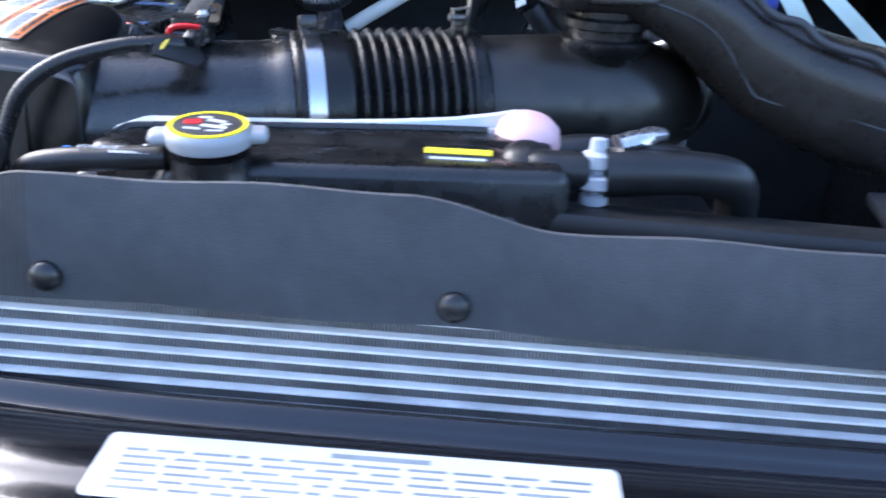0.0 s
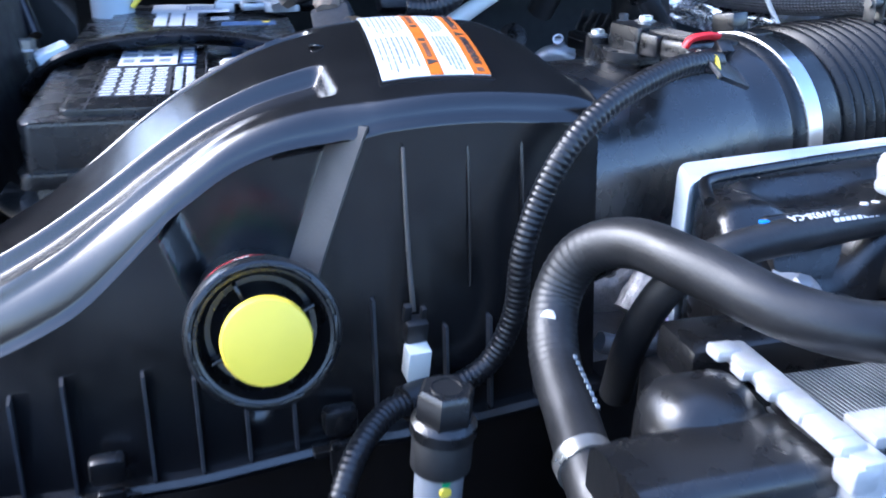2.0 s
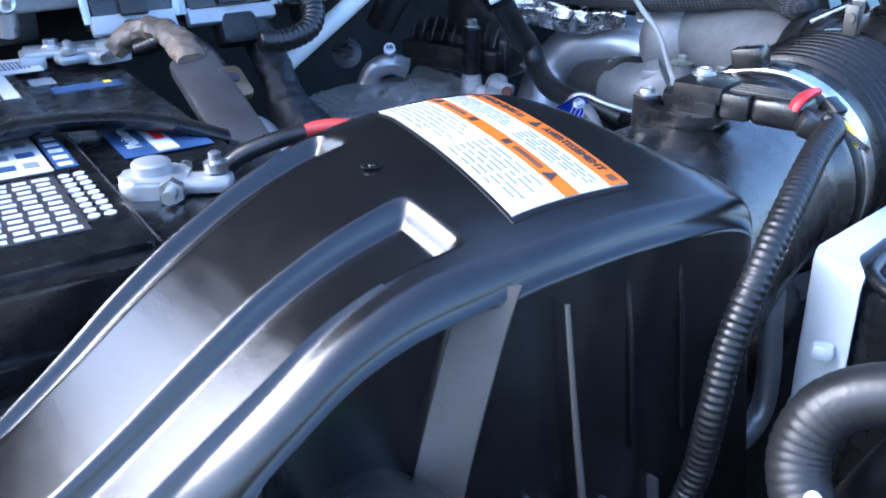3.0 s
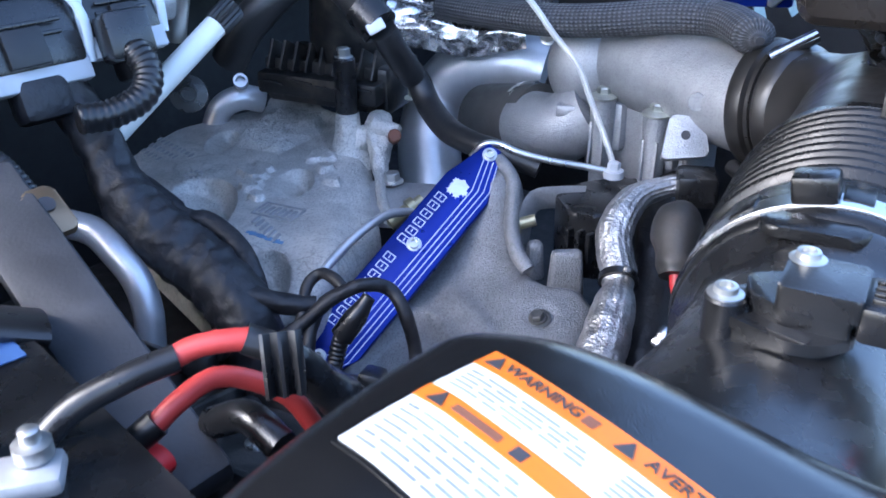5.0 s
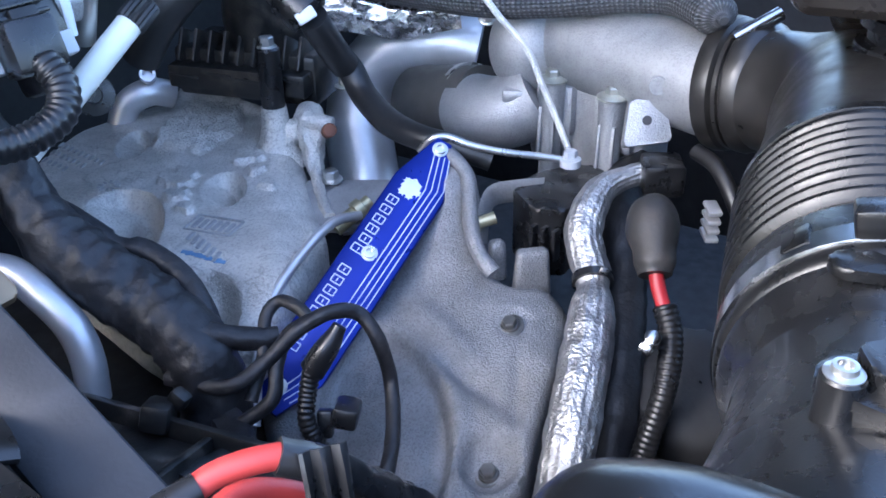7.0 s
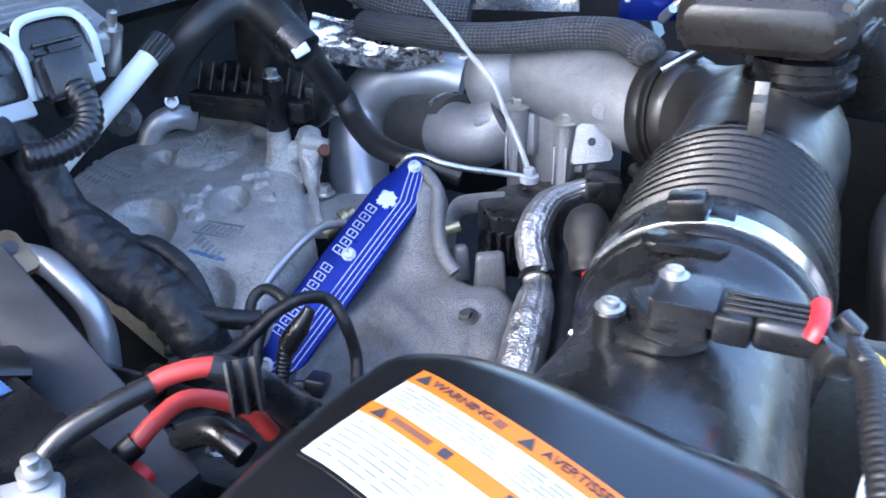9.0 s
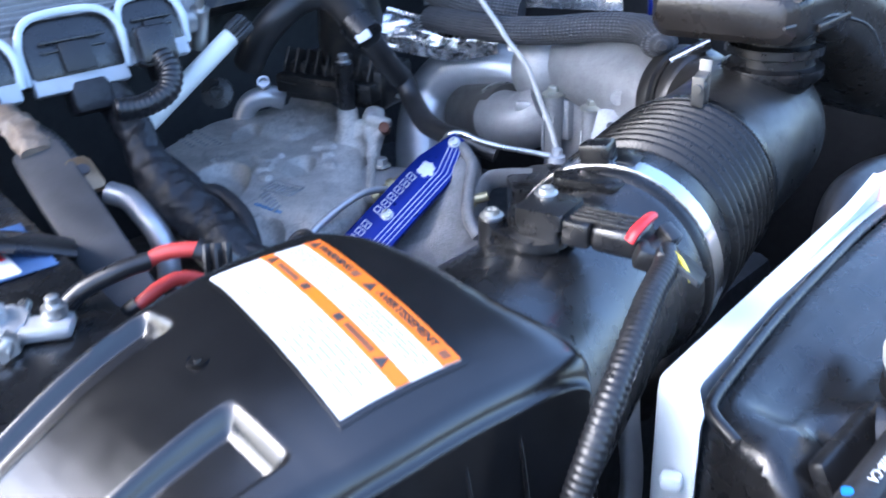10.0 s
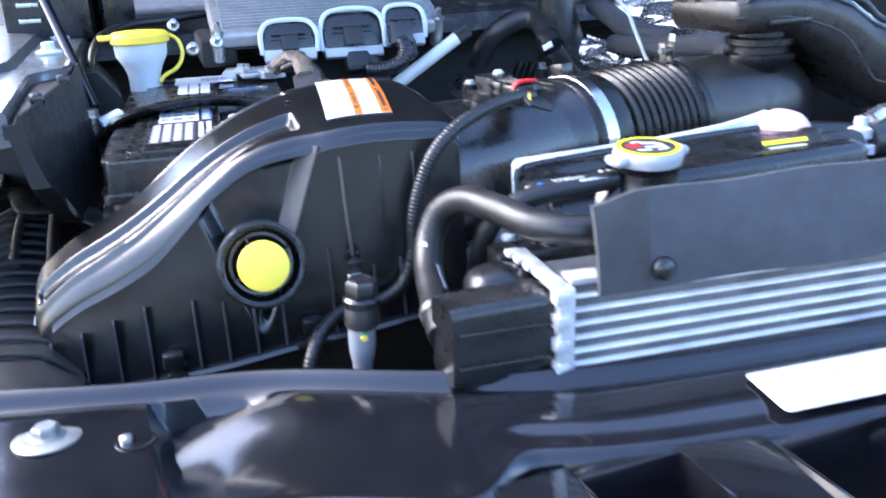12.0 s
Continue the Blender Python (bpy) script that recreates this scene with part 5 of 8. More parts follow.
cover_part = part("cover", casting(bmesh.new(), COV, cover_top, 1.205, 0.005, 0.008), BLACK, deg, "black moulded cover", angle=50)
bm = bmesh.new()
lathe(bm, [(0.022, 0), (0.0235, 0.008), (0.021, 0.018), (0.014, 0.024), (0.0001, 0.026)], at((0.072, 0.608, 1.320), (0.1, -0.15, 1), (1, 0, 0)), 30)
part("filler_bulge", bm, PINK, deg, "pinkish coolant-stained bulge")
bm = bmesh.new()
loft(bm, [[(x, 0.6225 + 0.03 * (x + 0.1), 1.326), (x, 0.612 + 0.03 * (x + 0.1), 1.326), (x, 0.613 + 0.03 * (x + 0.1), 1.332 + h), (x, 0.621 + 0.03 * (x + 0.1), 1.332 + h)] for x, h in
          ((-0.10, 0.0), (-0.06, 0.001), (-0.02, 0.0025), (0.02, 0.005), (0.05, 0.009), (0.066, 0.012))])
part("rear_rim", bm, WHITEPLASTIC, deg)
# raised edge of the cover
bm = bmesh.new()
sweep(bm, [(-0.207, 0.572, 1.328), (-0.200, 0.587, 1.331), (-0.19, 0.5915, 1.332), (-0.15, 0.597, 1.332), (-0.10, 0.602, 1.332), (0.0, 0.608, 1.332), (0.045, 0.608, 1.332)], 0.0032, seg=10)
part("cover_edge", bm, BLACK, cover_part)
wm = at((-0.1965, 0.522, 1.305), (0.1, -0.55, 1.0), (1, 0, 0))
bm = bmesh.new()
lathe(bm, [(0.0125, -0.004), (0.0125, 0.0012), (0.006, 0.002)], wm, 28)
hexbolt(bm, wm, 0.0045, 0.006, 1.2)
part("washer_bolt", bm, ALUPLATE, cover_part, "pale bolt on a round washer")
bm = bmesh.new()
box(bm, (0.05, 0.04, 0.02), pose(-0.199, 0.523, 1.291, -25, 4, 0), 0.006)
part("bolt_lug", bm, BLACK, cover_part)

cap = group_of("pressure_cap", (-0.132, 0.52, 1.335), "grey pressure cap with yellow ring and warning print", "pressure cap")
cm = at((-0.1285, 0.522, 1.334), (0.0, -0.06, 1.0), (0, 1, 0))
part("neck", lathe(bmesh.new(), [(0.027, -0.035), (0.026, -0.012), (0.0235, -0.009), (0.0235, 0.004)], cm, 36), BLACK, deg)
bm = bmesh.new()
lathe(bm, [(0.0225, 0.008), (0.0250, 0.0095), (0.0262, 0.0150), (0.0256, 0.0188), (0.0238, 0.0205)], cm, 72)
for a in (8, 188):
    box(bm, (0.016, 0.018, 0.008), cm @ Matrix.Rotation(radians(a), 4, "Z") @ pose(0.0270, 0, 0.0142), 0.0038, 3)
grip = part("grip", bm, CAPGREY, cap, "pale grey grip with ears")
part("yellow_ring", lathe(bmesh.new(), [(0.0236, 0.0195), (0.0236, 0.0214), (0.0205, 0.0214), (0.0205, 0.0205)], cm, 60), YELLOWINK, grip, "bright yellow printed ring")
part("print_disc", lathe(bmesh.new(), [(0.0206, 0.0195), (0.0206, 0.0210), (0.0001, 0.0211)], cm, 48), INK, grip)
for x, y, w, h, a, mt in ((-0.010, 0.004, 0.010, 0.008, 10, RED), (0.004, 0.006, 0.012, 0.004, -20, PAPER), (0.004, -0.004, 0.016, 0.004, -15, PAPER), (-0.008, -0.008, 0.010, 0.003, -10, PAPER),
                          (0.010, 0.0, 0.006, 0.003, 30, PAPER), (-0.004, 0.012, 0.008, 0.003, 0, PAPER), (0.006, -0.011, 0.010, 0.002, 5, PAPER)):
    part("print_bar", box(bmesh.new(), (w, h, 0.0004), cm @ pose(x, y, 0.0213, 0, 0, a), 0), mt, grip)

# yellow-headed sticker on the cover's front slope
stick = group_of("caution_sticker", (0.02, 0.548, 1.33), "small caution sticker with a yellow heading", "sticker")
sm = Matrix.Translation((0.0215, 0.540, 1.3300)) @ Matrix.Rotation(radians(-4), 4, "Z") @ Matrix.Rotation(radians(38), 4, "X")
part("sheet", box(bmesh.new(), (0.043, 0.024, 0.0010), sm @ pose(0, -0.004, -0.0005), 0), INK, stick)
part("heading", box(bmesh.new(), (0.043, 0.0042, 0.0008), sm @ pose(0, 0.0085, 0.0004), 0), YELLOWINK, stick)
for r in range(5):
    part("text_bar", box(bmesh.new(), (0.036 - 0.004 * (r % 2), 0.0017, 0.0006), sm @ pose(0.001 * (r % 3), 0.0030 - 0.0036 * r, 0.0003), 0), PAPER, stick)
part("cover_front", box(bmesh.new(), (0.262, 0.008, 0.05), pose(-0.072, 0.530, 1.309, -28, 0, -1), 0.003), BLACK, deg)

# upper hose with its small companion
hose = group_of("coolant_hose", (-0.29, 0.53, 1.27), "thick black rubber hose bending over the cooler tank", "hose")
bm = bmesh.new()
sweep(bm, [(-0.317, 0.466, 1.262), (-0.3135, 0.484, 1.2665), (-0.306, 0.512, 1.271), (-0.298, 0.544, 1.280), (-0.289, 0.562, 1.297), (-0.279, 0.560, 1.317), (-0.268, 0.540, 1.3285),
           (-0.259, 0.507, 1.3295), (-0.246, 0.473, 1.326), (-0.225, 0.453, 1.3245), (-0.19, 0.449, 1.325), (-0.15, 0.45, 1.325)],
      lambda s, n: 0.0106 + 0.00022 * math.sin(s / 0.0036 * 6.28) * smooth(0.06, 0.09, s) * (1 - smooth(0.12, 0.16, s)), seg=28, step=0.0012)
tube1 = part("tube", bm, RUBBER, hose)
dm = at((-0.2985, 0.5505, 1.2945), (-0.72, -0.66, 0.12), (0, 0, 1))
part("paint_mark", lathe(bmesh.new(), [(0.0034, -0.004), (0.0034, 0.0006), (0.0001, 0.0009)], dm, 16), NYLON, tube1)
part("paint_mark", box(bmesh.new(), (0.0018, 0.004, 0.003), dm @ pose(-0.003, -0.005, -0.0006), 0.0005), BLUEPAINT, tube1)
bm = bmesh.new()
sweep(bm, [(-0.3130, 0.486, 1.2668), (-0.3122, 0.492, 1.2676)], 0.0118, seg=24)
part("hose_clamp", bm, STEEL, hose)
for k in range(9):
    mm = at((-0.299 - 0.0006 * k, 0.5352 - 0.0034 * k, 1.2772 - 0.0007 * k), (0.3, -0.45, 0.84), (0.2, 0.9, 0))
    part("print_bar", box(bmesh.new(), (0.0016, 0.002, 0.0006), mm @ pose(0, 0, 0.0106), 0), GREYINK, tube1)
hose2 = group_of("overflow_hose", (-0.2, 0.52, 1.32), "slim black hose with white print at the pressure cap", "hose")
bm = bmesh.new()
sweep(bm, [(-0.252, 0.565, 1.24), (-0.255, 0.552, 1.275), (-0.251, 0.538, 1.306), (-0.240, 0.527, 1.3225), (-0.220, 0.524, 1.3285), (-0.192, 0.523, 1.331), (-0.155, 0.523, 1.333)],
      0.0076, seg=22, step=0.003)
tube2 = part("tube", bm, RUBBER, hose2)
wordm = at((-0.1885, 0.5215, 1.3388), (0.0, -0.25, 1.0), (0, -1, 0))
words("print", "BC34-8W028-CA", 0.0052, wordm, PAPER, tube2)
for k in range(8):
    part("print_bar", box(bmesh.new(), (0.0022, 0.0018, 0.0004), wordm @ pose(-0.002 - 0.0030 * k, 0.0042, -0.0006, -22, 0, 0), 0), PAPER, tube2)
part("paint_mark", lathe(bmesh.new(), [(0.0022, -0.001), (0.0022, 0.0003), (0.0001, 0.0004)], at((-0.2155, 0.5265, 1.3367), (-0.05, 0.15, 1)), 14), BLUEPAINT, tube2)
for x in (-0.167, -0.161):
    part("paint_mark", lathe(bmesh.new(), [(0.0017, -0.001), (0.0017, 0.0003), (0.0001, 0.0004)], at((x, 0.5235, 1.3402), (0, 0, 1)), 12), PAPER, tube2)

# radiator hose coupling right of the bottle
cpl = group_of("hose_coupling", (0.12, 0.56, 1.29), "black coolant hose joined by a pale quick coupling", "hose coupling")
bm = bmesh.new()
sweep(bm, [(0.070, 0.590, 1.290), (0.070, 0.573, 1.312), (0.074, 0.560, 1.322), (0.088, 0.556, 1.3225), (0.106, 0.556, 1.322)], 0.0125, seg=24, step=0.003)
part("elbow", bm, RUBBER, cpl)
part("elbow_boss", lathe(bmesh.new(), [(0.017, -0.012), (0.018, 0.0), (0.016, 0.008), (0.010, 0.013), (0.0001, 0.0145)], at((0.068, 0.566, 1.322), (0, -0.5, 1), (1, 0, 0)), 28), RUBBER, cpl)
bm = bmesh.new()
sweep(bm, [(0.118, 0.556, 1.322), (0.15, 0.556, 1.323), (0.185, 0.558, 1.322), (0.208, 0.565, 1.314), (0.216, 0.575, 1.29), (0.216, 0.58, 1.26)], lambda s, n: 0.0165 - 0.002 * smooth(0, 0.05, s), seg=28, step=0.003)
part("hose", bm, RUBBER, cpl)
km = at((0.113, 0.5555, 1.300), (0.0, 0.05, 1.0), (1, 0, 0))
bm = bmesh.new()
lathe(bm, [(0.006, -0.012), (0.006, 0.0), (0.0095, 0.001), (0.0095, 0.006), (0.0065, 0.008), (0.0065, 0.024), (0.0105, 0.026), (0.0105, 0.034), (0.0060, 0.036), (0.0052, 0.044), (0.0001, 0.045)], km, 26)
lathe(bm, [(0.013, 0.012), (0.0145, 0.013), (0.0145, 0.020), (0.013, 0.021)], km, 26)
part("coupling", bm, CONNGREY, cpl, "pale grey quick coupling")
bm = bmesh.new()
sweep(bm, [(0.126, 0.562, 1.340), (0.142, 0.566, 1.343), (0.155, 0.572, 1.344)], 0.009, seg=14, flat=0.6, wobble=0.3)
part("foil_collar", bm, FOIL, cpl)
for k in range(5):
    part("print_bar", box(bmesh.new(), (0.007, 0.003, 0.0005), pose(0.128 + 0.009 * k, 0.530 + 0.001 * k, 1.300 - 0.0012 * k, 58, 0, -3), 0), PAPER, cpl)
part("hose_shelf", box(bmesh.new(), (0.5, 0.06, 0.02), pose(0.33, 0.53, 1.283, -12, 2, -4), 0.006), MATTE, cpl)
# dark radiator shroud filling the space behind the seal
shr = group_of("fan_shroud", (0.2, 0.485, 1.0), "black plastic radiator fan shroud behind the cooler", "fan shroud")
part("panel", box(bmesh.new(), (0.92, 0.05, 0.28), pose(0.20, 0.485, 1.135, 0, 0, -4.8), 0.01), MATTE, shr)
part("top_rail", box(bmesh.new(), (0.92, 0.030, 0.018), pose(0.20, 0.480, 1.287, 0, 0, -4.8), 0.004), BLACK, shr)
for k in range(9):
    part("rib", box(bmesh.new(), (0.004, 0.016, 0.060), pose(-0.22 + 0.10 * k, 0.516 - 0.0084 * k + 0.034, 1.24, 0, 0, -4.8), 0.001), MATTE, shr)
part("top_panel", box(bmesh.new(), (0.36, 0.15, 0.012), pose(0.53, 0.585, 1.262, 6, 0, -4.8), 0.004), GREYBLACK, shr)
bent_bm = bmesh.new()
sweep(bent_bm, [(-0.171, 0.646, 1.31), (-0.169, 0.645, 1.280), (-0.1625, 0.645, 1.2445), (-0.1645, 0.645, 1.2200), (-0.1805, 0.645, 1.211), (-0.200, 0.645, 1.2150), (-0.212, 0.646, 1.219)], 0.0060, seg=16)
solid("metal_line", bent_bm, PIPEALU, "bent bare metal line beside the coolant bottle", "pipe")
ret_bm = bmesh.new()
sweep(ret_bm, [(0.060, 0.640, 1.25), (0.075, 0.648, 1.285), (0.105, 0.655, 1.304), (0.15, 0.655, 1.306), (0.20, 0.65, 1.30)], 0.0125, seg=22)
solid("return_pipe", ret_bm, RUBBER, "smooth black return pipe curving beside the bellows", "pipe")

# two slanting pale green strips behind the duct, material unknown
for x0, x1 in ((0.372, 0.408), (0.415, 0.476)):
    strip_bm = bmesh.new()
    loft(strip_bm, [[(x0 + (x1 - x0) * u - 0.011, 0.95 + d, z), (x0 + (x1 - x0) * u + 0.010, 0.95 + d, z + 0.002), (x0 + (x1 - x0) * u + 0.010, 0.953 + d, z + 0.004), (x0 + (x1 - x0) * u - 0.011, 0.953 + d, z + 0.004)]
                    for u, z, d in ((-0.5, 1.420, 0.02), (0, 1.394, 0.0), (0.5, 1.368, -0.004), (1, 1.342, -0.006), (1.6, 1.310, -0.008))])
    solid("pale_strip", strip_bm, MINT, "pale green strip beyond the air duct", "metal strip", group="painted strips")


# ---- battery corner ----
BZ = 1.325
bat = group_of("battery", (-0.392, 1.022, 1.12), "black car battery with printed labels under a hold-down strap", "battery")
BM = Matrix.Translation((-0.387, 1.050, 0.0)) @ Matrix.Rotation(radians(-7), 4, "Z")
part("case", box(bmesh.new(), (0.182, 0.475, 0.20), BM @ pose(0, 0, BZ - 0.13), 0.004), DUCTBLACK, bat)
bm = bmesh.new()
prism(bm, rounded(0.190, 0.488, 0.008), BM @ pose(0, 0, BZ - 0.036), 0.036, 0.003)
part("lid", bm, DUCTBLACK, bat, "glossy black battery lid")
part("lid_rim", prism(bmesh.new(), rounded(0.197, 0.496, 0.009), BM @ pose(0, 0, BZ - 0.040), 0.010, 0.002), DUCTBLACK, bat)
part("raised_panel", prism(bmesh.new(), rounded(0.085, 0.46, 0.004), BM @ pose(-0.030, 0, BZ), 0.004, 0.0015), DUCTBLACK, bat)
LZ = BZ + 0.0044


def on_bat(name, x, y, w, h, mat_, lift=0.0, thing=bat, label=""):
    return part(name, box(bmesh.new(), (w, h * 1.16, 0.0004), BM @ pose(x + 0.004, y * 1.16, LZ + lift), 0), mat_, thing, label)


data_label = on_bat("label_sheet", -0.036, -0.134, 0.046, 0.078, INK, 0.0, label="grey printed data label")
for r in range(11):
    for c in range(4):
        w = 0.0068 + 0.0020 * ((r * 3 + c) % 2)
        on_bat("print_bar", -0.0530 + 0.0108 * c, -0.100 - 0.0069 * r, w, 0.0036, PAPER, 0.0004, data_label)
for r in range(9):
    for c in range(2):
        bm = bmesh.new()
        lathe(bm, [(0.0030, 0), (0.0030, 0.0007), (0.0017, 0.0007), (0.0017, 0.0004)], BM @ pose(-0.0045 + 0.0078 * c, -0.116 - 0.0086 * r, LZ), 12)
        part("print_ring", bm, PAPER, bat)
symbols = on_bat("symbol_label", -0.032, -0.056, 0.042, 0.064, PAPER, 0.0, label="white label with warning symbols")
for r in range(3):
    for c in range(3):
        on_bat("print_bar", -0.046 + 0.013 * c, -0.038 - 0.018 * r, 0.008 + 0.002 * ((r + c) % 2), 0.008, BLUEINK if (r + c) % 3 == 0 else GREYINK, 0.0004, symbols)
side_lab = on_bat("side_label", -0.003, -0.056, 0.012, 0.062, BLUEINK)
for r in range(5):
    on_bat("print_bar", -0.003, -0.033 - 0.012 * r, 0.008, 0.006, PAPER, 0.0004, side_lab)
blue_lab = on_bat("blue_label", 0.057, -0.048, 0.054, 0.066, BLUEINK, -0.0032, label="blue label with a white and red panel")
on_bat("white_panel", 0.057, -0.048, 0.013, 0.062, PAPER, -0.0026, blue_lab)
on_bat("red_bar", 0.058, -0.052, 0.006, 0.014, RED, -0.0020, blue_lab)
words("lettering", "Platinum", 0.0125, BM @ pose(0.045, -0.056, LZ - 0.0026, 0, 0, 90), PAPER, bat)
bar_lab = on_bat("bar_label", -0.004, 0.165, 0.076, 0.050, PAPER, 0.0, label="white bar-code label")
for c in range(12):
    on_bat("code_bar", -0.008 + 0.003 * c, 0.165, 0.0013 + 0.0006 * (c % 2), 0.026, BLUEINK, 0.0004, bar_lab)
for c in range(3):
    on_bat("month_tab", -0.031 + 0.014 * c, 0.104, 0.0115, 0.070, PAPER)
on_bat("oval_print", 0.024, 0.104, 0.018, 0.020, GREYINK)
on_bat("blue_label", 0.050, 0.075, 0.050, 0.018, BLUEINK, label="blue strip label")
on_bat("yellow_dot", 0.066, 0.080, 0.006, 0.006, YELLOW, 0.0005)
for x in (-0.062, 0.010):
    on_bat("lid_seam", x, 0.0, 0.0012, 0.40, INK, -0.0005)
for y in (-0.21,):
    part("handle_lip", box(bmesh.new(), (0.11, 0.010, 0.008), BM @ pose(0.0, -0.249, BZ - 0.062), 0.002), DUCTBLACK, bat)


def terminal(m, label):
    t = group_of("battery_terminal", m.translation, label, "battery terminal", group="battery terminals")
    bm = bmesh.new()
    prism(bm, rounded(0.036, 0.032, 0.010), m, 0.010, 0.003)
    box(bm, (0.034, 0.018, 0.008), m @ pose(0.024, -0.004, 0.005), 0.003)
    clamp = part("clamp", bm, LEAD, t, "pale cast clamp")
    part("post", lathe(bmesh.new(), [(0.0108, 0.006), (0.0104, 0.0150), (0.0090, 0.0162), (0.0001, 0.0165)], m @ pose(-0.002, 0.002, 0), 28), LEAD, t)
    bm = bmesh.new()
    sweep(bm, [tuple(m @ Vector(q)) for q in ((0.012, -0.030, 0.006), (0.012, 0.0, 0.006), (0.012, 0.022, 0.006))], 0.0036, seg=12)
    lathe(bm, [(0.007, 0), (0.007, 0.006)], m @ at((0.012, -0.022, 0.006), (0, 1, 0)), 6)
    part("clamp_bolt", bm, STEEL, clamp, "threaded steel clamp bolt")
    bm = bmesh.new()
    lathe(bm, [(0.0065, 0.010), (0.0065, 0.015), (0.0035, 0.016), (0.0035, 0.020), (0.002, 0.021)], m @ pose(0.032, 0.0, 0), 14)
    part("stud", bm, STEEL, clamp)
    return t


terminal(Matrix.Translation((-0.371, 0.893, BZ)) @ Matrix.Rotation(radians(-35), 4, "Z"), "pale cast battery terminal at the battery's front corner")
terminal(Matrix.Translation((-0.276, 1.212, BZ + 0.004)) @ Matrix.Rotation(radians(184), 4, "Z"), "pale cast battery terminal at the battery's rear corner")

bus = group_of("fuse_plate", (-0.31, 1.20, 1.34), "pale flat metal bus plate on the battery's rear corner", "bus plate")
PM = Matrix.Translation((-0.292, 1.236, BZ + 0.012)) @ Matrix.Rotation(radians(-14), 4, "Z")
part("plate", box(bmesh.new(), (0.085, 0.036, 0.006), PM, 0.002), LEAD, bus)
part("end_step", box(bmesh.new(), (0.020, 0.036, 0.012), PM @ pose(-0.036, 0, -0.006), 0.002), LEAD, bus)
for x in (-0.020, 0.024):
    bm = bmesh.new()
    hexbolt(bm, PM @ pose(x, 0.0, 0.003), 0.006, 0.006, 1.3)
    part("nut", bm, STEEL, bus)

strap = group_of("hold_down_strap", (-0.42, 1.0, BZ), "black plastic hold-down strap arched over the battery", "battery strap")
bm = bmesh.new()
sweep(bm, [(-0.510, 1.010, 1.306), (-0.488, 1.004, 1.328), (-0.450, 1.012, 1.336), (-0.405, 1.014, 1.339), (-0.360, 1.006, 1.337), (-0.325, 0.990, 1.332), (-0.290, 0.975, 1.318)],
      0.024, seg=16, flat=0.26, hint=(0, 0, 1), step=0.005)
part("band", bm, BLACK, strap)
part("end_block", box(bmesh.new(), (0.026, 0.024, 0.012), pose(-0.492, 0.996, 1.332, 0, -20, 8), 0.003), WHITEPLASTIC, strap, "pale end block")
bm = bmesh.new()
sweep(bm, [(-0.512, 1.04, 1.335), (-0.512, 1.04, 1.29), (-0.512, 1.04, 1.22)], 0.0045, seg=12)
hexbolt(bm, pose(-0.512, 1.04, 1.328), 0.007, 0.009, 1.3)
part("anchor_bolt", bm, STEEL, strap)
tray_bm = bmesh.new()
box(tray_bm, (0.25, 0.52, 0.03), BM @ pose(0, 0, 1.115), 0.006)
solid("battery_tray", tray_bm, MATTE, "black plastic battery tray", "battery tray")
wrap_bm = bmesh.new()
prism(wrap_bm, rounded(0.202, 0.49, 0.01), BM @ pose(0, 0, 1.13), 0.145, 0.003)
solid("battery_wrap", wrap_bm, FOAMDARK, "dark fabric heat wrap round the battery sides", "battery wrap")

# earth cable boot with its copper lug, and the flat cable trough
gcab = group_of("earth_cable", (-0.27, 1.04, 1.32), "dusty black earth cable with a bare copper lug", "battery cable")
bm = bmesh.new()
sweep(bm, [(-0.276, 1.190, 1.342), (-0.264, 1.178, 1.354), (-0.254, 1.155, 1.359), (-0.250, 1.122, 1.354), (-0.256, 1.088, 1.343)], 0.0115, seg=24, flat=0.8, wobble=0.3, step=0.002)
part("boot", bm, TANBOOT, gcab, "wrinkled dusty black boot")
bm = bmesh.new()
t0, t1 = Vector((-0.252, 1.098, 1.342)), Vector((-0.284, 0.885, 1.268))
box(bm, (0.036, 0.016, (t1 - t0).length), at(tuple((t0 + t1) / 2), tuple(t1 - t0), (-0.3, -0.4, 1)), 0.004)
part("trough", bm, GREYBLACK, gcab, "matte black cable cover")
bm = bmesh.new()
prism(bm, rounded(0.018, 0.030, 0.004), Matrix.Translation((-0.240, 1.055, 1.330)) @ Matrix.Rotation(radians(35), 4, "X"), 0.005, 0.0015)
part("lug", bm, COPPER, gcab, "bare copper-toned lug")
part("lug_hole", lathe(bmesh.new(), [(0.0045, 0.0), (0.0045, 0.0012)], Matrix.Translation((-0.240, 1.0545, 1.3362)) @ Matrix.Rotation(radians(35), 4, "X"), 20), INK, gcab)
bm = bmesh.new()
sweep(bm, [(-0.270, 1.16, 1.345), (-0.252, 1.13, 1.356), (-0.240, 1.10, 1.350), (-0.236, 1.07, 1.330)], ribs(0.0045, 0.0036, 0.001), seg=12, step=0.001)
part("conduit", bm, LOOM, gcab, angle=80)

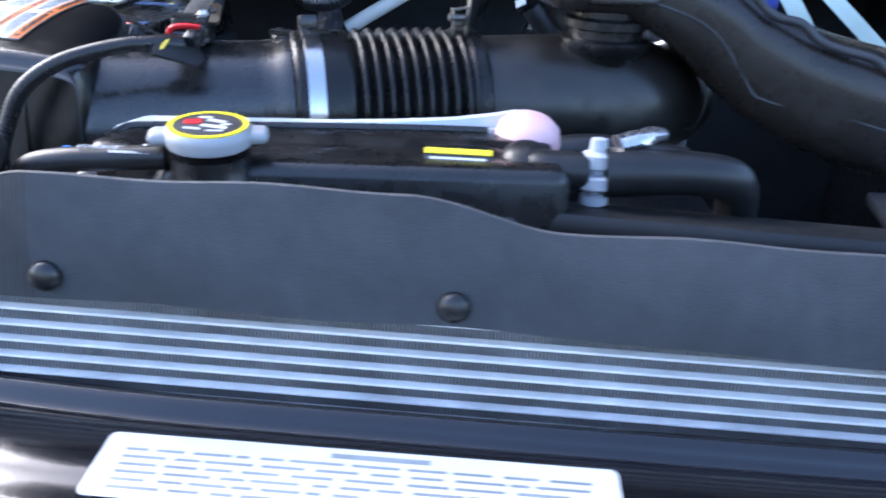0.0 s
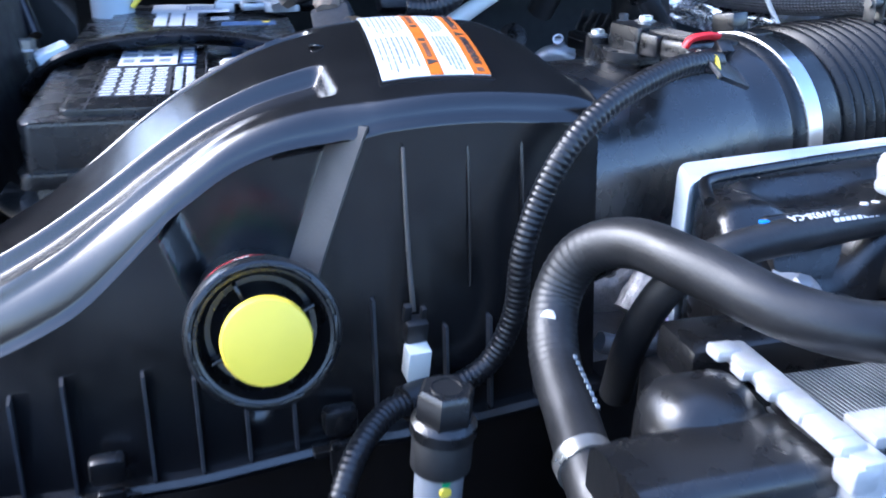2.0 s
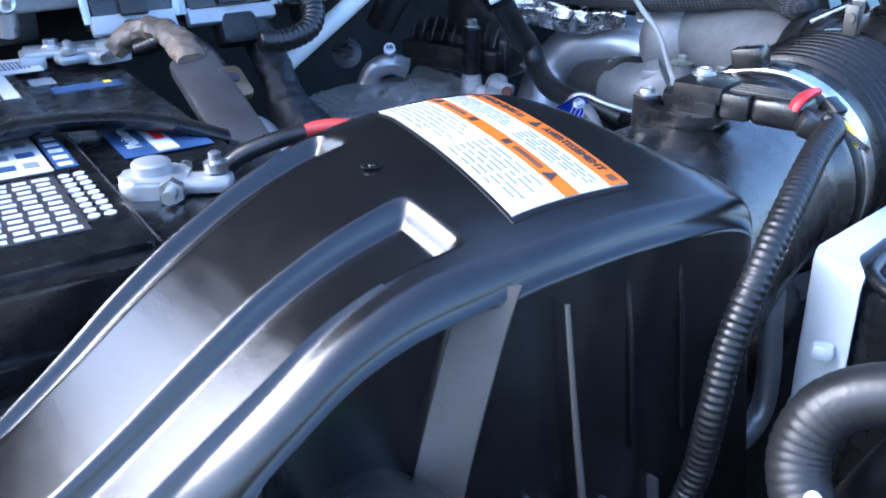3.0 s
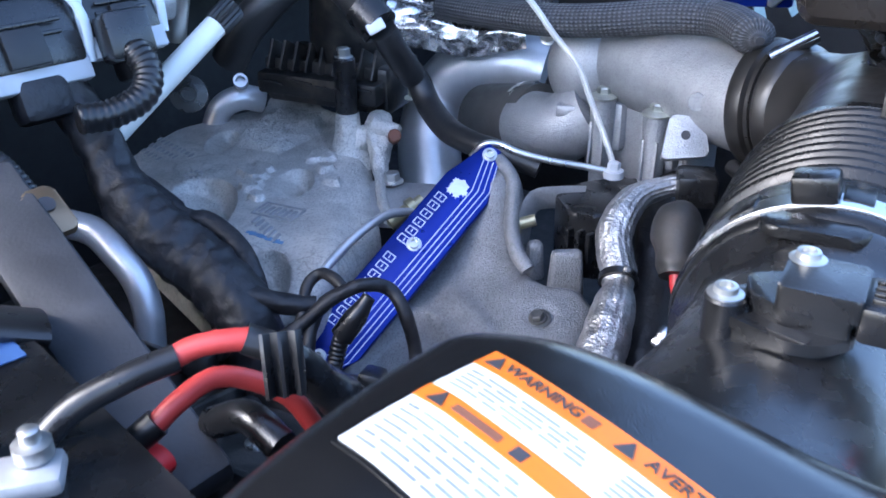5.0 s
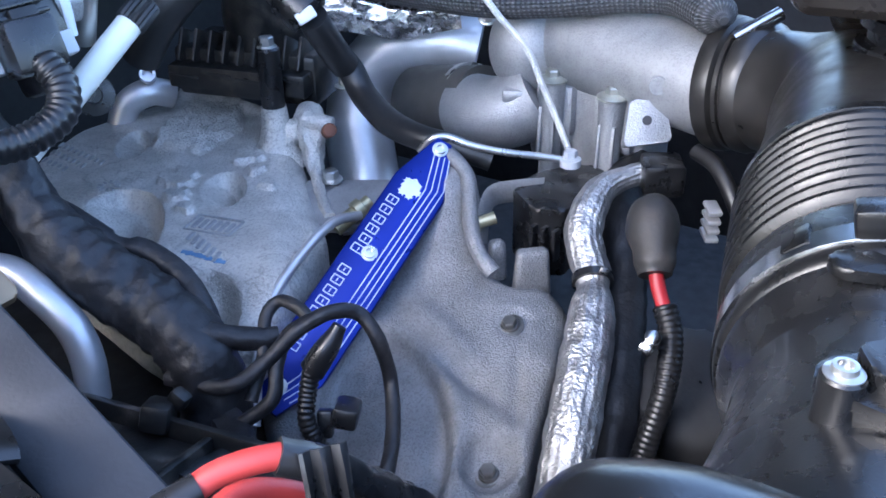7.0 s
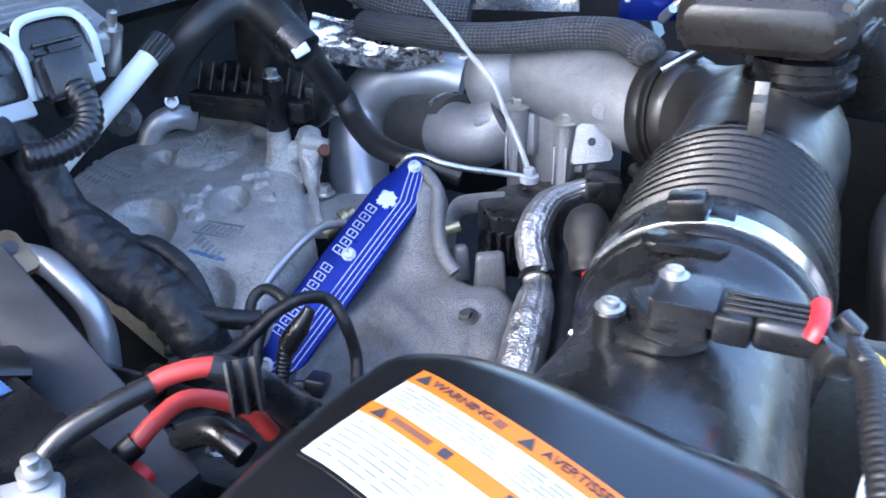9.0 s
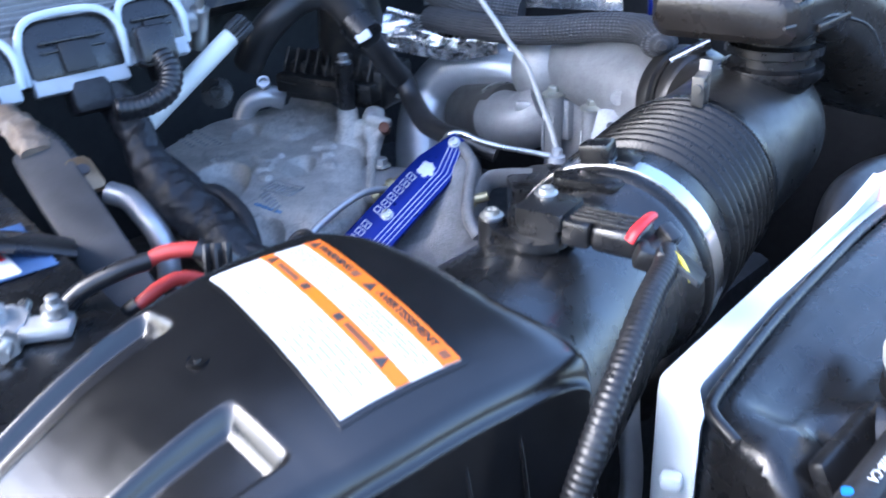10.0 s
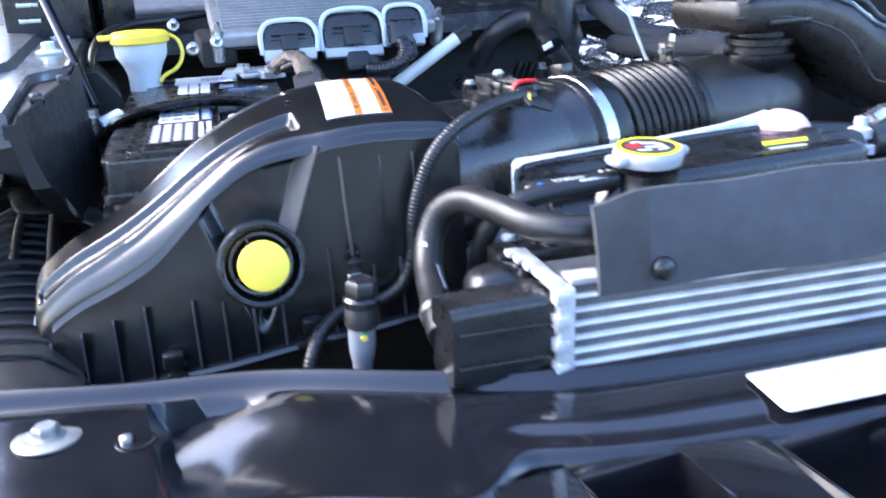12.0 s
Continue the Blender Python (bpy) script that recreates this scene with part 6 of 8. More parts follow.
# positive cable pair
pcab = group_of("positive_cables", (-0.3, 0.86, 1.32), "red battery cables wrapped in black tape", "battery cable")
bm = bmesh.new()
sweep(bm, [(-0.345, 0.893, 1.318), (-0.325, 0.887, 1.335), (-0.306, 0.877, 1.343), (-0.291, 0.871, 1.3455)], 0.0051, seg=20, wobble=0.06)
part("taped_run", bm, VINYL, pcab, "black taped cable")
bm = bmesh.new()
sweep(bm, [(-0.294, 0.8725, 1.3445), (-0.286, 0.869, 1.3475), (-0.277, 0.862, 1.3490), (-0.268, 0.855, 1.3480)], 0.0043, seg=20)
part("red_jacket", bm, REDCABLE, pcab, "bare red cable jacket")
bm = bmesh.new()
sweep(bm, [(-0.271, 0.857, 1.3490), (-0.264, 0.850, 1.344), (-0.256, 0.846, 1.335), (-0.243, 0.843, 1.315), (-0.224, 0.838, 1.290), (-0.20, 0.83, 1.255)], lambda s, n: 0.0054 + 0.0034 * smooth(0.1, 0.5, s / n), seg=26, wobble=0.2, step=0.002)
part("taped_run", bm, VINYL, pcab, "crumpled black tape")
bm = bmesh.new()
FM = at((-0.272, 0.846, 1.352), (-0.55, -0.7, 0.45), (0, 0, 1))
loft(bm, [[FM @ Vector((0.015 * a / 12 - 0.001, -0.0235 * b / 10 + 0.003, 0.0030 * math.sin(a * 1.35 + 0.5) * (0.25 + b / 10) - 0.0035 * (b / 10) ** 2 + lift)) for lift, span in ((0.0, range(11)), (-0.0009, range(10, -1, -1))) for b in span] for a in range(13)])
part("tape_flag", bm, VINYL, pcab)
bm = bmesh.new()
sweep(bm, [(-0.302, 0.879, 1.316), (-0.289, 0.876, 1.324), (-0.275, 0.875, 1.326), (-0.263, 0.870, 1.321), (-0.251, 0.861, 1.310), (-0.245, 0.855, 1.295)], 0.0042, seg=18)
part("red_jacket", bm, REDCABLE, pcab)
bm = bmesh.new()
sweep(bm, [(-0.325, 0.888, 1.300), (-0.313, 0.884, 1.309), (-0.299, 0.878, 1.3185)], 0.0056, seg=18)
part("heat_sleeve", bm, RUBBER, pcab)
bm = bmesh.new()
sweep(bm, [(-0.335, 0.875, 1.296), (-0.316, 0.880, 1.302), (-0.300, 0.884, 1.300)], 0.011, seg=18, flat=0.6)
part("red_boot", bm, RED, pcab, "bright red terminal boot")
bm = bmesh.new()
sweep(bm, [(-0.262, 0.90, 1.285), (-0.262, 0.875, 1.30), (-0.262, 0.855, 1.295)], 0.007, seg=14)
part("stub", bm, BLACK, pcab)

# washer bottle neck
wash = group_of("washer_filler", (-0.445, 1.24, 1.30), "milky washer filler neck with a yellow cap and tether", "washer filler")
part("neck", lathe(bmesh.new(), [(0.020, 1.28), (0.021, 1.345), (0.026, 1.358), (0.033, 1.370), (0.034, 1.388)], pose(-0.440, 1.235, 0), 36), WHITEPLASTIC, wash, "milky white neck")
bm = bmesh.new()
lathe(bm, [(0.036, 1.386), (0.038, 1.388), (0.038, 1.396), (0.034, 1.400), (0.012, 1.402), (0.0001, 1.402)], pose(-0.440, 1.235, 0), 40)
box(bm, (0.02, 0.02, 0.006), pose(-0.482, 1.232, 1.395), 0.002)
part("cap", bm, YELLOW, wash, "bright yellow cap")
bm = bmesh.new()
sweep(bm, [(-0.402, 1.232, 1.394), (-0.392, 1.228, 1.386), (-0.389, 1.224, 1.368), (-0.398, 1.222, 1.352), (-0.415, 1.22, 1.343), (-0.422, 1.22, 1.335)], 0.0026, seg=10)
part("tether", bm, YELLOW, wash, "yellow cap tether")
hosew_bm = bmesh.new()
sweep(hosew_bm, [(-0.51, 1.20, 1.345), (-0.492, 1.27, 1.388), (-0.45, 1.34, 1.40), (-0.38, 1.38, 1.402), (-0.30, 1.40, 1.41), (-0.2, 1.44, 1.44)], 0.0055, seg=14)
solid("washer_hose", hosew_bm, RUBBER, "thin black washer hose along the cowl", "hose")
bulk_bm = bmesh.new()
loft(bulk_bm, [[(-0.56, y, 1.36), (-0.50, y - 0.01, 1.362), (-0.475, y - 0.02, 1.33), (-0.47, y - 0.02, 1.22), (-0.56, y, 1.22)] for y in (1.17, 1.24, 1.32)])
solid("side_moulding", bulk_bm, MATTE, "matte black moulded panel beside the washer filler", "panel")

# engine control module with three connectors
pcm = group_of("control_module", (-0.17, 1.30, 1.36), "cast aluminium control module with three connectors", "control module")
PMX = Matrix.Translation((-0.175, 1.30, 1.400)) @ Matrix.Rotation(radians(-4), 4, "Z") @ Matrix.Rotation(radians(22), 4, "X")
part("housing", box(bmesh.new(), (0.33, 0.13, 0.022), PMX, 0.006, 3), CASTSMOOTH, pcm)
for k in range(11):
    part("cooling_fin", box(bmesh.new(), (0.30, 0.0022, 0.005), PMX @ pose(0, -0.045 + 0.0095 * k, 0.0128), 0.0008), CASTSMOOTH, pcm)
for x in (-0.158, 0.158):
    bm = bmesh.new()
    lathe(bm, [(0.009, -0.03), (0.009, 0.012), (0.004, 0.013), (0.004, 0.026), (0.0001, 0.028)], PMX @ pose(x, -0.058, 0), 20)
    part("mount_stud", bm, STEEL, pcm)


def connector(x, w, h, z, lever):
    m = Matrix.Translation((x, 1.245, z)) @ Matrix.Rotation(radians(-5), 4, "Z")
    c = group_of("module_connector", m.translation, "grey and black multi-pin connector under a pale locking lever", "connector", group="module connectors")
    part("shell", box(bmesh.new(), (w, 0.040, h), m @ pose(0, 0, 0, -25, 0, 0), 0.004), BLACK, c)
    part("grey_skirt", box(bmesh.new(), (w * 1.02, 0.012, 0.016), m @ pose(0, -0.024, -h * 0.42, -25, 0, 0), 0.002), CONNGREY, c, "grey plastic skirt")
    bm = bmesh.new()
    sweep(bm, [tuple(m @ Vector(q)) for q in ((-w * 0.54, -0.024, -h * 0.35), (-w * 0.55, -0.02, h * 0.25), (-w * 0.40, -0.012, h * 0.62), (0, -0.01, h * 0.70), (w * 0.40, -0.012, h * 0.62), (w * 0.55, -0.02, h * 0.25), (w * 0.54, -0.024, -h * 0.35))],
          0.0034, seg=10, step=0.003, flat=0.6)
    part("lever", bm, lever, c, "pale locking lever")
    for k in range(4):
        part("rib", box(bmesh.new(), (w * 0.7, 0.003, 0.003), m @ pose(0, -0.021, h * 0.28 - h * 0.16 * k, -25, 0, 0), 0.001), BLACK, c)
    bm = bmesh.new()
    box(bm, (w * 0.34, 0.006, h * 0.5), m @ pose(0, -0.026, 0.0, -25, 0, 0), 0.0015)
    part("latch", bm, MATTE, c)
    bm = bmesh.new()
    box(bm, (w * 0.45, 0.03, 0.03), m @ pose(w * 0.05, -0.022, -h * 0.72, -20, 0, 0), 0.006)
    part("cable_exit", bm, TAPE, c)
    return c


connector(-0.243, 0.070, 0.042, 1.372, WHITEPLASTIC)
connector(-0.152, 0.082, 0.052, 1.374, WHITEPLASTIC)
connector(-0.075, 0.056, 0.044, 1.380, WHITEPLASTIC)
brk_bm = bmesh.new()
box(brk_bm, (0.05, 0.07, 0.04), pose(-0.335, 1.30, 1.365, 10, 0, 0), 0.006)
solid("mount_bracket", brk_bm, BAYDARK, "black mounting bracket beside the control module", "bracket")
for x, y, z in ((-0.372, 1.26, 1.368), (-0.340, 1.25, 1.376), (-0.385, 1.36, 1.392)):
    bm = bmesh.new()
    lathe(bm, [(0.0085, 0), (0.0085, 0.007), (0.006, 0.008), (0.004, 0.010), (0.004, 0.020), (0.0001, 0.021)], at((x, y, z), (0, -0.9, 0.5)), 18)
    solid("firewall_stud", bm, STEEL, "steel stud nut on the black firewall", "stud", group="firewall studs")


# ---- engine ----
def eng_block():
    bm = bmesh.new()
    box(bm, (0.55, 0.62, 0.28), pose(0.12, 1.12, 0.96), 0.02)
    return solid("engine_block", bm, BAYDARK, "dark engine block deep under the intake castings", "engine block")


eng_block()

# large left-hand intake casting
LEFT = round_plan([(-0.005, 1.40), (0.085, 1.432), (0.212, 1.402), (0.203, 1.296), (0.178, 1.235), (0.128, 1.180), (0.098, 1.150), (0.060, 1.108), (-0.05, 1.07), (-0.085, 1.08), (-0.075, 1.18), (-0.045, 1.31)], 0.012, 3)


def hollow(x, y, cx, cy, ux, uy, a, b, depth):
    """An oval hollow, shallow along one long side and steep along the other."""
    u, v = ((x - cx) * ux + (y - cy) * uy) / a, ((x - cx) * uy - (y - cy) * ux) / b
    rr = u * u + v * v
    pit = ((v - 0.52) / 0.34) ** 2 + (u / 0.62) ** 2
    return -depth * smooth(1.0, 0.70, rr) * (0.08 + 0.55 * smooth(-1.0, 0.6, v)) - 1.5 * depth * math.exp(-(pit ** 2)) * smooth(1.0, 0.9, rr) if rr < 1 else 0.0


def blot(x, y, cx, cy, r, seed):
    d = math.hypot(x - cx, y - cy) / r
    return smooth(0.12, -0.12, d - 1 + 0.75 * noise.noise(Vector((x * 95, y * 95, seed)))) if d < 1.9 else 0.0


FLOW = [(0.087, 1.330), (0.112, 1.352), (0.144, 1.364), (0.186, 1.374), (0.200, 1.320), (0.160, 1.283), (0.099, 1.279)]


def left_top(x, y):
    z = 1.206 + 0.03 * (x - 0.05) - 0.55 * max(0.0, -0.01 - x) ** 1.3
    # the flank falls away along a soft ridge towards the brace
    z -= 0.30 * max(0.0, 0.62 * (x - 0.100) - 0.78 * (y - 1.205)) * smooth(0.0, 0.03, 0.62 * (x - 0.100) - 0.78 * (y - 1.205))
    z += hollow(x, y, 0.087, 1.353, 0.80, 0.60, 0.031, 0.015, 0.030) + hollow(x, y, 0.060, 1.216, 0.76, 0.65, 0.032, 0.0185, 0.034)
    z += hollow(x, y, -0.024, 1.250, 0.70, 0.71, 0.062, 0.036, 0.034) + hollow(x, y, -0.064, 1.122, 0.62, 0.78, 0.040, 0.026, 0.028)
    z += 0.011 * smooth(0.187, 0.197, x) * smooth(1.25, 1.29, y)
    # raised cast flow marks: ragged terraces, and loose blots below them
    if inside(x, y, FLOW):
        q = Vector((x * 70, y * 70, 1.3))
        w = (0.53 * x + 0.85 * y + 0.0045 * noise.noise(q) + 0.002 * noise.noise(q * 2.7)) / 0.0170
        f = w - math.floor(w)
        z += min(1.0, edge_gap(x, y, FLOW) / 0.006) * (0.0070 * (f - smooth(0.84, 0.98, f)) + 0.0020)
    for cx, cy, r, s in ((0.054, 1.262, 0.016, 2), (0.034, 1.240, 0.011, 4), (0.117, 1.238, 0.014, 5), (0.098, 1.214, 0.008, 8), (0.020, 1.218, 0.008, 11), (0.083, 1.187, 0.007, 14)):
        z += 0.0050 * blot(x, y, cx, cy, r, s)
    return z + 0.0004 * noise.noise(Vector((x * 60, y * 60, 5)))


def on_left(x, y, turn):
    e = 0.004
    n = Vector((left_top(x - e, y) - left_top(x + e, y), left_top(x, y - e) - left_top(x, y + e), 2 * e)).normalized()
    return at((x, y, left_top(x, y)), tuple(n), (-math.sin(radians(turn)), math.cos(radians(turn)), 0))


intake = group_of("intake_manifold", (0.06, 1.24, 1.12), "rough cast aluminium upper intake with oval hollows", "intake manifold")
part("casting", casting(bmesh.new(), LEFT, left_top, 1.12, 0.0020, 0.014), CAST, intake, angle=45)
bm = bmesh.new()
hexbolt(bm, Matrix.Translation((0.131, 1.159, 1.198)), 0.0068, 0.009, 1.5)
part("bolt", bm, STEEL, intake)
bm = bmesh.new()
lathe(bm, [(0.034, 1.196), (0.022, 1.204), (0.016, 1.214), (0.0128, 1.228), (0.0112, 1.246)], pose(0.1495, 1.2325, 0), 30)
sweep(bm, [(0.150, 1.231, 1.214), (0.158, 1.220, 1.220), (0.168, 1.210, 1.224)], 0.0125, seg=22, step=0.002, wobble=0.2)
part("stud_boss", bm, CAST, intake)
bm = bmesh.new()
sweep(bm, [(0.176, 1.222, 1.205), (0.172, 1.214, 1.228), (0.164, 1.203, 1.232), (0.152, 1.194, 1.216), (0.138, 1.181, 1.200), (0.120, 1.164, 1.196), (0.102, 1.146, 1.194), (0.088, 1.128, 1.190)],
      lambda s, n: 0.0125 - 0.008 * smooth(0.25, 0.7, s / n), seg=26, step=0.002, wobble=0.3)
lathe(bm, [(0.0125, -0.02), (0.0115, 0.0), (0.010, 0.004), (0.006, 0.0065), (0.0001, 0.007)], at((0.168, 1.209, 1.238), (-0.3, -0.3, 1)), 22)
lathe(bm, [(0.0085, -0.015), (0.0085, 0.010), (0.0065, 0.012), (0.004, 0.012), (0.004, 0.008), (0.0001, 0.008)], at((0.160, 1.190, 1.234), (0.35, -0.80, -0.25)), 20)
part("lug", bm, CAST, intake, "lumpy cast lug")
bm = bmesh.new()
box(bm, (0.07, 0.09, 0.01), pose(0.118, 1.125, 1.188, 0, -6, 30), 0.003)
part("mount_foot", bm, CASTSMOOTH, intake)
# cast emblem: framed panel, its marks left as plain bars, with a blue marker stain
em = on_left(0.009, 1.180, -79)
for x, y, w, h in ((0, 0.013, 0.040, 0.0016), (0, -0.009, 0.040, 0.0016), (-0.020, 0.002, 0.0016, 0.0236), (0.020, 0.002, 0.0016, 0.0236)):
    part("emblem_frame", box(bmesh.new(), (w, h, 0.0030), em @ pose(x, y, 0.0), 0.0006), CASTSMOOTH, intake)
for k in range(6):
    part("emblem_bar", box(bmesh.new(), (0.0036, 0.0130 if k % 2 else 0.0150, 0.0026), em @ pose(-0.0148 + 0.0059 * k, 0.002, 0.0), 0.0008), CASTSMOOTH, intake)
for k in range(6):
    m = on_left(-0.0095 - 0.0022 * k, 1.185 - 0.0074 * k, -79)
    part("cast_mark", box(bmesh.new(), (0.0034, 0.0110, 0.0026), m, 0.0008), CASTSMOOTH, intake)
for k in range(9):
    m = on_left(-0.0255 + 0.0003 * k, 1.176 - 0.0045 * k, -79 + 8 * math.sin(k * 2.0))
    part("marker_stain", box(bmesh.new(), (0.0052, 0.0034 + 0.0012 * (k % 2), 0.0008), m, 0.0002), CHALK, intake)
for r in range(3):
    for k in range(9 - 2 * r):
        m = on_left(0.054 - 0.014 * r - 0.0010 * k, 1.412 - 0.0080 * k - 0.006 * r, -70)
        part("cast_mark", box(bmesh.new(), (0.0030, 0.0080 - 0.002 * (k % 2), 0.0022), m, 0.0007), CASTSMOOTH, intake)
for k in range(10):
    a = radians(36 * k)
    m = on_left(0.018 + 0.0075 * math.cos(a), 1.307 + 0.0075 * math.sin(a), math.degrees(a))
    part("cast_petal", box(bmesh.new(), (0.0050, 0.0020, 0.0022), m, 0.0006), CASTSMOOTH, intake)

# right-hand casting below the blue bar
RIGHT = round_plan([(0.128, 1.062), (0.150, 1.030), (0.128, 1.002), (0.102, 0.990), (0.094, 0.962), (0.108, 0.938), (0.096, 0.914), (0.046, 0.899), (0.0, 0.891), (-0.05, 0.880), (-0.12, 0.90), (-0.115, 1.02), (-0.06, 1.085), (0.05, 1.085)], 0.010, 3)


def right_top(x, y):
    z = 1.158 + 0.34 * (x - 0.02) - 0.02 * (y - 0.95)
    z = min(z, 1.172 + 0.12 * (x - 0.06)) if y < 0.99 else z
    z += 0.045 * smooth(0.060, 0.125, x) * smooth(0.990, 1.035, y)
    z += bump_at(x, y, 0.058, 0.944, 0.013, 0.013, -0.003, 0, 4) + bump_at(x, y, -0.0435, 0.907, 0.019, 0.019, -0.012, 0, 3)
    # dished panel with a sharp lip, and the folds running down beside it
    u, v = 0.707 * (x + 0.045 + y - 0.985), 0.707 * (y - 0.985 - x - 0.045)
    d = math.hypot(u / 0.080, v / 0.044)
    z += 0.004 * smooth(0.90, 1.0, d) * smooth(1.35, 1.05, d) - 0.009 * smooth(1.0, 0.84, d) + 0.004 * smooth(0.7, 0.0, d)
    z += bump_at(x, y, 0.010, 0.962, 0.046, 0.0085, -0.009, 1.27, 1.3) + bump_at(x, y, 0.030, 0.990, 0.036, 0.011, 0.006, 1.15, 1.3)
    z += bump_at(x, y, 0.007, 0.914, 0.034, 0.005, -0.004, 0.43, 1.4) - 0.012 * smooth(0.955, 0.905, y) * smooth(0.03, 0.07, x)
    return z + 0.0006 * noise.noise(Vector((x * 60, y * 60, 9)))


cover = group_of("throttle_casting", (0.03, 0.97, 1.08), "stained cast aluminium housing with recessed bolts", "engine casting")
part("casting", casting(bmesh.new(), RIGHT, right_top, 1.06, 0.0032, 0.012), CASTSAND, cover, angle=60)
for x, y in ((0.056, 0.945), (-0.0435, 0.907)):
    m = at((x, y, right_top(x, y) - 0.001), (-0.28, 0.0, 1.0), (0, 1, 0))
    bm = bmesh.new()
    lathe(bm, [(0.0105, 0), (0.0105, 0.001), (0.0085, 0.0012), (0.0080, 0.0005)], m, 28)
    hexbolt(bm, m, 0.0056, 0.006, 1.25)
    part("bolt", bm, BOLTDARK, cover, "dull flanged bolt")
for x, y, z, w, h, r in ((0.108, 0.984, 1.182, 0.015, 0.034, -35), (0.108, 0.954, 1.180, 0.030, 0.040, -50)):
    part("fin", box(bmesh.new(), (w, 0.014, h), pose(x, y, z, 0, 0, r), 0.004, 3, 0.8), CASTSAND, cover)
bm = bmesh.new()
sweep(bm, [(0.150, 1.064, 1.244), (0.138, 1.040, 1.243), (0.130, 1.022, 1.233), (0.112, 1.010, 1.219), (0.098, 1.000, 1.207), (0.087, 0.987, 1.196), (0.084, 0.974, 1.186)], 0.0062, seg=18, step=0.003)
part("flange_rim", bm, CASTSAND, cover)

# blue anodised brace
brace = group_of("blue_brace", (0.035, 1.055, 1.19), "blue anodised aluminium brace with etched lines and bolts", "brace")
b0, b1 = Vector((-0.060, 1.064, 1.1435)), Vector((0.1335, 1.049, 1.2495))
bx = (b1 - b0).normalized()
bn = Vector((-0.52, -0.42, 0.74))
bn = (bn - bx * bn.dot(bx)).normalized()
by = bn.cross(bx)
BL = (b1 - b0).length
BB = Matrix((bx, by, bn)).transposed().to_4x4()
BB.translation = b0 - bn * 0.006
outl = [(-0.018, -0.010), (0.016, -0.0255), (BL - 0.038, -0.0255), (BL - 0.002, -0.011), (BL + 0.009, -0.006), (BL + 0.009, 0.007), (BL + 0.002, 0.009), (BL - 0.035, 0.0190), (0.010, 0.0190), (-0.018, 0.008)]
bar = part("bar", prism(bmesh.new(), outl, BB, 0.006, 0.0012), BLUE, brace)
for k, v in enumerate((-0.0080, -0.0123, -0.0166, -0.0209)):
    pts = [(-0.006, v + 0.008), (0.014 - k * 0.0015, v), (BL - 0.036 + k * 0.002, v), (BL - 0.004, v + 0.010)]
    bm = bmesh.new()
    for (x0, y0), (x1, y1) in zip(pts, pts[1:]):
        d = Vector((x1 - x0, y1 - y0))
        box(bm, (d.length, 0.0007, 0.0006), BB @ pose((x0 + x1) / 2, (y0 + y1) / 2, 0.0061, 0, 0, math.degrees(math.atan2(d.y, d.x))), 0)
    part("etched_line", bm, ETCH, bar)
for k in range(15):
    if k == 8:
        continue
    hgt = 0.0102 if k in (0, 9) else 0.0082
    x, yc, w = 0.030 + 0.0096 * k, 0.0088, 0.0060
    bm = bmesh.new()
    for ox, oy, bw, bh in ((0, hgt / 2, w, 0.0008), (0, -hgt / 2, w, 0.0008), (-w / 2, 0, 0.0008, hgt), (w / 2, 0, 0.0008, hgt), (0, 0, w * 0.5, 0.0008)):
        box(bm, (bw, bh, 0.0006), BB @ pose(x + ox, yc + oy, 0.0061), 0)
    part("etched_mark", bm, ETCH, bar)
bm = bmesh.new()
for dx, dy, r in ((0, 0, 0.0075), (-0.006, 0.004, 0.0035), (-0.007, -0.002, 0.003), (0.003, 0.005, 0.003), (-0.002, -0.006, 0.003)):
    lathe(bm, [(r, 0), (r, 0.0004), (r * 0.55, 0.0005), (r * 0.5, 0.0002)], BB @ pose(0.181 + dx, 0.002 + dy, 0.006), 14, lobes=7, depth=0.0008)
part("etched_emblem", bm, ETCH, bar)
for x in (0.0, 0.5 * BL + 0.007, BL):
    bm = bmesh.new()
    mb = BB @ pose(x, 0, 0.006)
    lathe(bm, [(0.0062, 0), (0.0062, 0.0010), (0.0046, 0.0012), (0.0046, 0.0042), (0.0027, 0.0044), (0.0025, 0.002), (0.0001, 0.002)], mb, 24)
    part("socket_screw", bm, STEEL, brace, "bright socket-head screw")

# black plastic valve block with a tall stud behind the casting
blk = group_of("plastic_manifold", (0.17, 1.27, 1.24), "dusty black ribbed plastic manifold block with a bolt", "manifold block")
KM = Matrix.Translation((0.182, 1.285, 1.270)) @ Matrix.Rotation(radians(-76), 4, "Z")
part("body", box(bmesh.new(), (0.145, 0.07, 0.048), KM @ pose(0, 0.02, -0.011), 0.006), VALVE, blk)
part("shelf", box(bmesh.new(), (0.138, 0.03, 0.022), KM @ pose(0.0, -0.018, -0.010), 0.003), VALVE, blk)
for k in range(9):
    part("rib", box(bmesh.new(), (0.0035, 0.030, 0.030), KM @ pose(-0.060 + 0.0150 * k, -0.006, 0.010, -28, 0, 0), 0.001), VALVE, blk)
bm = bmesh.new()
lathe(bm, [(0.040, -0.03), (0.042, 0.02), (0.034, 0.07), (0.026, 0.12), (0.024, 0.16)], KM @ pose(0.01, 0.028, 0.02, 8, 0, 0), 32)
part("dome", bm, VALVE, blk)
for k in range(4):
    part("slot_edge", box(bmesh.new(), (0.030, 0.003, 0.0025), KM @ pose(-0.052 + 0.034 * k, -0.0335, -0.008 + 0.004 * (k % 2), 0, 4, 0), 0.0008), DUSTY, blk)
bm = bmesh.new()
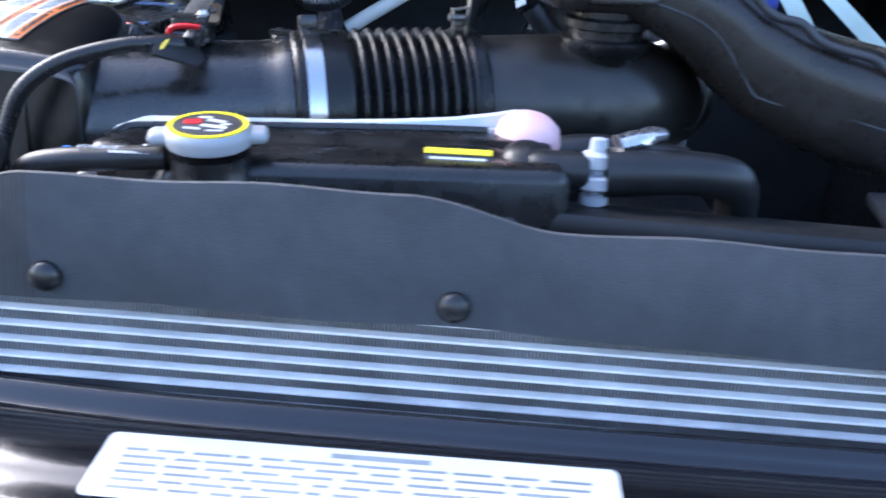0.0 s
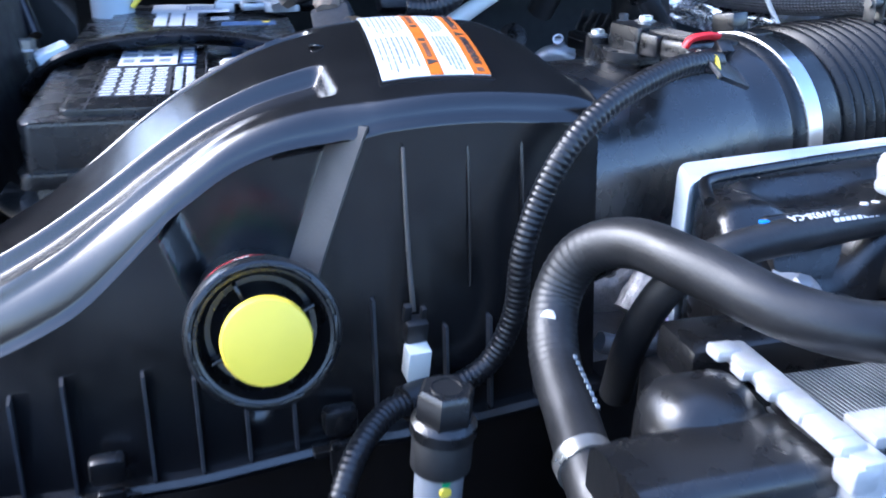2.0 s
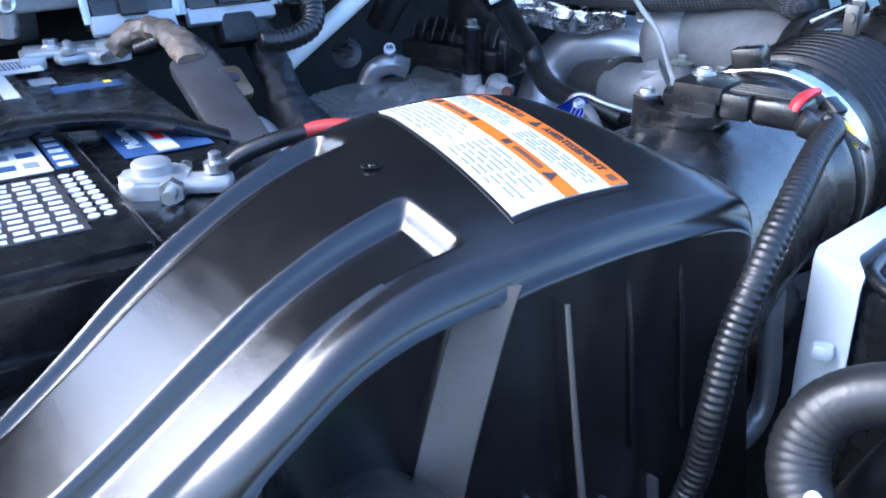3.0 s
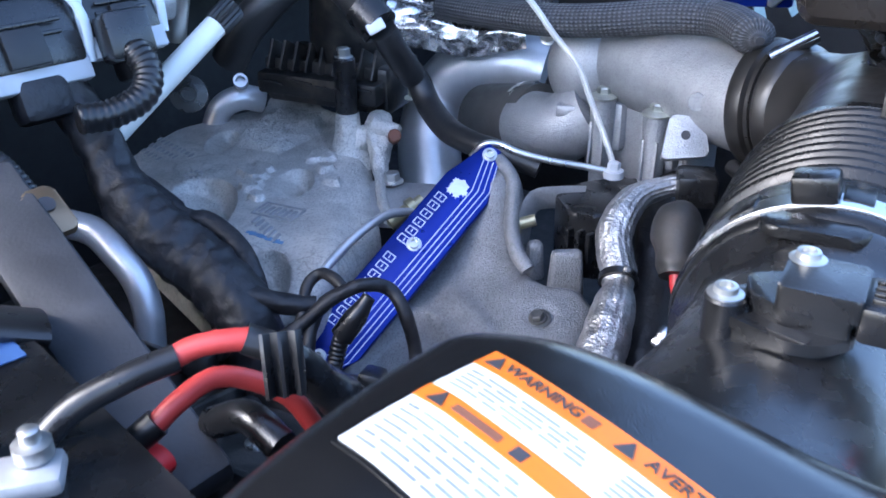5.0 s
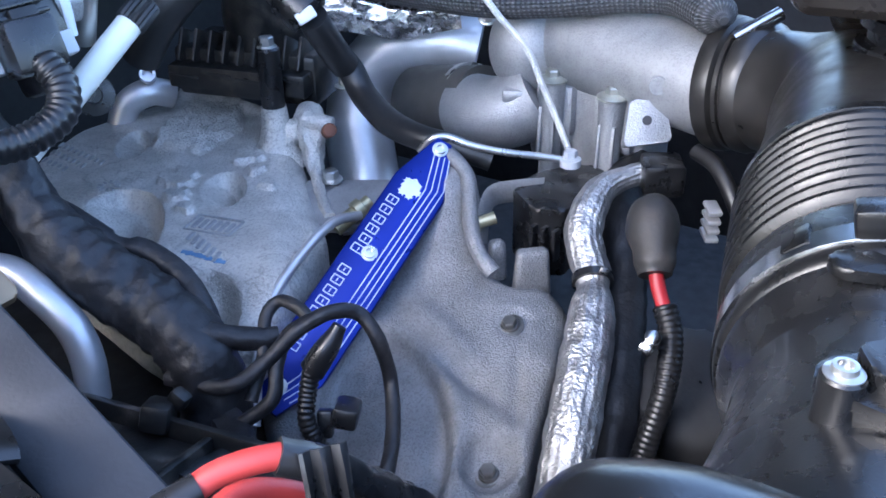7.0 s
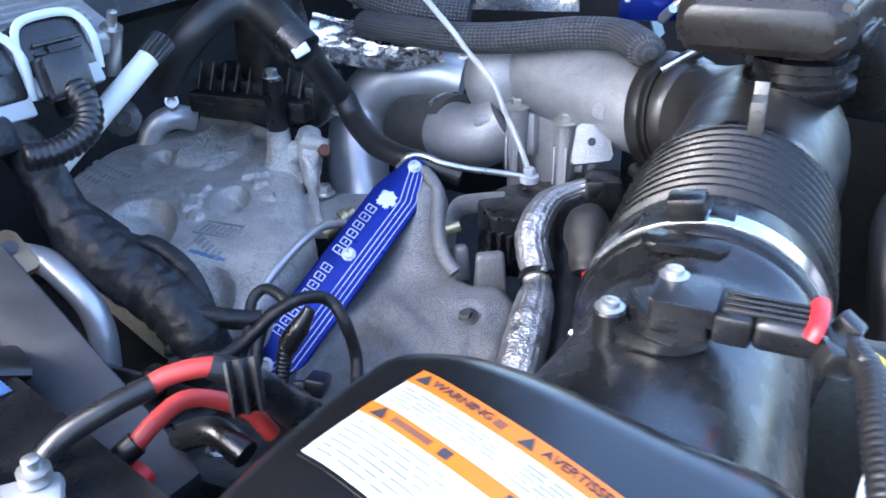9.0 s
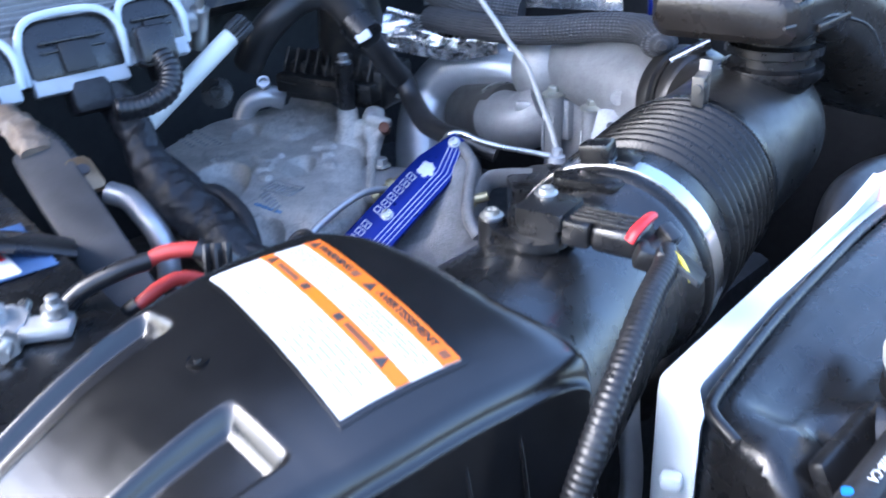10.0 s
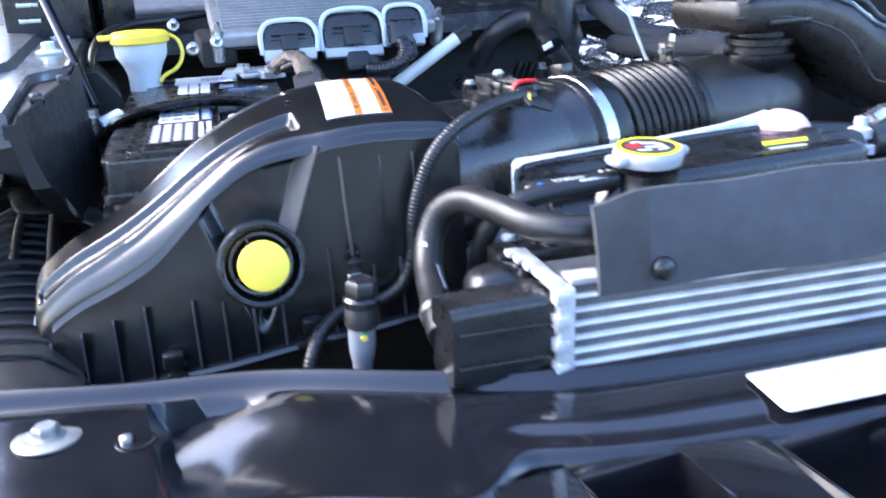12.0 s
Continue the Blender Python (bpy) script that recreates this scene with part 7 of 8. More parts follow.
lathe(bm, [(0.0105, 1.245), (0.0105, 1.298), (0.0088, 1.300)], pose(0.1495, 1.2325, 0), 24)
part("stud_sleeve", bm, BLACK, blk)
bm = bmesh.new()
hexbolt(bm, pose(0.1495, 1.2325, 1.299), 0.0065, 0.009, 1.35)
part("stud_bolt", bm, STEEL, blk, "bright plated bolt")
bm = bmesh.new()
hexbolt(bm, pose(0.200, 1.190, 1.255), 0.0062, 0.009, 1.6)
part("side_bolt", bm, PLATED, blk)

# small pipe stub and pulley-like nozzle behind the casting
stub = group_of("pipe_stub", (0.13, 1.40, 1.22), "small aluminium pipe stub behind the intake casting", "pipe")
bm = bmesh.new()
sweep(bm, [(0.118, 1.412, 1.190), (0.128, 1.402, 1.222), (0.146, 1.388, 1.232), (0.165, 1.378, 1.225)], 0.0135, seg=20)
part("body", bm, PIPEALU, stub)
part("nipple", lathe(bmesh.new(), [(0.0075, 0), (0.0075, 0.016), (0.005, 0.016), (0.005, 0.008), (0.0001, 0.008)], at((0.147, 1.388, 1.246), (-0.5, -0.6, 0.5)), 20), PIPEALU, stub)

# thick breather hose over the manifold
bh = group_of("breather_hose", (0.1, 1.2, 1.33), "thick black breather hose bent over the manifold block", "hose")
bm = bmesh.new()
sweep(bm, [(0.066, 1.295, 1.305), (0.072, 1.275, 1.335), (0.090, 1.258, 1.360), (0.115, 1.250, 1.374), (0.136, 1.235, 1.376), (0.138, 1.208, 1.365), (0.133, 1.178, 1.345)], 0.0165, seg=28)
part("hose", bm, RUBBER, bh)
bm = bmesh.new()
sweep(bm, [(0.1345, 1.190, 1.353), (0.135, 1.170, 1.339)], 0.0180, seg=28)
part("collar", bm, BLACK, bh)
part("white_patch", box(bmesh.new(), (0.016, 0.010, 0.004), at((0.1225, 1.163, 1.343), (-0.75, -0.55, 0.35), (0, -0.6, -0.8)), 0.0015), PAPER, bh, "white paint patch")
bm = bmesh.new()
sweep(bm, [(0.136, 1.168, 1.337), (0.155, 1.170, 1.312), (0.178, 1.172, 1.285)], 0.0125, seg=24)
part("lower_hose", bm, RUBBER, bh)
thin_bm = bmesh.new()
sweep(thin_bm, [(0.172, 1.175, 1.295), (0.183, 1.170, 1.280), (0.178, 1.152, 1.260), (0.160, 1.115, 1.250), (0.150, 1.080, 1.248), (0.152, 1.054, 1.246), (0.165, 1.02, 1.235)],
      lambda s, n: 0.0118 - 0.0022 * smooth(0.4, 0.9, s / n), seg=20, step=0.003)
solid("vacuum_hose", thin_bm, RUBBER, "curved slim black hose beside the blue brace", "hose")

# turbocharger
turbo = group_of("turbocharger", (0.27, 1.0, 1.22), "pale cast aluminium turbocharger housing with mounting posts", "turbocharger")
TA = Vector((0.052, 0.170, 0.004)).normalized()
tb = at((0.238, 0.884, 1.3045), TA, (0, 0, 1))
lathe(bm := bmesh.new(), [(0.041, -0.034), (0.0415, 0.01), (0.040, 0.03), (0.039, 0.07), (0.040, 0.11), (0.036, 0.13), (0.0001, 0.14)], tb, 56)
part("compressor_housing", bm, CASTSMOOTH, turbo)
bm = bmesh.new()
vol = [(0.046 * math.sin(math.pi * k / 24), -0.040 * math.cos(math.pi * k / 24)) for k in range(1, 24)]
lathe(bm, [(r + 0.0001, h) for r, h in vol], at((0.274, 1.034, 1.298), (0.3, 0.9, 0.1), (0, 0, 1)), 44)
part("volute", bm, CASTSMOOTH, turbo, "rounded volute bulge")
bm = bmesh.new()
box(bm, (0.05, 0.115, 0.085), Matrix.Translation((0.268, 0.972, 1.243)) @ Matrix.Rotation(radians(-12), 4, "Z"), 0.008, 3)
part("web", bm, CASTSMOOTH, turbo)
for x, y, z in ((0.2335, 1.001, 1.285), (0.2195, 0.943, 1.285)):
    bm = bmesh.new()
    lathe(bm, [(0.0095, 1.17), (0.0090, 1.235), (0.0105, 1.262), (0.0110, z - 0.003), (0.010, z - 0.002)], pose(x, y, 0), 24)
    box(bm, (0.030, 0.034, 0.044), pose(x + 0.018, y, z - 0.028), 0.004)
    for s in (-1, 1):
        box(bm, (0.004, 0.003, 0.045), pose(x - 0.009, y + 0.006 * s, z - 0.045, 0, 3, 0), 0.001)
    post = part("mounting_post", bm, CASTSMOOTH, turbo)
    bm = bmesh.new()
    lathe(bm, [(0.0124, z - 0.002), (0.0126, z - 0.0005), (0.0105, z + 0.0012), (0.0066, z + 0.0022)], pose(x, y, 0), 26)
    lathe(bm, [(0.0062, z), (0.0062, z + 0.0066), (0.0050, z + 0.0078), (0.0001, z + 0.0078)], pose(x, y, 0), 6)
    part("bolt", bm, PLATED, post, "greenish zinc-plated flange bolt")
bm = bmesh.new()
prism(bm, round_plan([(-0.018, -0.020), (0.019, -0.016), (0.014, 0.014), (-0.012, 0.016)], 0.004), at((0.206, 0.912, 1.274), (-0.75, -0.45, 0.5), (0, 0, 1)), 0.012, 0.002)
part("lug", bm, CASTSMOOTH, turbo)
bm = bmesh.new()
lathe(bm, [(0.0072, -0.008), (0.0072, 0.0006), (0.0066, 0.0010), (0.0060, 0.0003), (0.0001, 0.0002)], at((0.1985, 0.901, 1.307), (-0.95, -0.30, 0.05), (0, 0, 1)), 24)
part("cast_boss", bm, CASTSMOOTH, turbo)
part("lug_hole", lathe(bmesh.new(), [(0.0036, 0), (0.0036, 0.0123)], at((0.2055, 0.9115, 1.274), (-0.75, -0.45, 0.5), (0, 0, 1)), 16), INK, turbo)
bm = bmesh.new()
box(bm, (0.016, 0.020, 0.012), Matrix.Translation((0.226, 1.032, 1.268)) @ Matrix.Rotation(radians(20), 4, "Z"), 0.003)
part("outlet_lug", bm, CASTSMOOTH, turbo)
bm = bmesh.new()
sweep(bm, [(0.252, 1.02, 1.262), (0.244, 1.045, 1.244), (0.246, 1.070, 1.238), (0.256, 1.095, 1.234)], 0.032, seg=32)
part("outlet", bm, CASTSMOOTH, turbo)

# coupler and cold pipe
cold = group_of("charge_pipe", (0.29, 1.17, 1.2), "large curved aluminium charge pipe with a dark coupler", "charge pipe")
bm = bmesh.new()
sweep(bm, [(0.258, 1.080, 1.238), (0.270, 1.120, 1.228), (0.285, 1.165, 1.216)], 0.036, seg=36)
coupler = part("coupler", bm, COUPLER, cold, "worn dark silicone coupler")
for c0, c1 in (((0.2655, 1.095, 1.2345), (0.2675, 1.102, 1.2325)), ((0.281, 1.145, 1.2195), (0.283, 1.152, 1.2175))):
    bm = bmesh.new()
    sweep(bm, [c0, c1], 0.0374, seg=36)
    part("band_clamp", bm, STEEL, coupler)
for k in range(5):
    a = radians(150 + 22 * k)
    m = at((0.274, 1.122, 1.226), (0.3, 0.92, -0.26), (0, 0, 1)) @ Matrix.Rotation(a, 4, "Z") @ Matrix.Translation((0.0365, 0, 0))
    part("clamp_window", box(bmesh.new(), (0.003, 0.010, 0.012), m, 0.001), RUST, coupler)
bm = bmesh.new()
sweep(bm, [(0.336, 1.128, 1.262), (0.322, 1.160, 1.268), (0.304, 1.205, 1.256), (0.288, 1.230, 1.226), (0.264, 1.226, 1.190), (0.240, 1.205, 1.150), (0.22, 1.18, 1.10)], 0.034, seg=40)
part("pipe", bm, PIPEALU, cold, "smooth grey pipe bend")
part("cast_plate", box(bmesh.new(), (0.004, 0.055, 0.018), Matrix.Translation((0.283, 1.165, 1.305)) @ Matrix.Rotation(radians(20), 4, "Z") @ Matrix.Rotation(radians(-28), 4, "Y"), 0.001), PIPEALU, cold)
part("rust_plug", lathe(bmesh.new(), [(0.0062, -0.02), (0.0062, 0.006), (0.005, 0.007), (0.0001, 0.007)], at((0.151, 1.173, 1.234), (-0.6, -0.6, 0.4)), 20), RUST, cold, "rust-brown plug")
bm = bmesh.new()
hexbolt(bm, at((0.262, 1.078, 1.318), (-0.6, -0.3, 0.6)), 0.006, 0.012, 1.4)
part("pipe_bolt", bm, STEEL, cold)

# foil heat shields: crumpled sheets
def foil_sheet(label, path, width, up, amp, seed):
    sh = group_of("heat_shield", path[1], label, "heat shield", group="heat shields")
    line, _ = spline(path, 44)
    up = Vector(up).normalized()
    grid = []
    for i, c in enumerate(line):
        t = (line[min(i + 1, 44)] - line[max(i - 1, 0)]).normalized()
        n = t.cross(up).normalized()
        row = []
        for j in range(20):
            v = j / 19 - 0.5
            q = Vector((i * 0.055, v * 1.7, seed))
            fold = 0.7 * noise.noise(q) + 0.5 * abs(noise.noise(q * 2.3))
            row.append(c + up * v * width * (1 + 0.25 * noise.noise(q * 0.7)) + n * (amp * fold - 0.5 * width * v * v * 2))
        grid.append(row)
    bm = bmesh.new()
    loft(bm, [row + [p + Vector((0.0012, 0.0008, 0)) for p in row[::-1]] for row in grid])
    part("foil", bm, FOIL, sh, angle=38)
    bm = bmesh.new()
    sweep(bm, [tuple(row[-1]) for row in grid[::6]], 0.0022, seg=10, wobble=0.3)
    part("folded_hem", bm, FOIL, sh)


foil_sheet("crumpled foil heat shield by the charge pipe", [(0.222, 1.245, 1.322), (0.240, 1.205, 1.316), (0.258, 1.165, 1.312), (0.280, 1.115, 1.322)], 0.050, (0.45, 0.2, 1), 0.014, 1.0)
foil_sheet("bright foil heat shield at the rear of the bay", [(0.29, 1.18, 1.372), (0.315, 1.12, 1.374), (0.335, 1.06, 1.378), (0.352, 1.00, 1.380)], 0.060, (0.5, 0.2, 1), 0.013, 5.0)
foil_sheet("upright crumpled foil heat shield", [(0.27, 1.225, 1.372), (0.31, 1.18, 1.372), (0.35, 1.13, 1.372), (0.40, 1.075, 1.372)], 0.058, (0, 0.1, 1), 0.009, 9.0)

# braided hoses over the turbocharger
sl = group_of("braided_hose", (0.26, 1.0, 1.35), "dark braided hose lying over the turbocharger", "hose")
bm = bmesh.new()
sweep(bm, [(0.258, 1.196, 1.333), (0.239, 1.123, 1.338), (0.225, 1.055, 1.344), (0.229, 1.002, 1.35), (0.24, 0.95, 1.358), (0.245, 0.912, 1.360), (0.232, 0.889, 1.360), (0.206, 0.862, 1.358)], lambda s, n: 0.0165 - 0.013 * smooth(0.965, 1.0, s / n), seg=26, flat=0.85)
part("sleeve", bm, BRAID, sl)
sl2_bm = bmesh.new()
sweep(sl2_bm, [(0.275, 1.29, 1.385), (0.270, 1.235, 1.372), (0.268, 1.185, 1.358), (0.272, 1.135, 1.350), (0.29, 1.09, 1.345)], 0.0165, seg=24)
solid("braided_hose", sl2_bm, BRAID, "second dark braided hose crossing below the cord", "hose")
cord_bm = bmesh.new()
sweep(cord_bm, [(0.235, 1.19, 1.415), (0.226, 1.12, 1.392), (0.210, 1.065, 1.362), (0.205, 1.036, 1.338), (0.203, 1.010, 1.316), (0.201, 0.995, 1.290), (0.201, 0.979, 1.260), (0.192, 0.962, 1.236)], 0.0027, seg=12, step=0.002)
solid("rope", cord_bm, CORD, "pale braided rope running to the bracket bolt", "rope")
wp = group_of("bracket_wire", (0.16, 1.02, 1.24), "pale bent wire strut between brace and bracket", "wire strut")
bm = bmesh.new()
sweep(bm, [(0.136, 1.070, 1.243), (0.139, 1.060, 1.2545), (0.146, 1.050, 1.2555), (0.152, 1.032, 1.250), (0.165, 1.008, 1.244), (0.182, 0.984, 1.239), (0.193, 0.965, 1.235)], 0.0030, seg=12, step=0.002)
part("rod", bm, STEEL, wp)

# black relay bracket with its bolt
mod = group_of("relay_bracket", (0.15, 0.945, 1.22), "black plastic relay bracket with a pale bolt", "bracket")
bm = bmesh.new()
prism(bm, round_plan([(0.146, 0.992), (0.180, 0.985), (0.215, 0.960), (0.205, 0.935), (0.165, 0.938), (0.128, 0.938), (0.122, 0.962)], 0.006), pose(0, 0, 1.170), 0.056, 0.004)
part("body", bm, BLACK, mod)
for k in range(3):
    part("slot_rib", box(bmesh.new(), (0.004, 0.008, 0.026), pose(0.121 + 0.0005 * k, 0.960 - 0.009 * k, 1.200, 0, 0, 80), 0.001), BLACK, mod)
bm = bmesh.new()
lathe(bm, [(0.0085, 1.232), (0.0085, 1.238), (0.006, 1.239)], pose(0.1915, 0.9635, 0), 22)
hexbolt(bm, pose(0.1915, 0.9635, 1.2375), 0.0055, 0.007, 1.1)
part("bolt", bm, CONNGREY, mod, "pale grey bolt head")
bm = bmesh.new()
sweep(bm, [(0.112, 1.000, 1.190), (0.122, 1.003, 1.208), (0.136, 1.004, 1.219), (0.150, 0.990, 1.221), (0.165, 0.975, 1.220)], 0.012, seg=10, flat=0.16, hint=(0, 1, 0))
part("bent_strap", bm, CASTSMOOTH, mod, "pale bent metal strap")
bm = bmesh.new()
lathe(bm, [(0.008, 0), (0.008, 0.006), (0.005, 0.007), (0.005, 0.02)], at((0.106, 1.006, 1.207), (0.5, -0.6, 0.2)), 20)
part("yellow_fitting", bm, BRASS, mod)
fitt_bm = bmesh.new()
lathe(fitt_bm, [(0.0065, -0.02), (0.0065, 0.0), (0.009, 0.001), (0.009, 0.008), (0.006, 0.009), (0.006, 0.016)], at((0.090, 1.104, 1.199), (0.7, -0.3, 0.35)), 20)
solid("pipe_fitting", fitt_bm, BRASS, "yellow-zinc pipe fitting beside the blue brace", "fitting")
mp_bm = bmesh.new()
sweep(mp_bm, [(0.086, 1.096, 1.201), (0.064, 1.099, 1.207), (0.038, 1.096, 1.209), (0.004, 1.092, 1.204), (-0.032, 1.086, 1.194), (-0.060, 1.075, 1.183), (-0.086, 1.057, 1.169), (-0.105, 1.045, 1.15)], 0.0038, seg=16)
solid("metal_pipe", mp_bm, PIPEALU, "bright bent metal pipe passing under the blue brace", "pipe")

# foil-wrapped harness and rubber boots right of the casting
fs = group_of("foil_harness", (0.1, 0.9, 1.18), "wiring in a twisted silver foil sleeve with a cable tie", "wiring sleeve")
bm = bmesh.new()
sweep(bm, [(0.196, 0.878, 1.244), (0.182, 0.893, 1.246), (0.172, 0.907, 1.244), (0.147, 0.919, 1.240), (0.119, 0.919, 1.226), (0.105, 0.911, 1.212), (0.090, 0.898, 1.199), (0.051, 0.883, 1.182), (0.013, 0.872, 1.165), (-0.023, 0.863, 1.142), (-0.05, 0.855, 1.11)],
      lambda s, n: 0.0085 + 0.0050 * smooth(0.12, 0.3, s / n) + 0.0035 * smooth(0.45, 0.6, s / n) - 0.0025 * math.exp(-((s / n - 0.47) / 0.02) ** 2), seg=48, step=0.0014, wobble=0.08)
part("sleeve", bm, FOILWRAP, fs, angle=50)
bm = bmesh.new()
sweep(bm, [(0.0930, 0.9000, 1.2010), (0.0885, 0.8975, 1.1985)], 0.0146, seg=26)
box(bm, (0.010, 0.007, 0.006), pose(0.086, 0.889, 1.213, 20, 30, 20), 0.0015)
part("cable_tie", bm, BLACK, fs, "black cable tie")
bm = bmesh.new()
sweep(bm, [(0.235, 0.915, 1.222), (0.215, 0.924, 1.218), (0.186, 0.918, 1.208), (0.158, 0.902, 1.192), (0.117, 0.883, 1.168), (0.065, 0.864, 1.138), (0.024, 0.853, 1.095)], 0.0165, seg=24, wobble=0.12)
part("black_wrap", bm, TAPE, fs, "black taped cable beside the foil")
boot = group_of("terminal_boot", (0.1, 0.86, 1.22), "dark grey rubber terminal boot over a red cable", "rubber boot")
bm = bmesh.new()
sweep(bm, [(0.131, 0.876, 1.254), (0.126, 0.873, 1.250), (0.114, 0.868, 1.242), (0.101, 0.861, 1.232), (0.088, 0.854, 1.219)], lambda s, n: 0.0182 * math.sqrt(max(0.03, 1 - (1 - min(1, s / n * 2.4)) ** 2)) - 0.004 * smooth(0.45, 0.75, s / n) - 0.003 * smooth(0.85, 1, s / n), seg=30, step=0.0018, wobble=0.04)
part("boot", bm, BOOT, boot)
bm = bmesh.new()
sweep(bm, [(0.090, 0.855, 1.222), (0.084, 0.850, 1.213), (0.078, 0.843, 1.203), (0.071, 0.836, 1.193)], 0.0050, seg=16)
part("red_cable", bm, DEEPRED, boot, "dark red cable")
bm = bmesh.new()
sweep(bm, [(0.079, 0.843, 1.204), (0.070, 0.834, 1.190), (0.058, 0.829, 1.175), (0.044, 0.827, 1.157), (0.029, 0.829, 1.130), (0.014, 0.833, 1.09)], ribs(0.0072, 0.004, 0.0012), seg=16, step=0.001)
part("conduit", bm, LOOM, boot, angle=80)
bm = bmesh.new()
box(bm, (0.012, 0.010, 0.008), pose(0.047, 0.842, 1.190, 20, 30, 10), 0.002)
lathe(bm, [(0.0055, -0.004), (0.0055, 0.005), (0.004, 0.006), (0.0001, 0.006)], at((0.050, 0.840, 1.195), (-0.5, -0.2, 0.8)), 18)
part("terminal", bm, BRIGHT, boot)
# black drum added so the gap below the bellows renders dark
gap_bm = bmesh.new()
lathe(gap_bm, [(0.030, -0.05), (0.046, -0.046), (0.050, -0.040), (0.050, 0.030), (0.044, 0.038), (0.030, 0.042), (0.0001, 0.043)], at((0.105, 0.825, 1.105), (-0.35, -0.25, 0.9), (1, 0, 0)), 40, lobes=20, depth=0.0012)
solid("gap_filler", gap_bm, BAYDARK, "added black drum filling the dark gap below the bellows", "housing")
wcl_bm = bmesh.new()
for k in range(4):
    box(wcl_bm, (0.020, 0.010, 0.004), pose(0.150, 0.838, 1.245 - 0.007 * k, 0, 0, 30), 0.0018)
solid("pale_clip", wcl_bm, PIPEALU, "silver ribbed clip beside the bellows", "clip")
rw_bm = bmesh.new()
sweep(rw_bm, [(0.200, 0.868, 1.262), (0.188, 0.848, 1.258), (0.172, 0.828, 1.24), (0.16, 0.81, 1.21)], 0.006, seg=14)
solid("sensor_wire", rw_bm, RUBBER, "black sensor wire with a red tip", "wire")
plg_bm = bmesh.new()
box(plg_bm, (0.03, 0.03, 0.026), pose(0.178, 0.885, 1.248, 0, 0, 30), 0.004)
solid("sensor_plug", plg_bm, BLACK, "black sensor plug near the turbocharger inlet", "connector")

# taped harness on the left of the engine
har = group_of("main_harness", (-0.15, 1.1, 1.22), "thick cloth-taped wiring harness with looping branches", "wiring harness")
bm = bmesh.new()
sweep(bm, [(-0.135, 1.235, 1.352), (-0.126, 1.222, 1.325), (-0.122, 1.206, 1.298), (-0.125, 1.183, 1.270), (-0.122, 1.152, 1.246), (-0.113, 1.119, 1.226), (-0.111, 1.088, 1.209), (-0.113, 1.070, 1.186), (-0.117, 1.064, 1.14)],
      lambda s, n: 0.0165 + 0.006 * smooth(0.2, 0.5, s / n), seg=44, step=0.0018, wobble=0.12)
part("trunk", bm, TAPE, har, "wrinkled black taped trunk")
bm = bmesh.new()
sweep(bm, [(-0.128, 1.150, 1.246), (-0.122, 1.116, 1.226), (-0.112, 1.080, 1.218), (-0.094, 1.055, 1.209), (-0.078, 1.041, 1.205)], lambda s, n: 0.0098 - 0.003 * s / n, seg=22, wobble=0.14)
part("branch", bm, TAPE, har)
bm = bmesh.new()
sweep(bm, [(-0.100, 1.226, 1.268), (-0.097, 1.211, 1.262), (-0.095, 1.188, 1.255), (-0.093, 1.163, 1.246), (-0.083, 1.142, 1.240), (-0.083, 1.113, 1.229), (-0.091, 1.089, 1.215), (-0.096, 1.080, 1.198)], lambda s, n: 0.0082 if s / n < 0.38 or s / n > 0.46 else 0.0064, seg=22, wobble=0.06)
part("branch", bm, TAPE, har)
bm = bmesh.new()
sweep(bm, [(-0.132, 1.085, 1.192), (-0.122, 1.044, 1.195), (-0.098, 1.031, 1.205), (-0.081, 1.022, 1.218), (-0.062, 1.010, 1.225), (-0.046, 1.000, 1.218), (-0.046, 0.986, 1.203), (-0.046, 0.978, 1.172), (-0.072, 0.960, 1.155), (-0.098, 0.948, 1.146), (-0.135, 0.935, 1.115)], 0.0048, seg=16, wobble=0.1, step=0.003)
part("loop", bm, TAPE, har)
bm = bmesh.new()
sweep(bm, [(-0.113, 1.036, 1.180), (-0.091, 1.042, 1.200), (-0.075, 1.052, 1.215), (-0.064, 1.049, 1.222), (-0.065, 1.034, 1.223), (-0.067, 1.022, 1.219)], 0.0042, seg=14, wobble=0.08)
part("loop", bm, TAPE, har)
bm = bmesh.new()
sweep(bm, [(-0.135, 1.045, 1.165), (-0.122, 1.034, 1.172), (-0.108, 1.022, 1.185), (-0.095, 1.028, 1.200), (-0.081, 1.029, 1.213), (-0.069, 1.020, 1.220)], 0.0046, seg=14, wobble=0.08)
part("loop", bm, TAPE, har)
bm = bmesh.new()
sweep(bm, [(-0.069, 0.997, 1.224), (-0.079, 1.001, 1.211), (-0.087, 1.007, 1.198)], lambda s, n: 0.0045 + 0.0035 * smooth(0.0, 0.6, s / n), seg=16, wobble=0.1)
part("taped_joint", bm, VINYL, har, "glossy tape joint")
bm = bmesh.new()
sweep(bm, [(-0.086, 1.007, 1.201), (-0.093, 1.007, 1.185), (-0.101, 1.003, 1.170), (-0.100, 0.995, 1.150), (-0.092, 0.985, 1.13)], ribs(0.0050, 0.0034, 0.0012), seg=14, step=0.0009)
part("conduit", bm, LOOM, har, angle=80)
bm = bmesh.new()
box(bm, (0.028, 0.016, 0.014), pose(-0.078, 0.990, 1.165, 10, 20, 30), 0.003)
box(bm, (0.010, 0.010, 0.018), pose(-0.090, 0.998, 1.162, 0, 25, 30), 0.002)
part("plug", bm, BLACK, har)
bm = bmesh.new()
box(bm, (0.022, 0.018, 0.018), pose(-0.158, 1.066, 1.190, 10, 20, 30), 0.004)
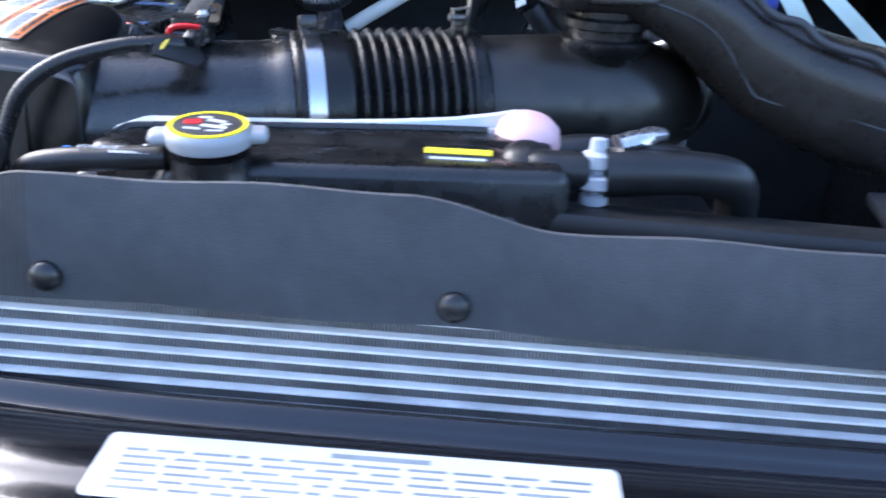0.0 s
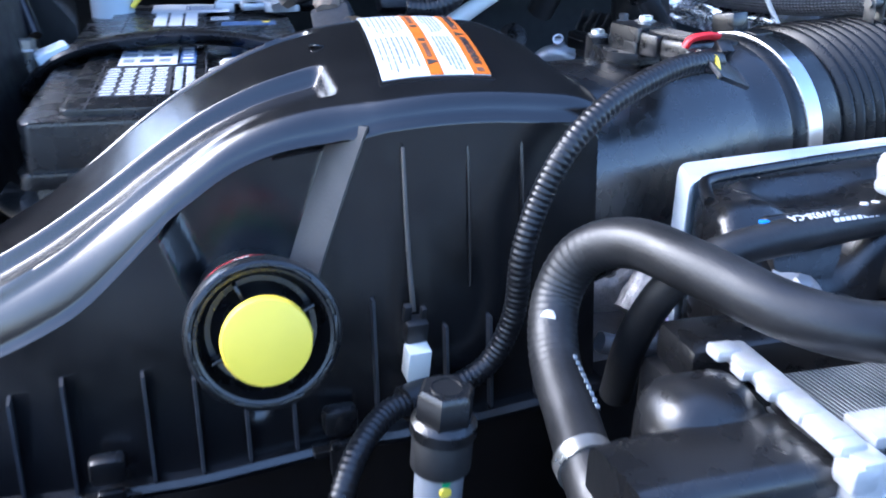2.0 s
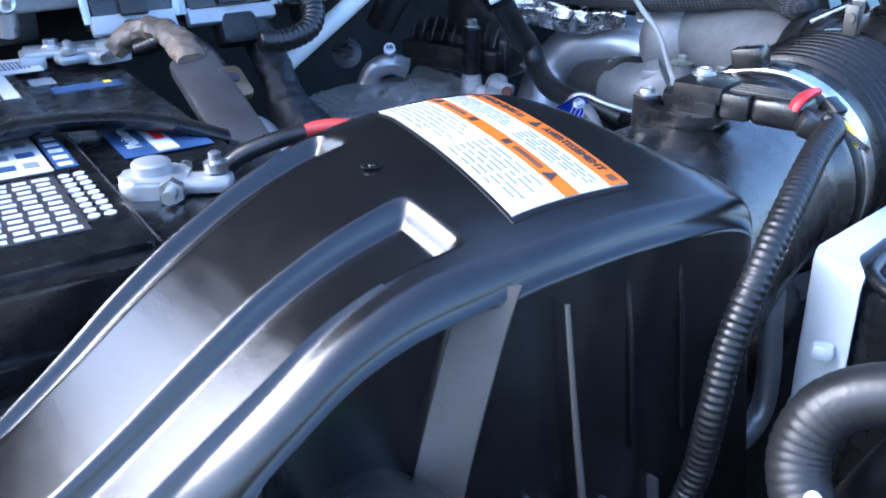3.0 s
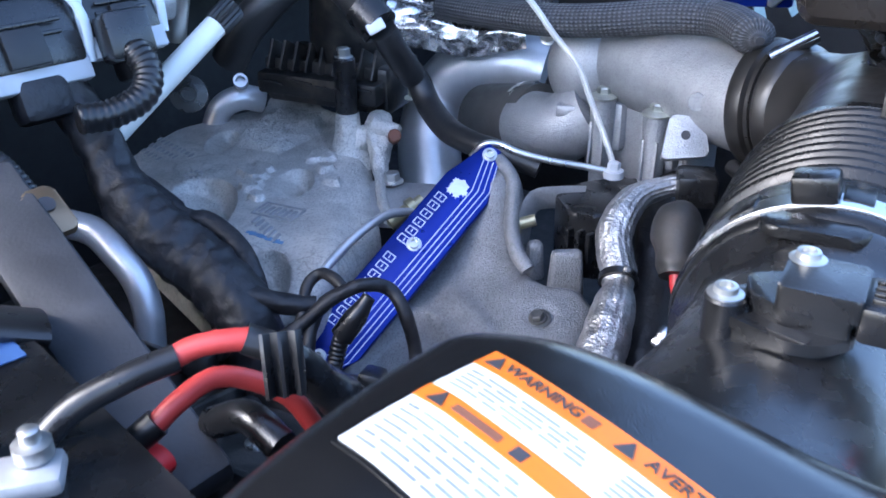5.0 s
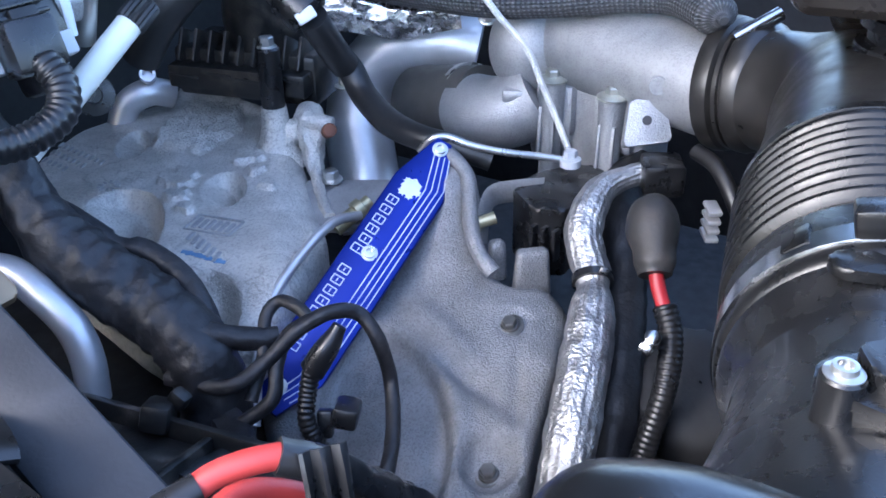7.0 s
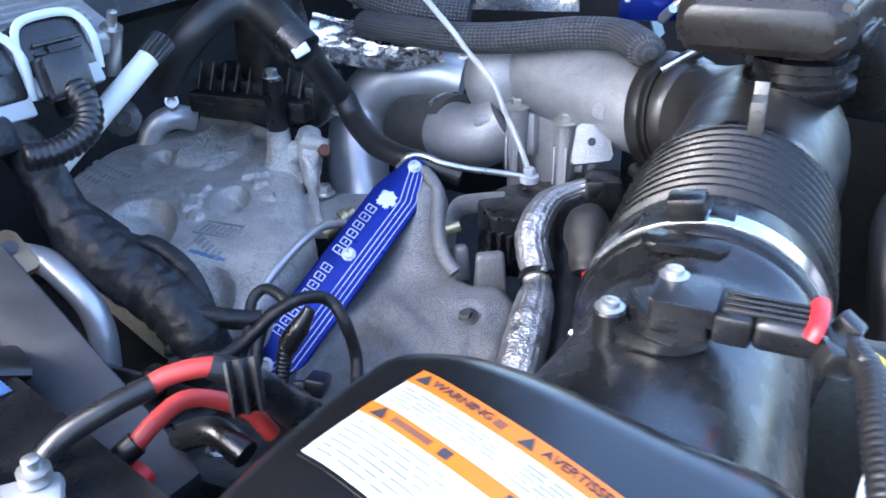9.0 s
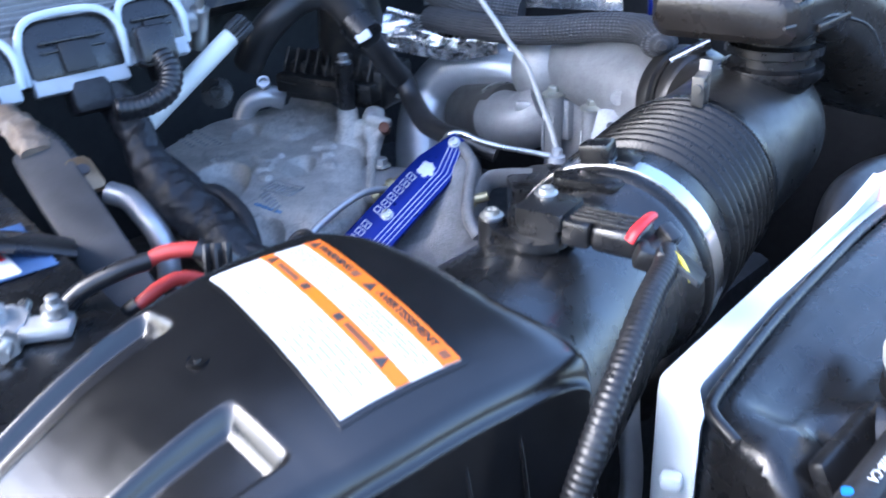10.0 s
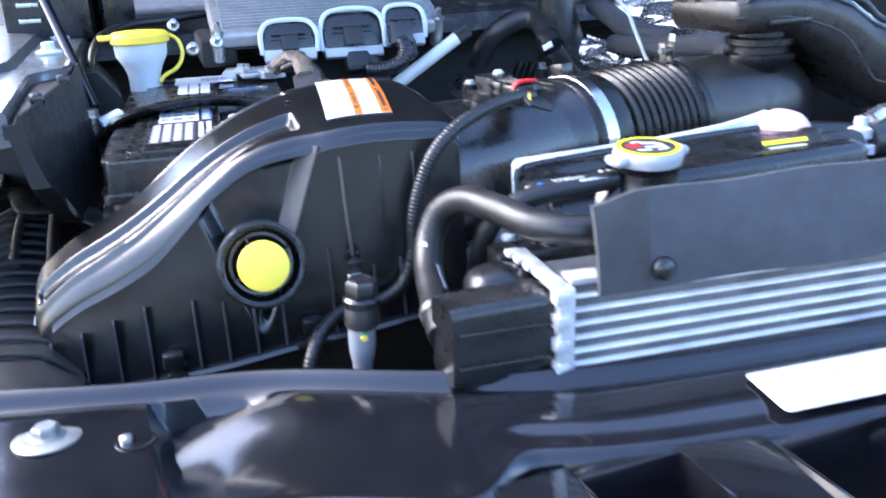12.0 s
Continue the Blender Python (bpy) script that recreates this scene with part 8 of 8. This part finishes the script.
box(bm, (0.010, 0.012, 0.012), pose(-0.146, 1.060, 1.196, 30, 10, 10), 0.003)
part("plug", bm, DUSTY, har)
bm = bmesh.new()
sweep(bm, [(-0.118, 1.06, 1.165), (-0.130, 1.035, 1.165), (-0.150, 1.02, 1.170), (-0.19, 1.02, 1.18)], 0.011, seg=18, wobble=0.2)
part("branch", bm, TAPE, har)
lc = group_of("connector_loom", (-0.12, 1.18, 1.33), "glossy corrugated loom curving from the module connector", "wire loom")
bm = bmesh.new()
sweep(bm, [(-0.150, 1.178, 1.332), (-0.128, 1.172, 1.331), (-0.104, 1.170, 1.338), (-0.092, 1.178, 1.352), (-0.092, 1.192, 1.366)], ribs(0.0092, 0.0052, 0.0015), seg=20, step=0.0012)
part("conduit", bm, LOOM, lc, angle=80)
bm = bmesh.new()
box(bm, (0.034, 0.028, 0.034), pose(-0.090, 1.203, 1.372, -20, 0, -10), 0.005)
part("plug", bm, BLACK, lc)

# white capped tube
wt = group_of("white_tube", (-0.05, 1.22, 1.33), "long white plastic tube with a ribbed black cap", "tube")
w0, w1 = Vector((-0.10, 1.232, 1.292)), Vector((0.006, 1.225, 1.359))
bm = bmesh.new()
sweep(bm, [tuple(w0), tuple((w0 + w1) / 2), tuple(w1)], 0.0095, seg=24)
part("barrel", bm, NYLON, wt)
wd = (w1 - w0).normalized()
part("cap", lathe(bmesh.new(), [(0.0100, 0), (0.0108, 0.002), (0.0108, 0.020), (0.0095, 0.022), (0.0001, 0.022)], at(w1 - wd * 0.002, wd), 36, lobes=18, depth=0.0006), MATTE, wt, "ribbed black cap")

# bare aluminium pipe and the flat cover beside the battery
alp_bm = bmesh.new()
sweep(alp_bm, [(-0.162, 1.198, 1.254), (-0.154, 1.180, 1.250), (-0.153, 1.158, 1.240), (-0.152, 1.139, 1.225), (-0.154, 1.128, 1.205), (-0.160, 1.122, 1.180)], 0.0105, seg=22)
solid("bare_pipe", alp_bm, PIPEALU, "bare aluminium pipe behind the harness", "pipe")
ib = group_of("inner_bracket", (-0.20, 1.02, 1.185), "dusty black bracket beside the engine", "bracket")
IM = pose(-0.20, 1.02, 1.185, 0, 14, 10)
part("plate", box(bmesh.new(), (0.10, 0.26, 0.012), IM, 0.004), DUSTY, ib)
for x in (-0.046, 0.046):
    part("flange", box(bmesh.new(), (0.006, 0.25, 0.020), IM @ pose(x, 0, 0.008), 0.002), DUSTY, ib)
for y in (-0.09, 0.0, 0.09):
    part("cross_rib", box(bmesh.new(), (0.086, 0.006, 0.012), IM @ pose(0, y, 0.009), 0.002), DUSTY, ib)
for y in (-0.05, 0.05):
    bm = bmesh.new()
    hexbolt(bm, IM @ pose(0.0, y, 0.006), 0.006, 0.006, 1.4)
    part("bolt", bm, STEEL, ib)
hs_bm = bmesh.new()
lathe(hs_bm, [(0.018, 0), (0.018, 0.01), (0.008, 0.011), (0.007, 0.004), (0.0001, 0.004)], at((0.062, 1.36, 1.262), (-0.6, -0.75, 0.3)), 28)
solid("round_plug", hs_bm, BLACK, "round black plug on the firewall", "plug")

# blue bracket with bolts beyond the resonator
bb = group_of("blue_fitting", (0.30, 0.92, 1.37), "blue anodised fitting with pale bolts behind the duct", "fitting")
part("block", box(bmesh.new(), (0.05, 0.055, 0.035), pose(0.312, 0.910, 1.380, 0, 0, 25), 0.003), BLUE, bb)
for x, y, z in ((0.287, 0.921, 1.384), (0.296, 0.893, 1.390)):
    part("bolt", lathe(bmesh.new(), [(0.007, 0), (0.007, 0.005), (0.0045, 0.006), (0.0001, 0.006)], at((x, y, z), (-0.85, -0.4, 0.35)), 18), STEEL, bb)
for k in range(4):
    part("etched_mark", box(bmesh.new(), (0.0008, 0.006, 0.010), pose(0.2885 + 0.003 * k, 0.9035 - 0.0035 * k, 1.379, 0, 0, 25), 0), ETCH, bb)
bm = bmesh.new()
sweep(bm, [(0.258, 0.868, 1.384), (0.268, 0.880, 1.372), (0.286, 0.884, 1.372), (0.290, 0.872, 1.384)], 0.004, seg=12)
part("hook", bm, STEEL, bb)
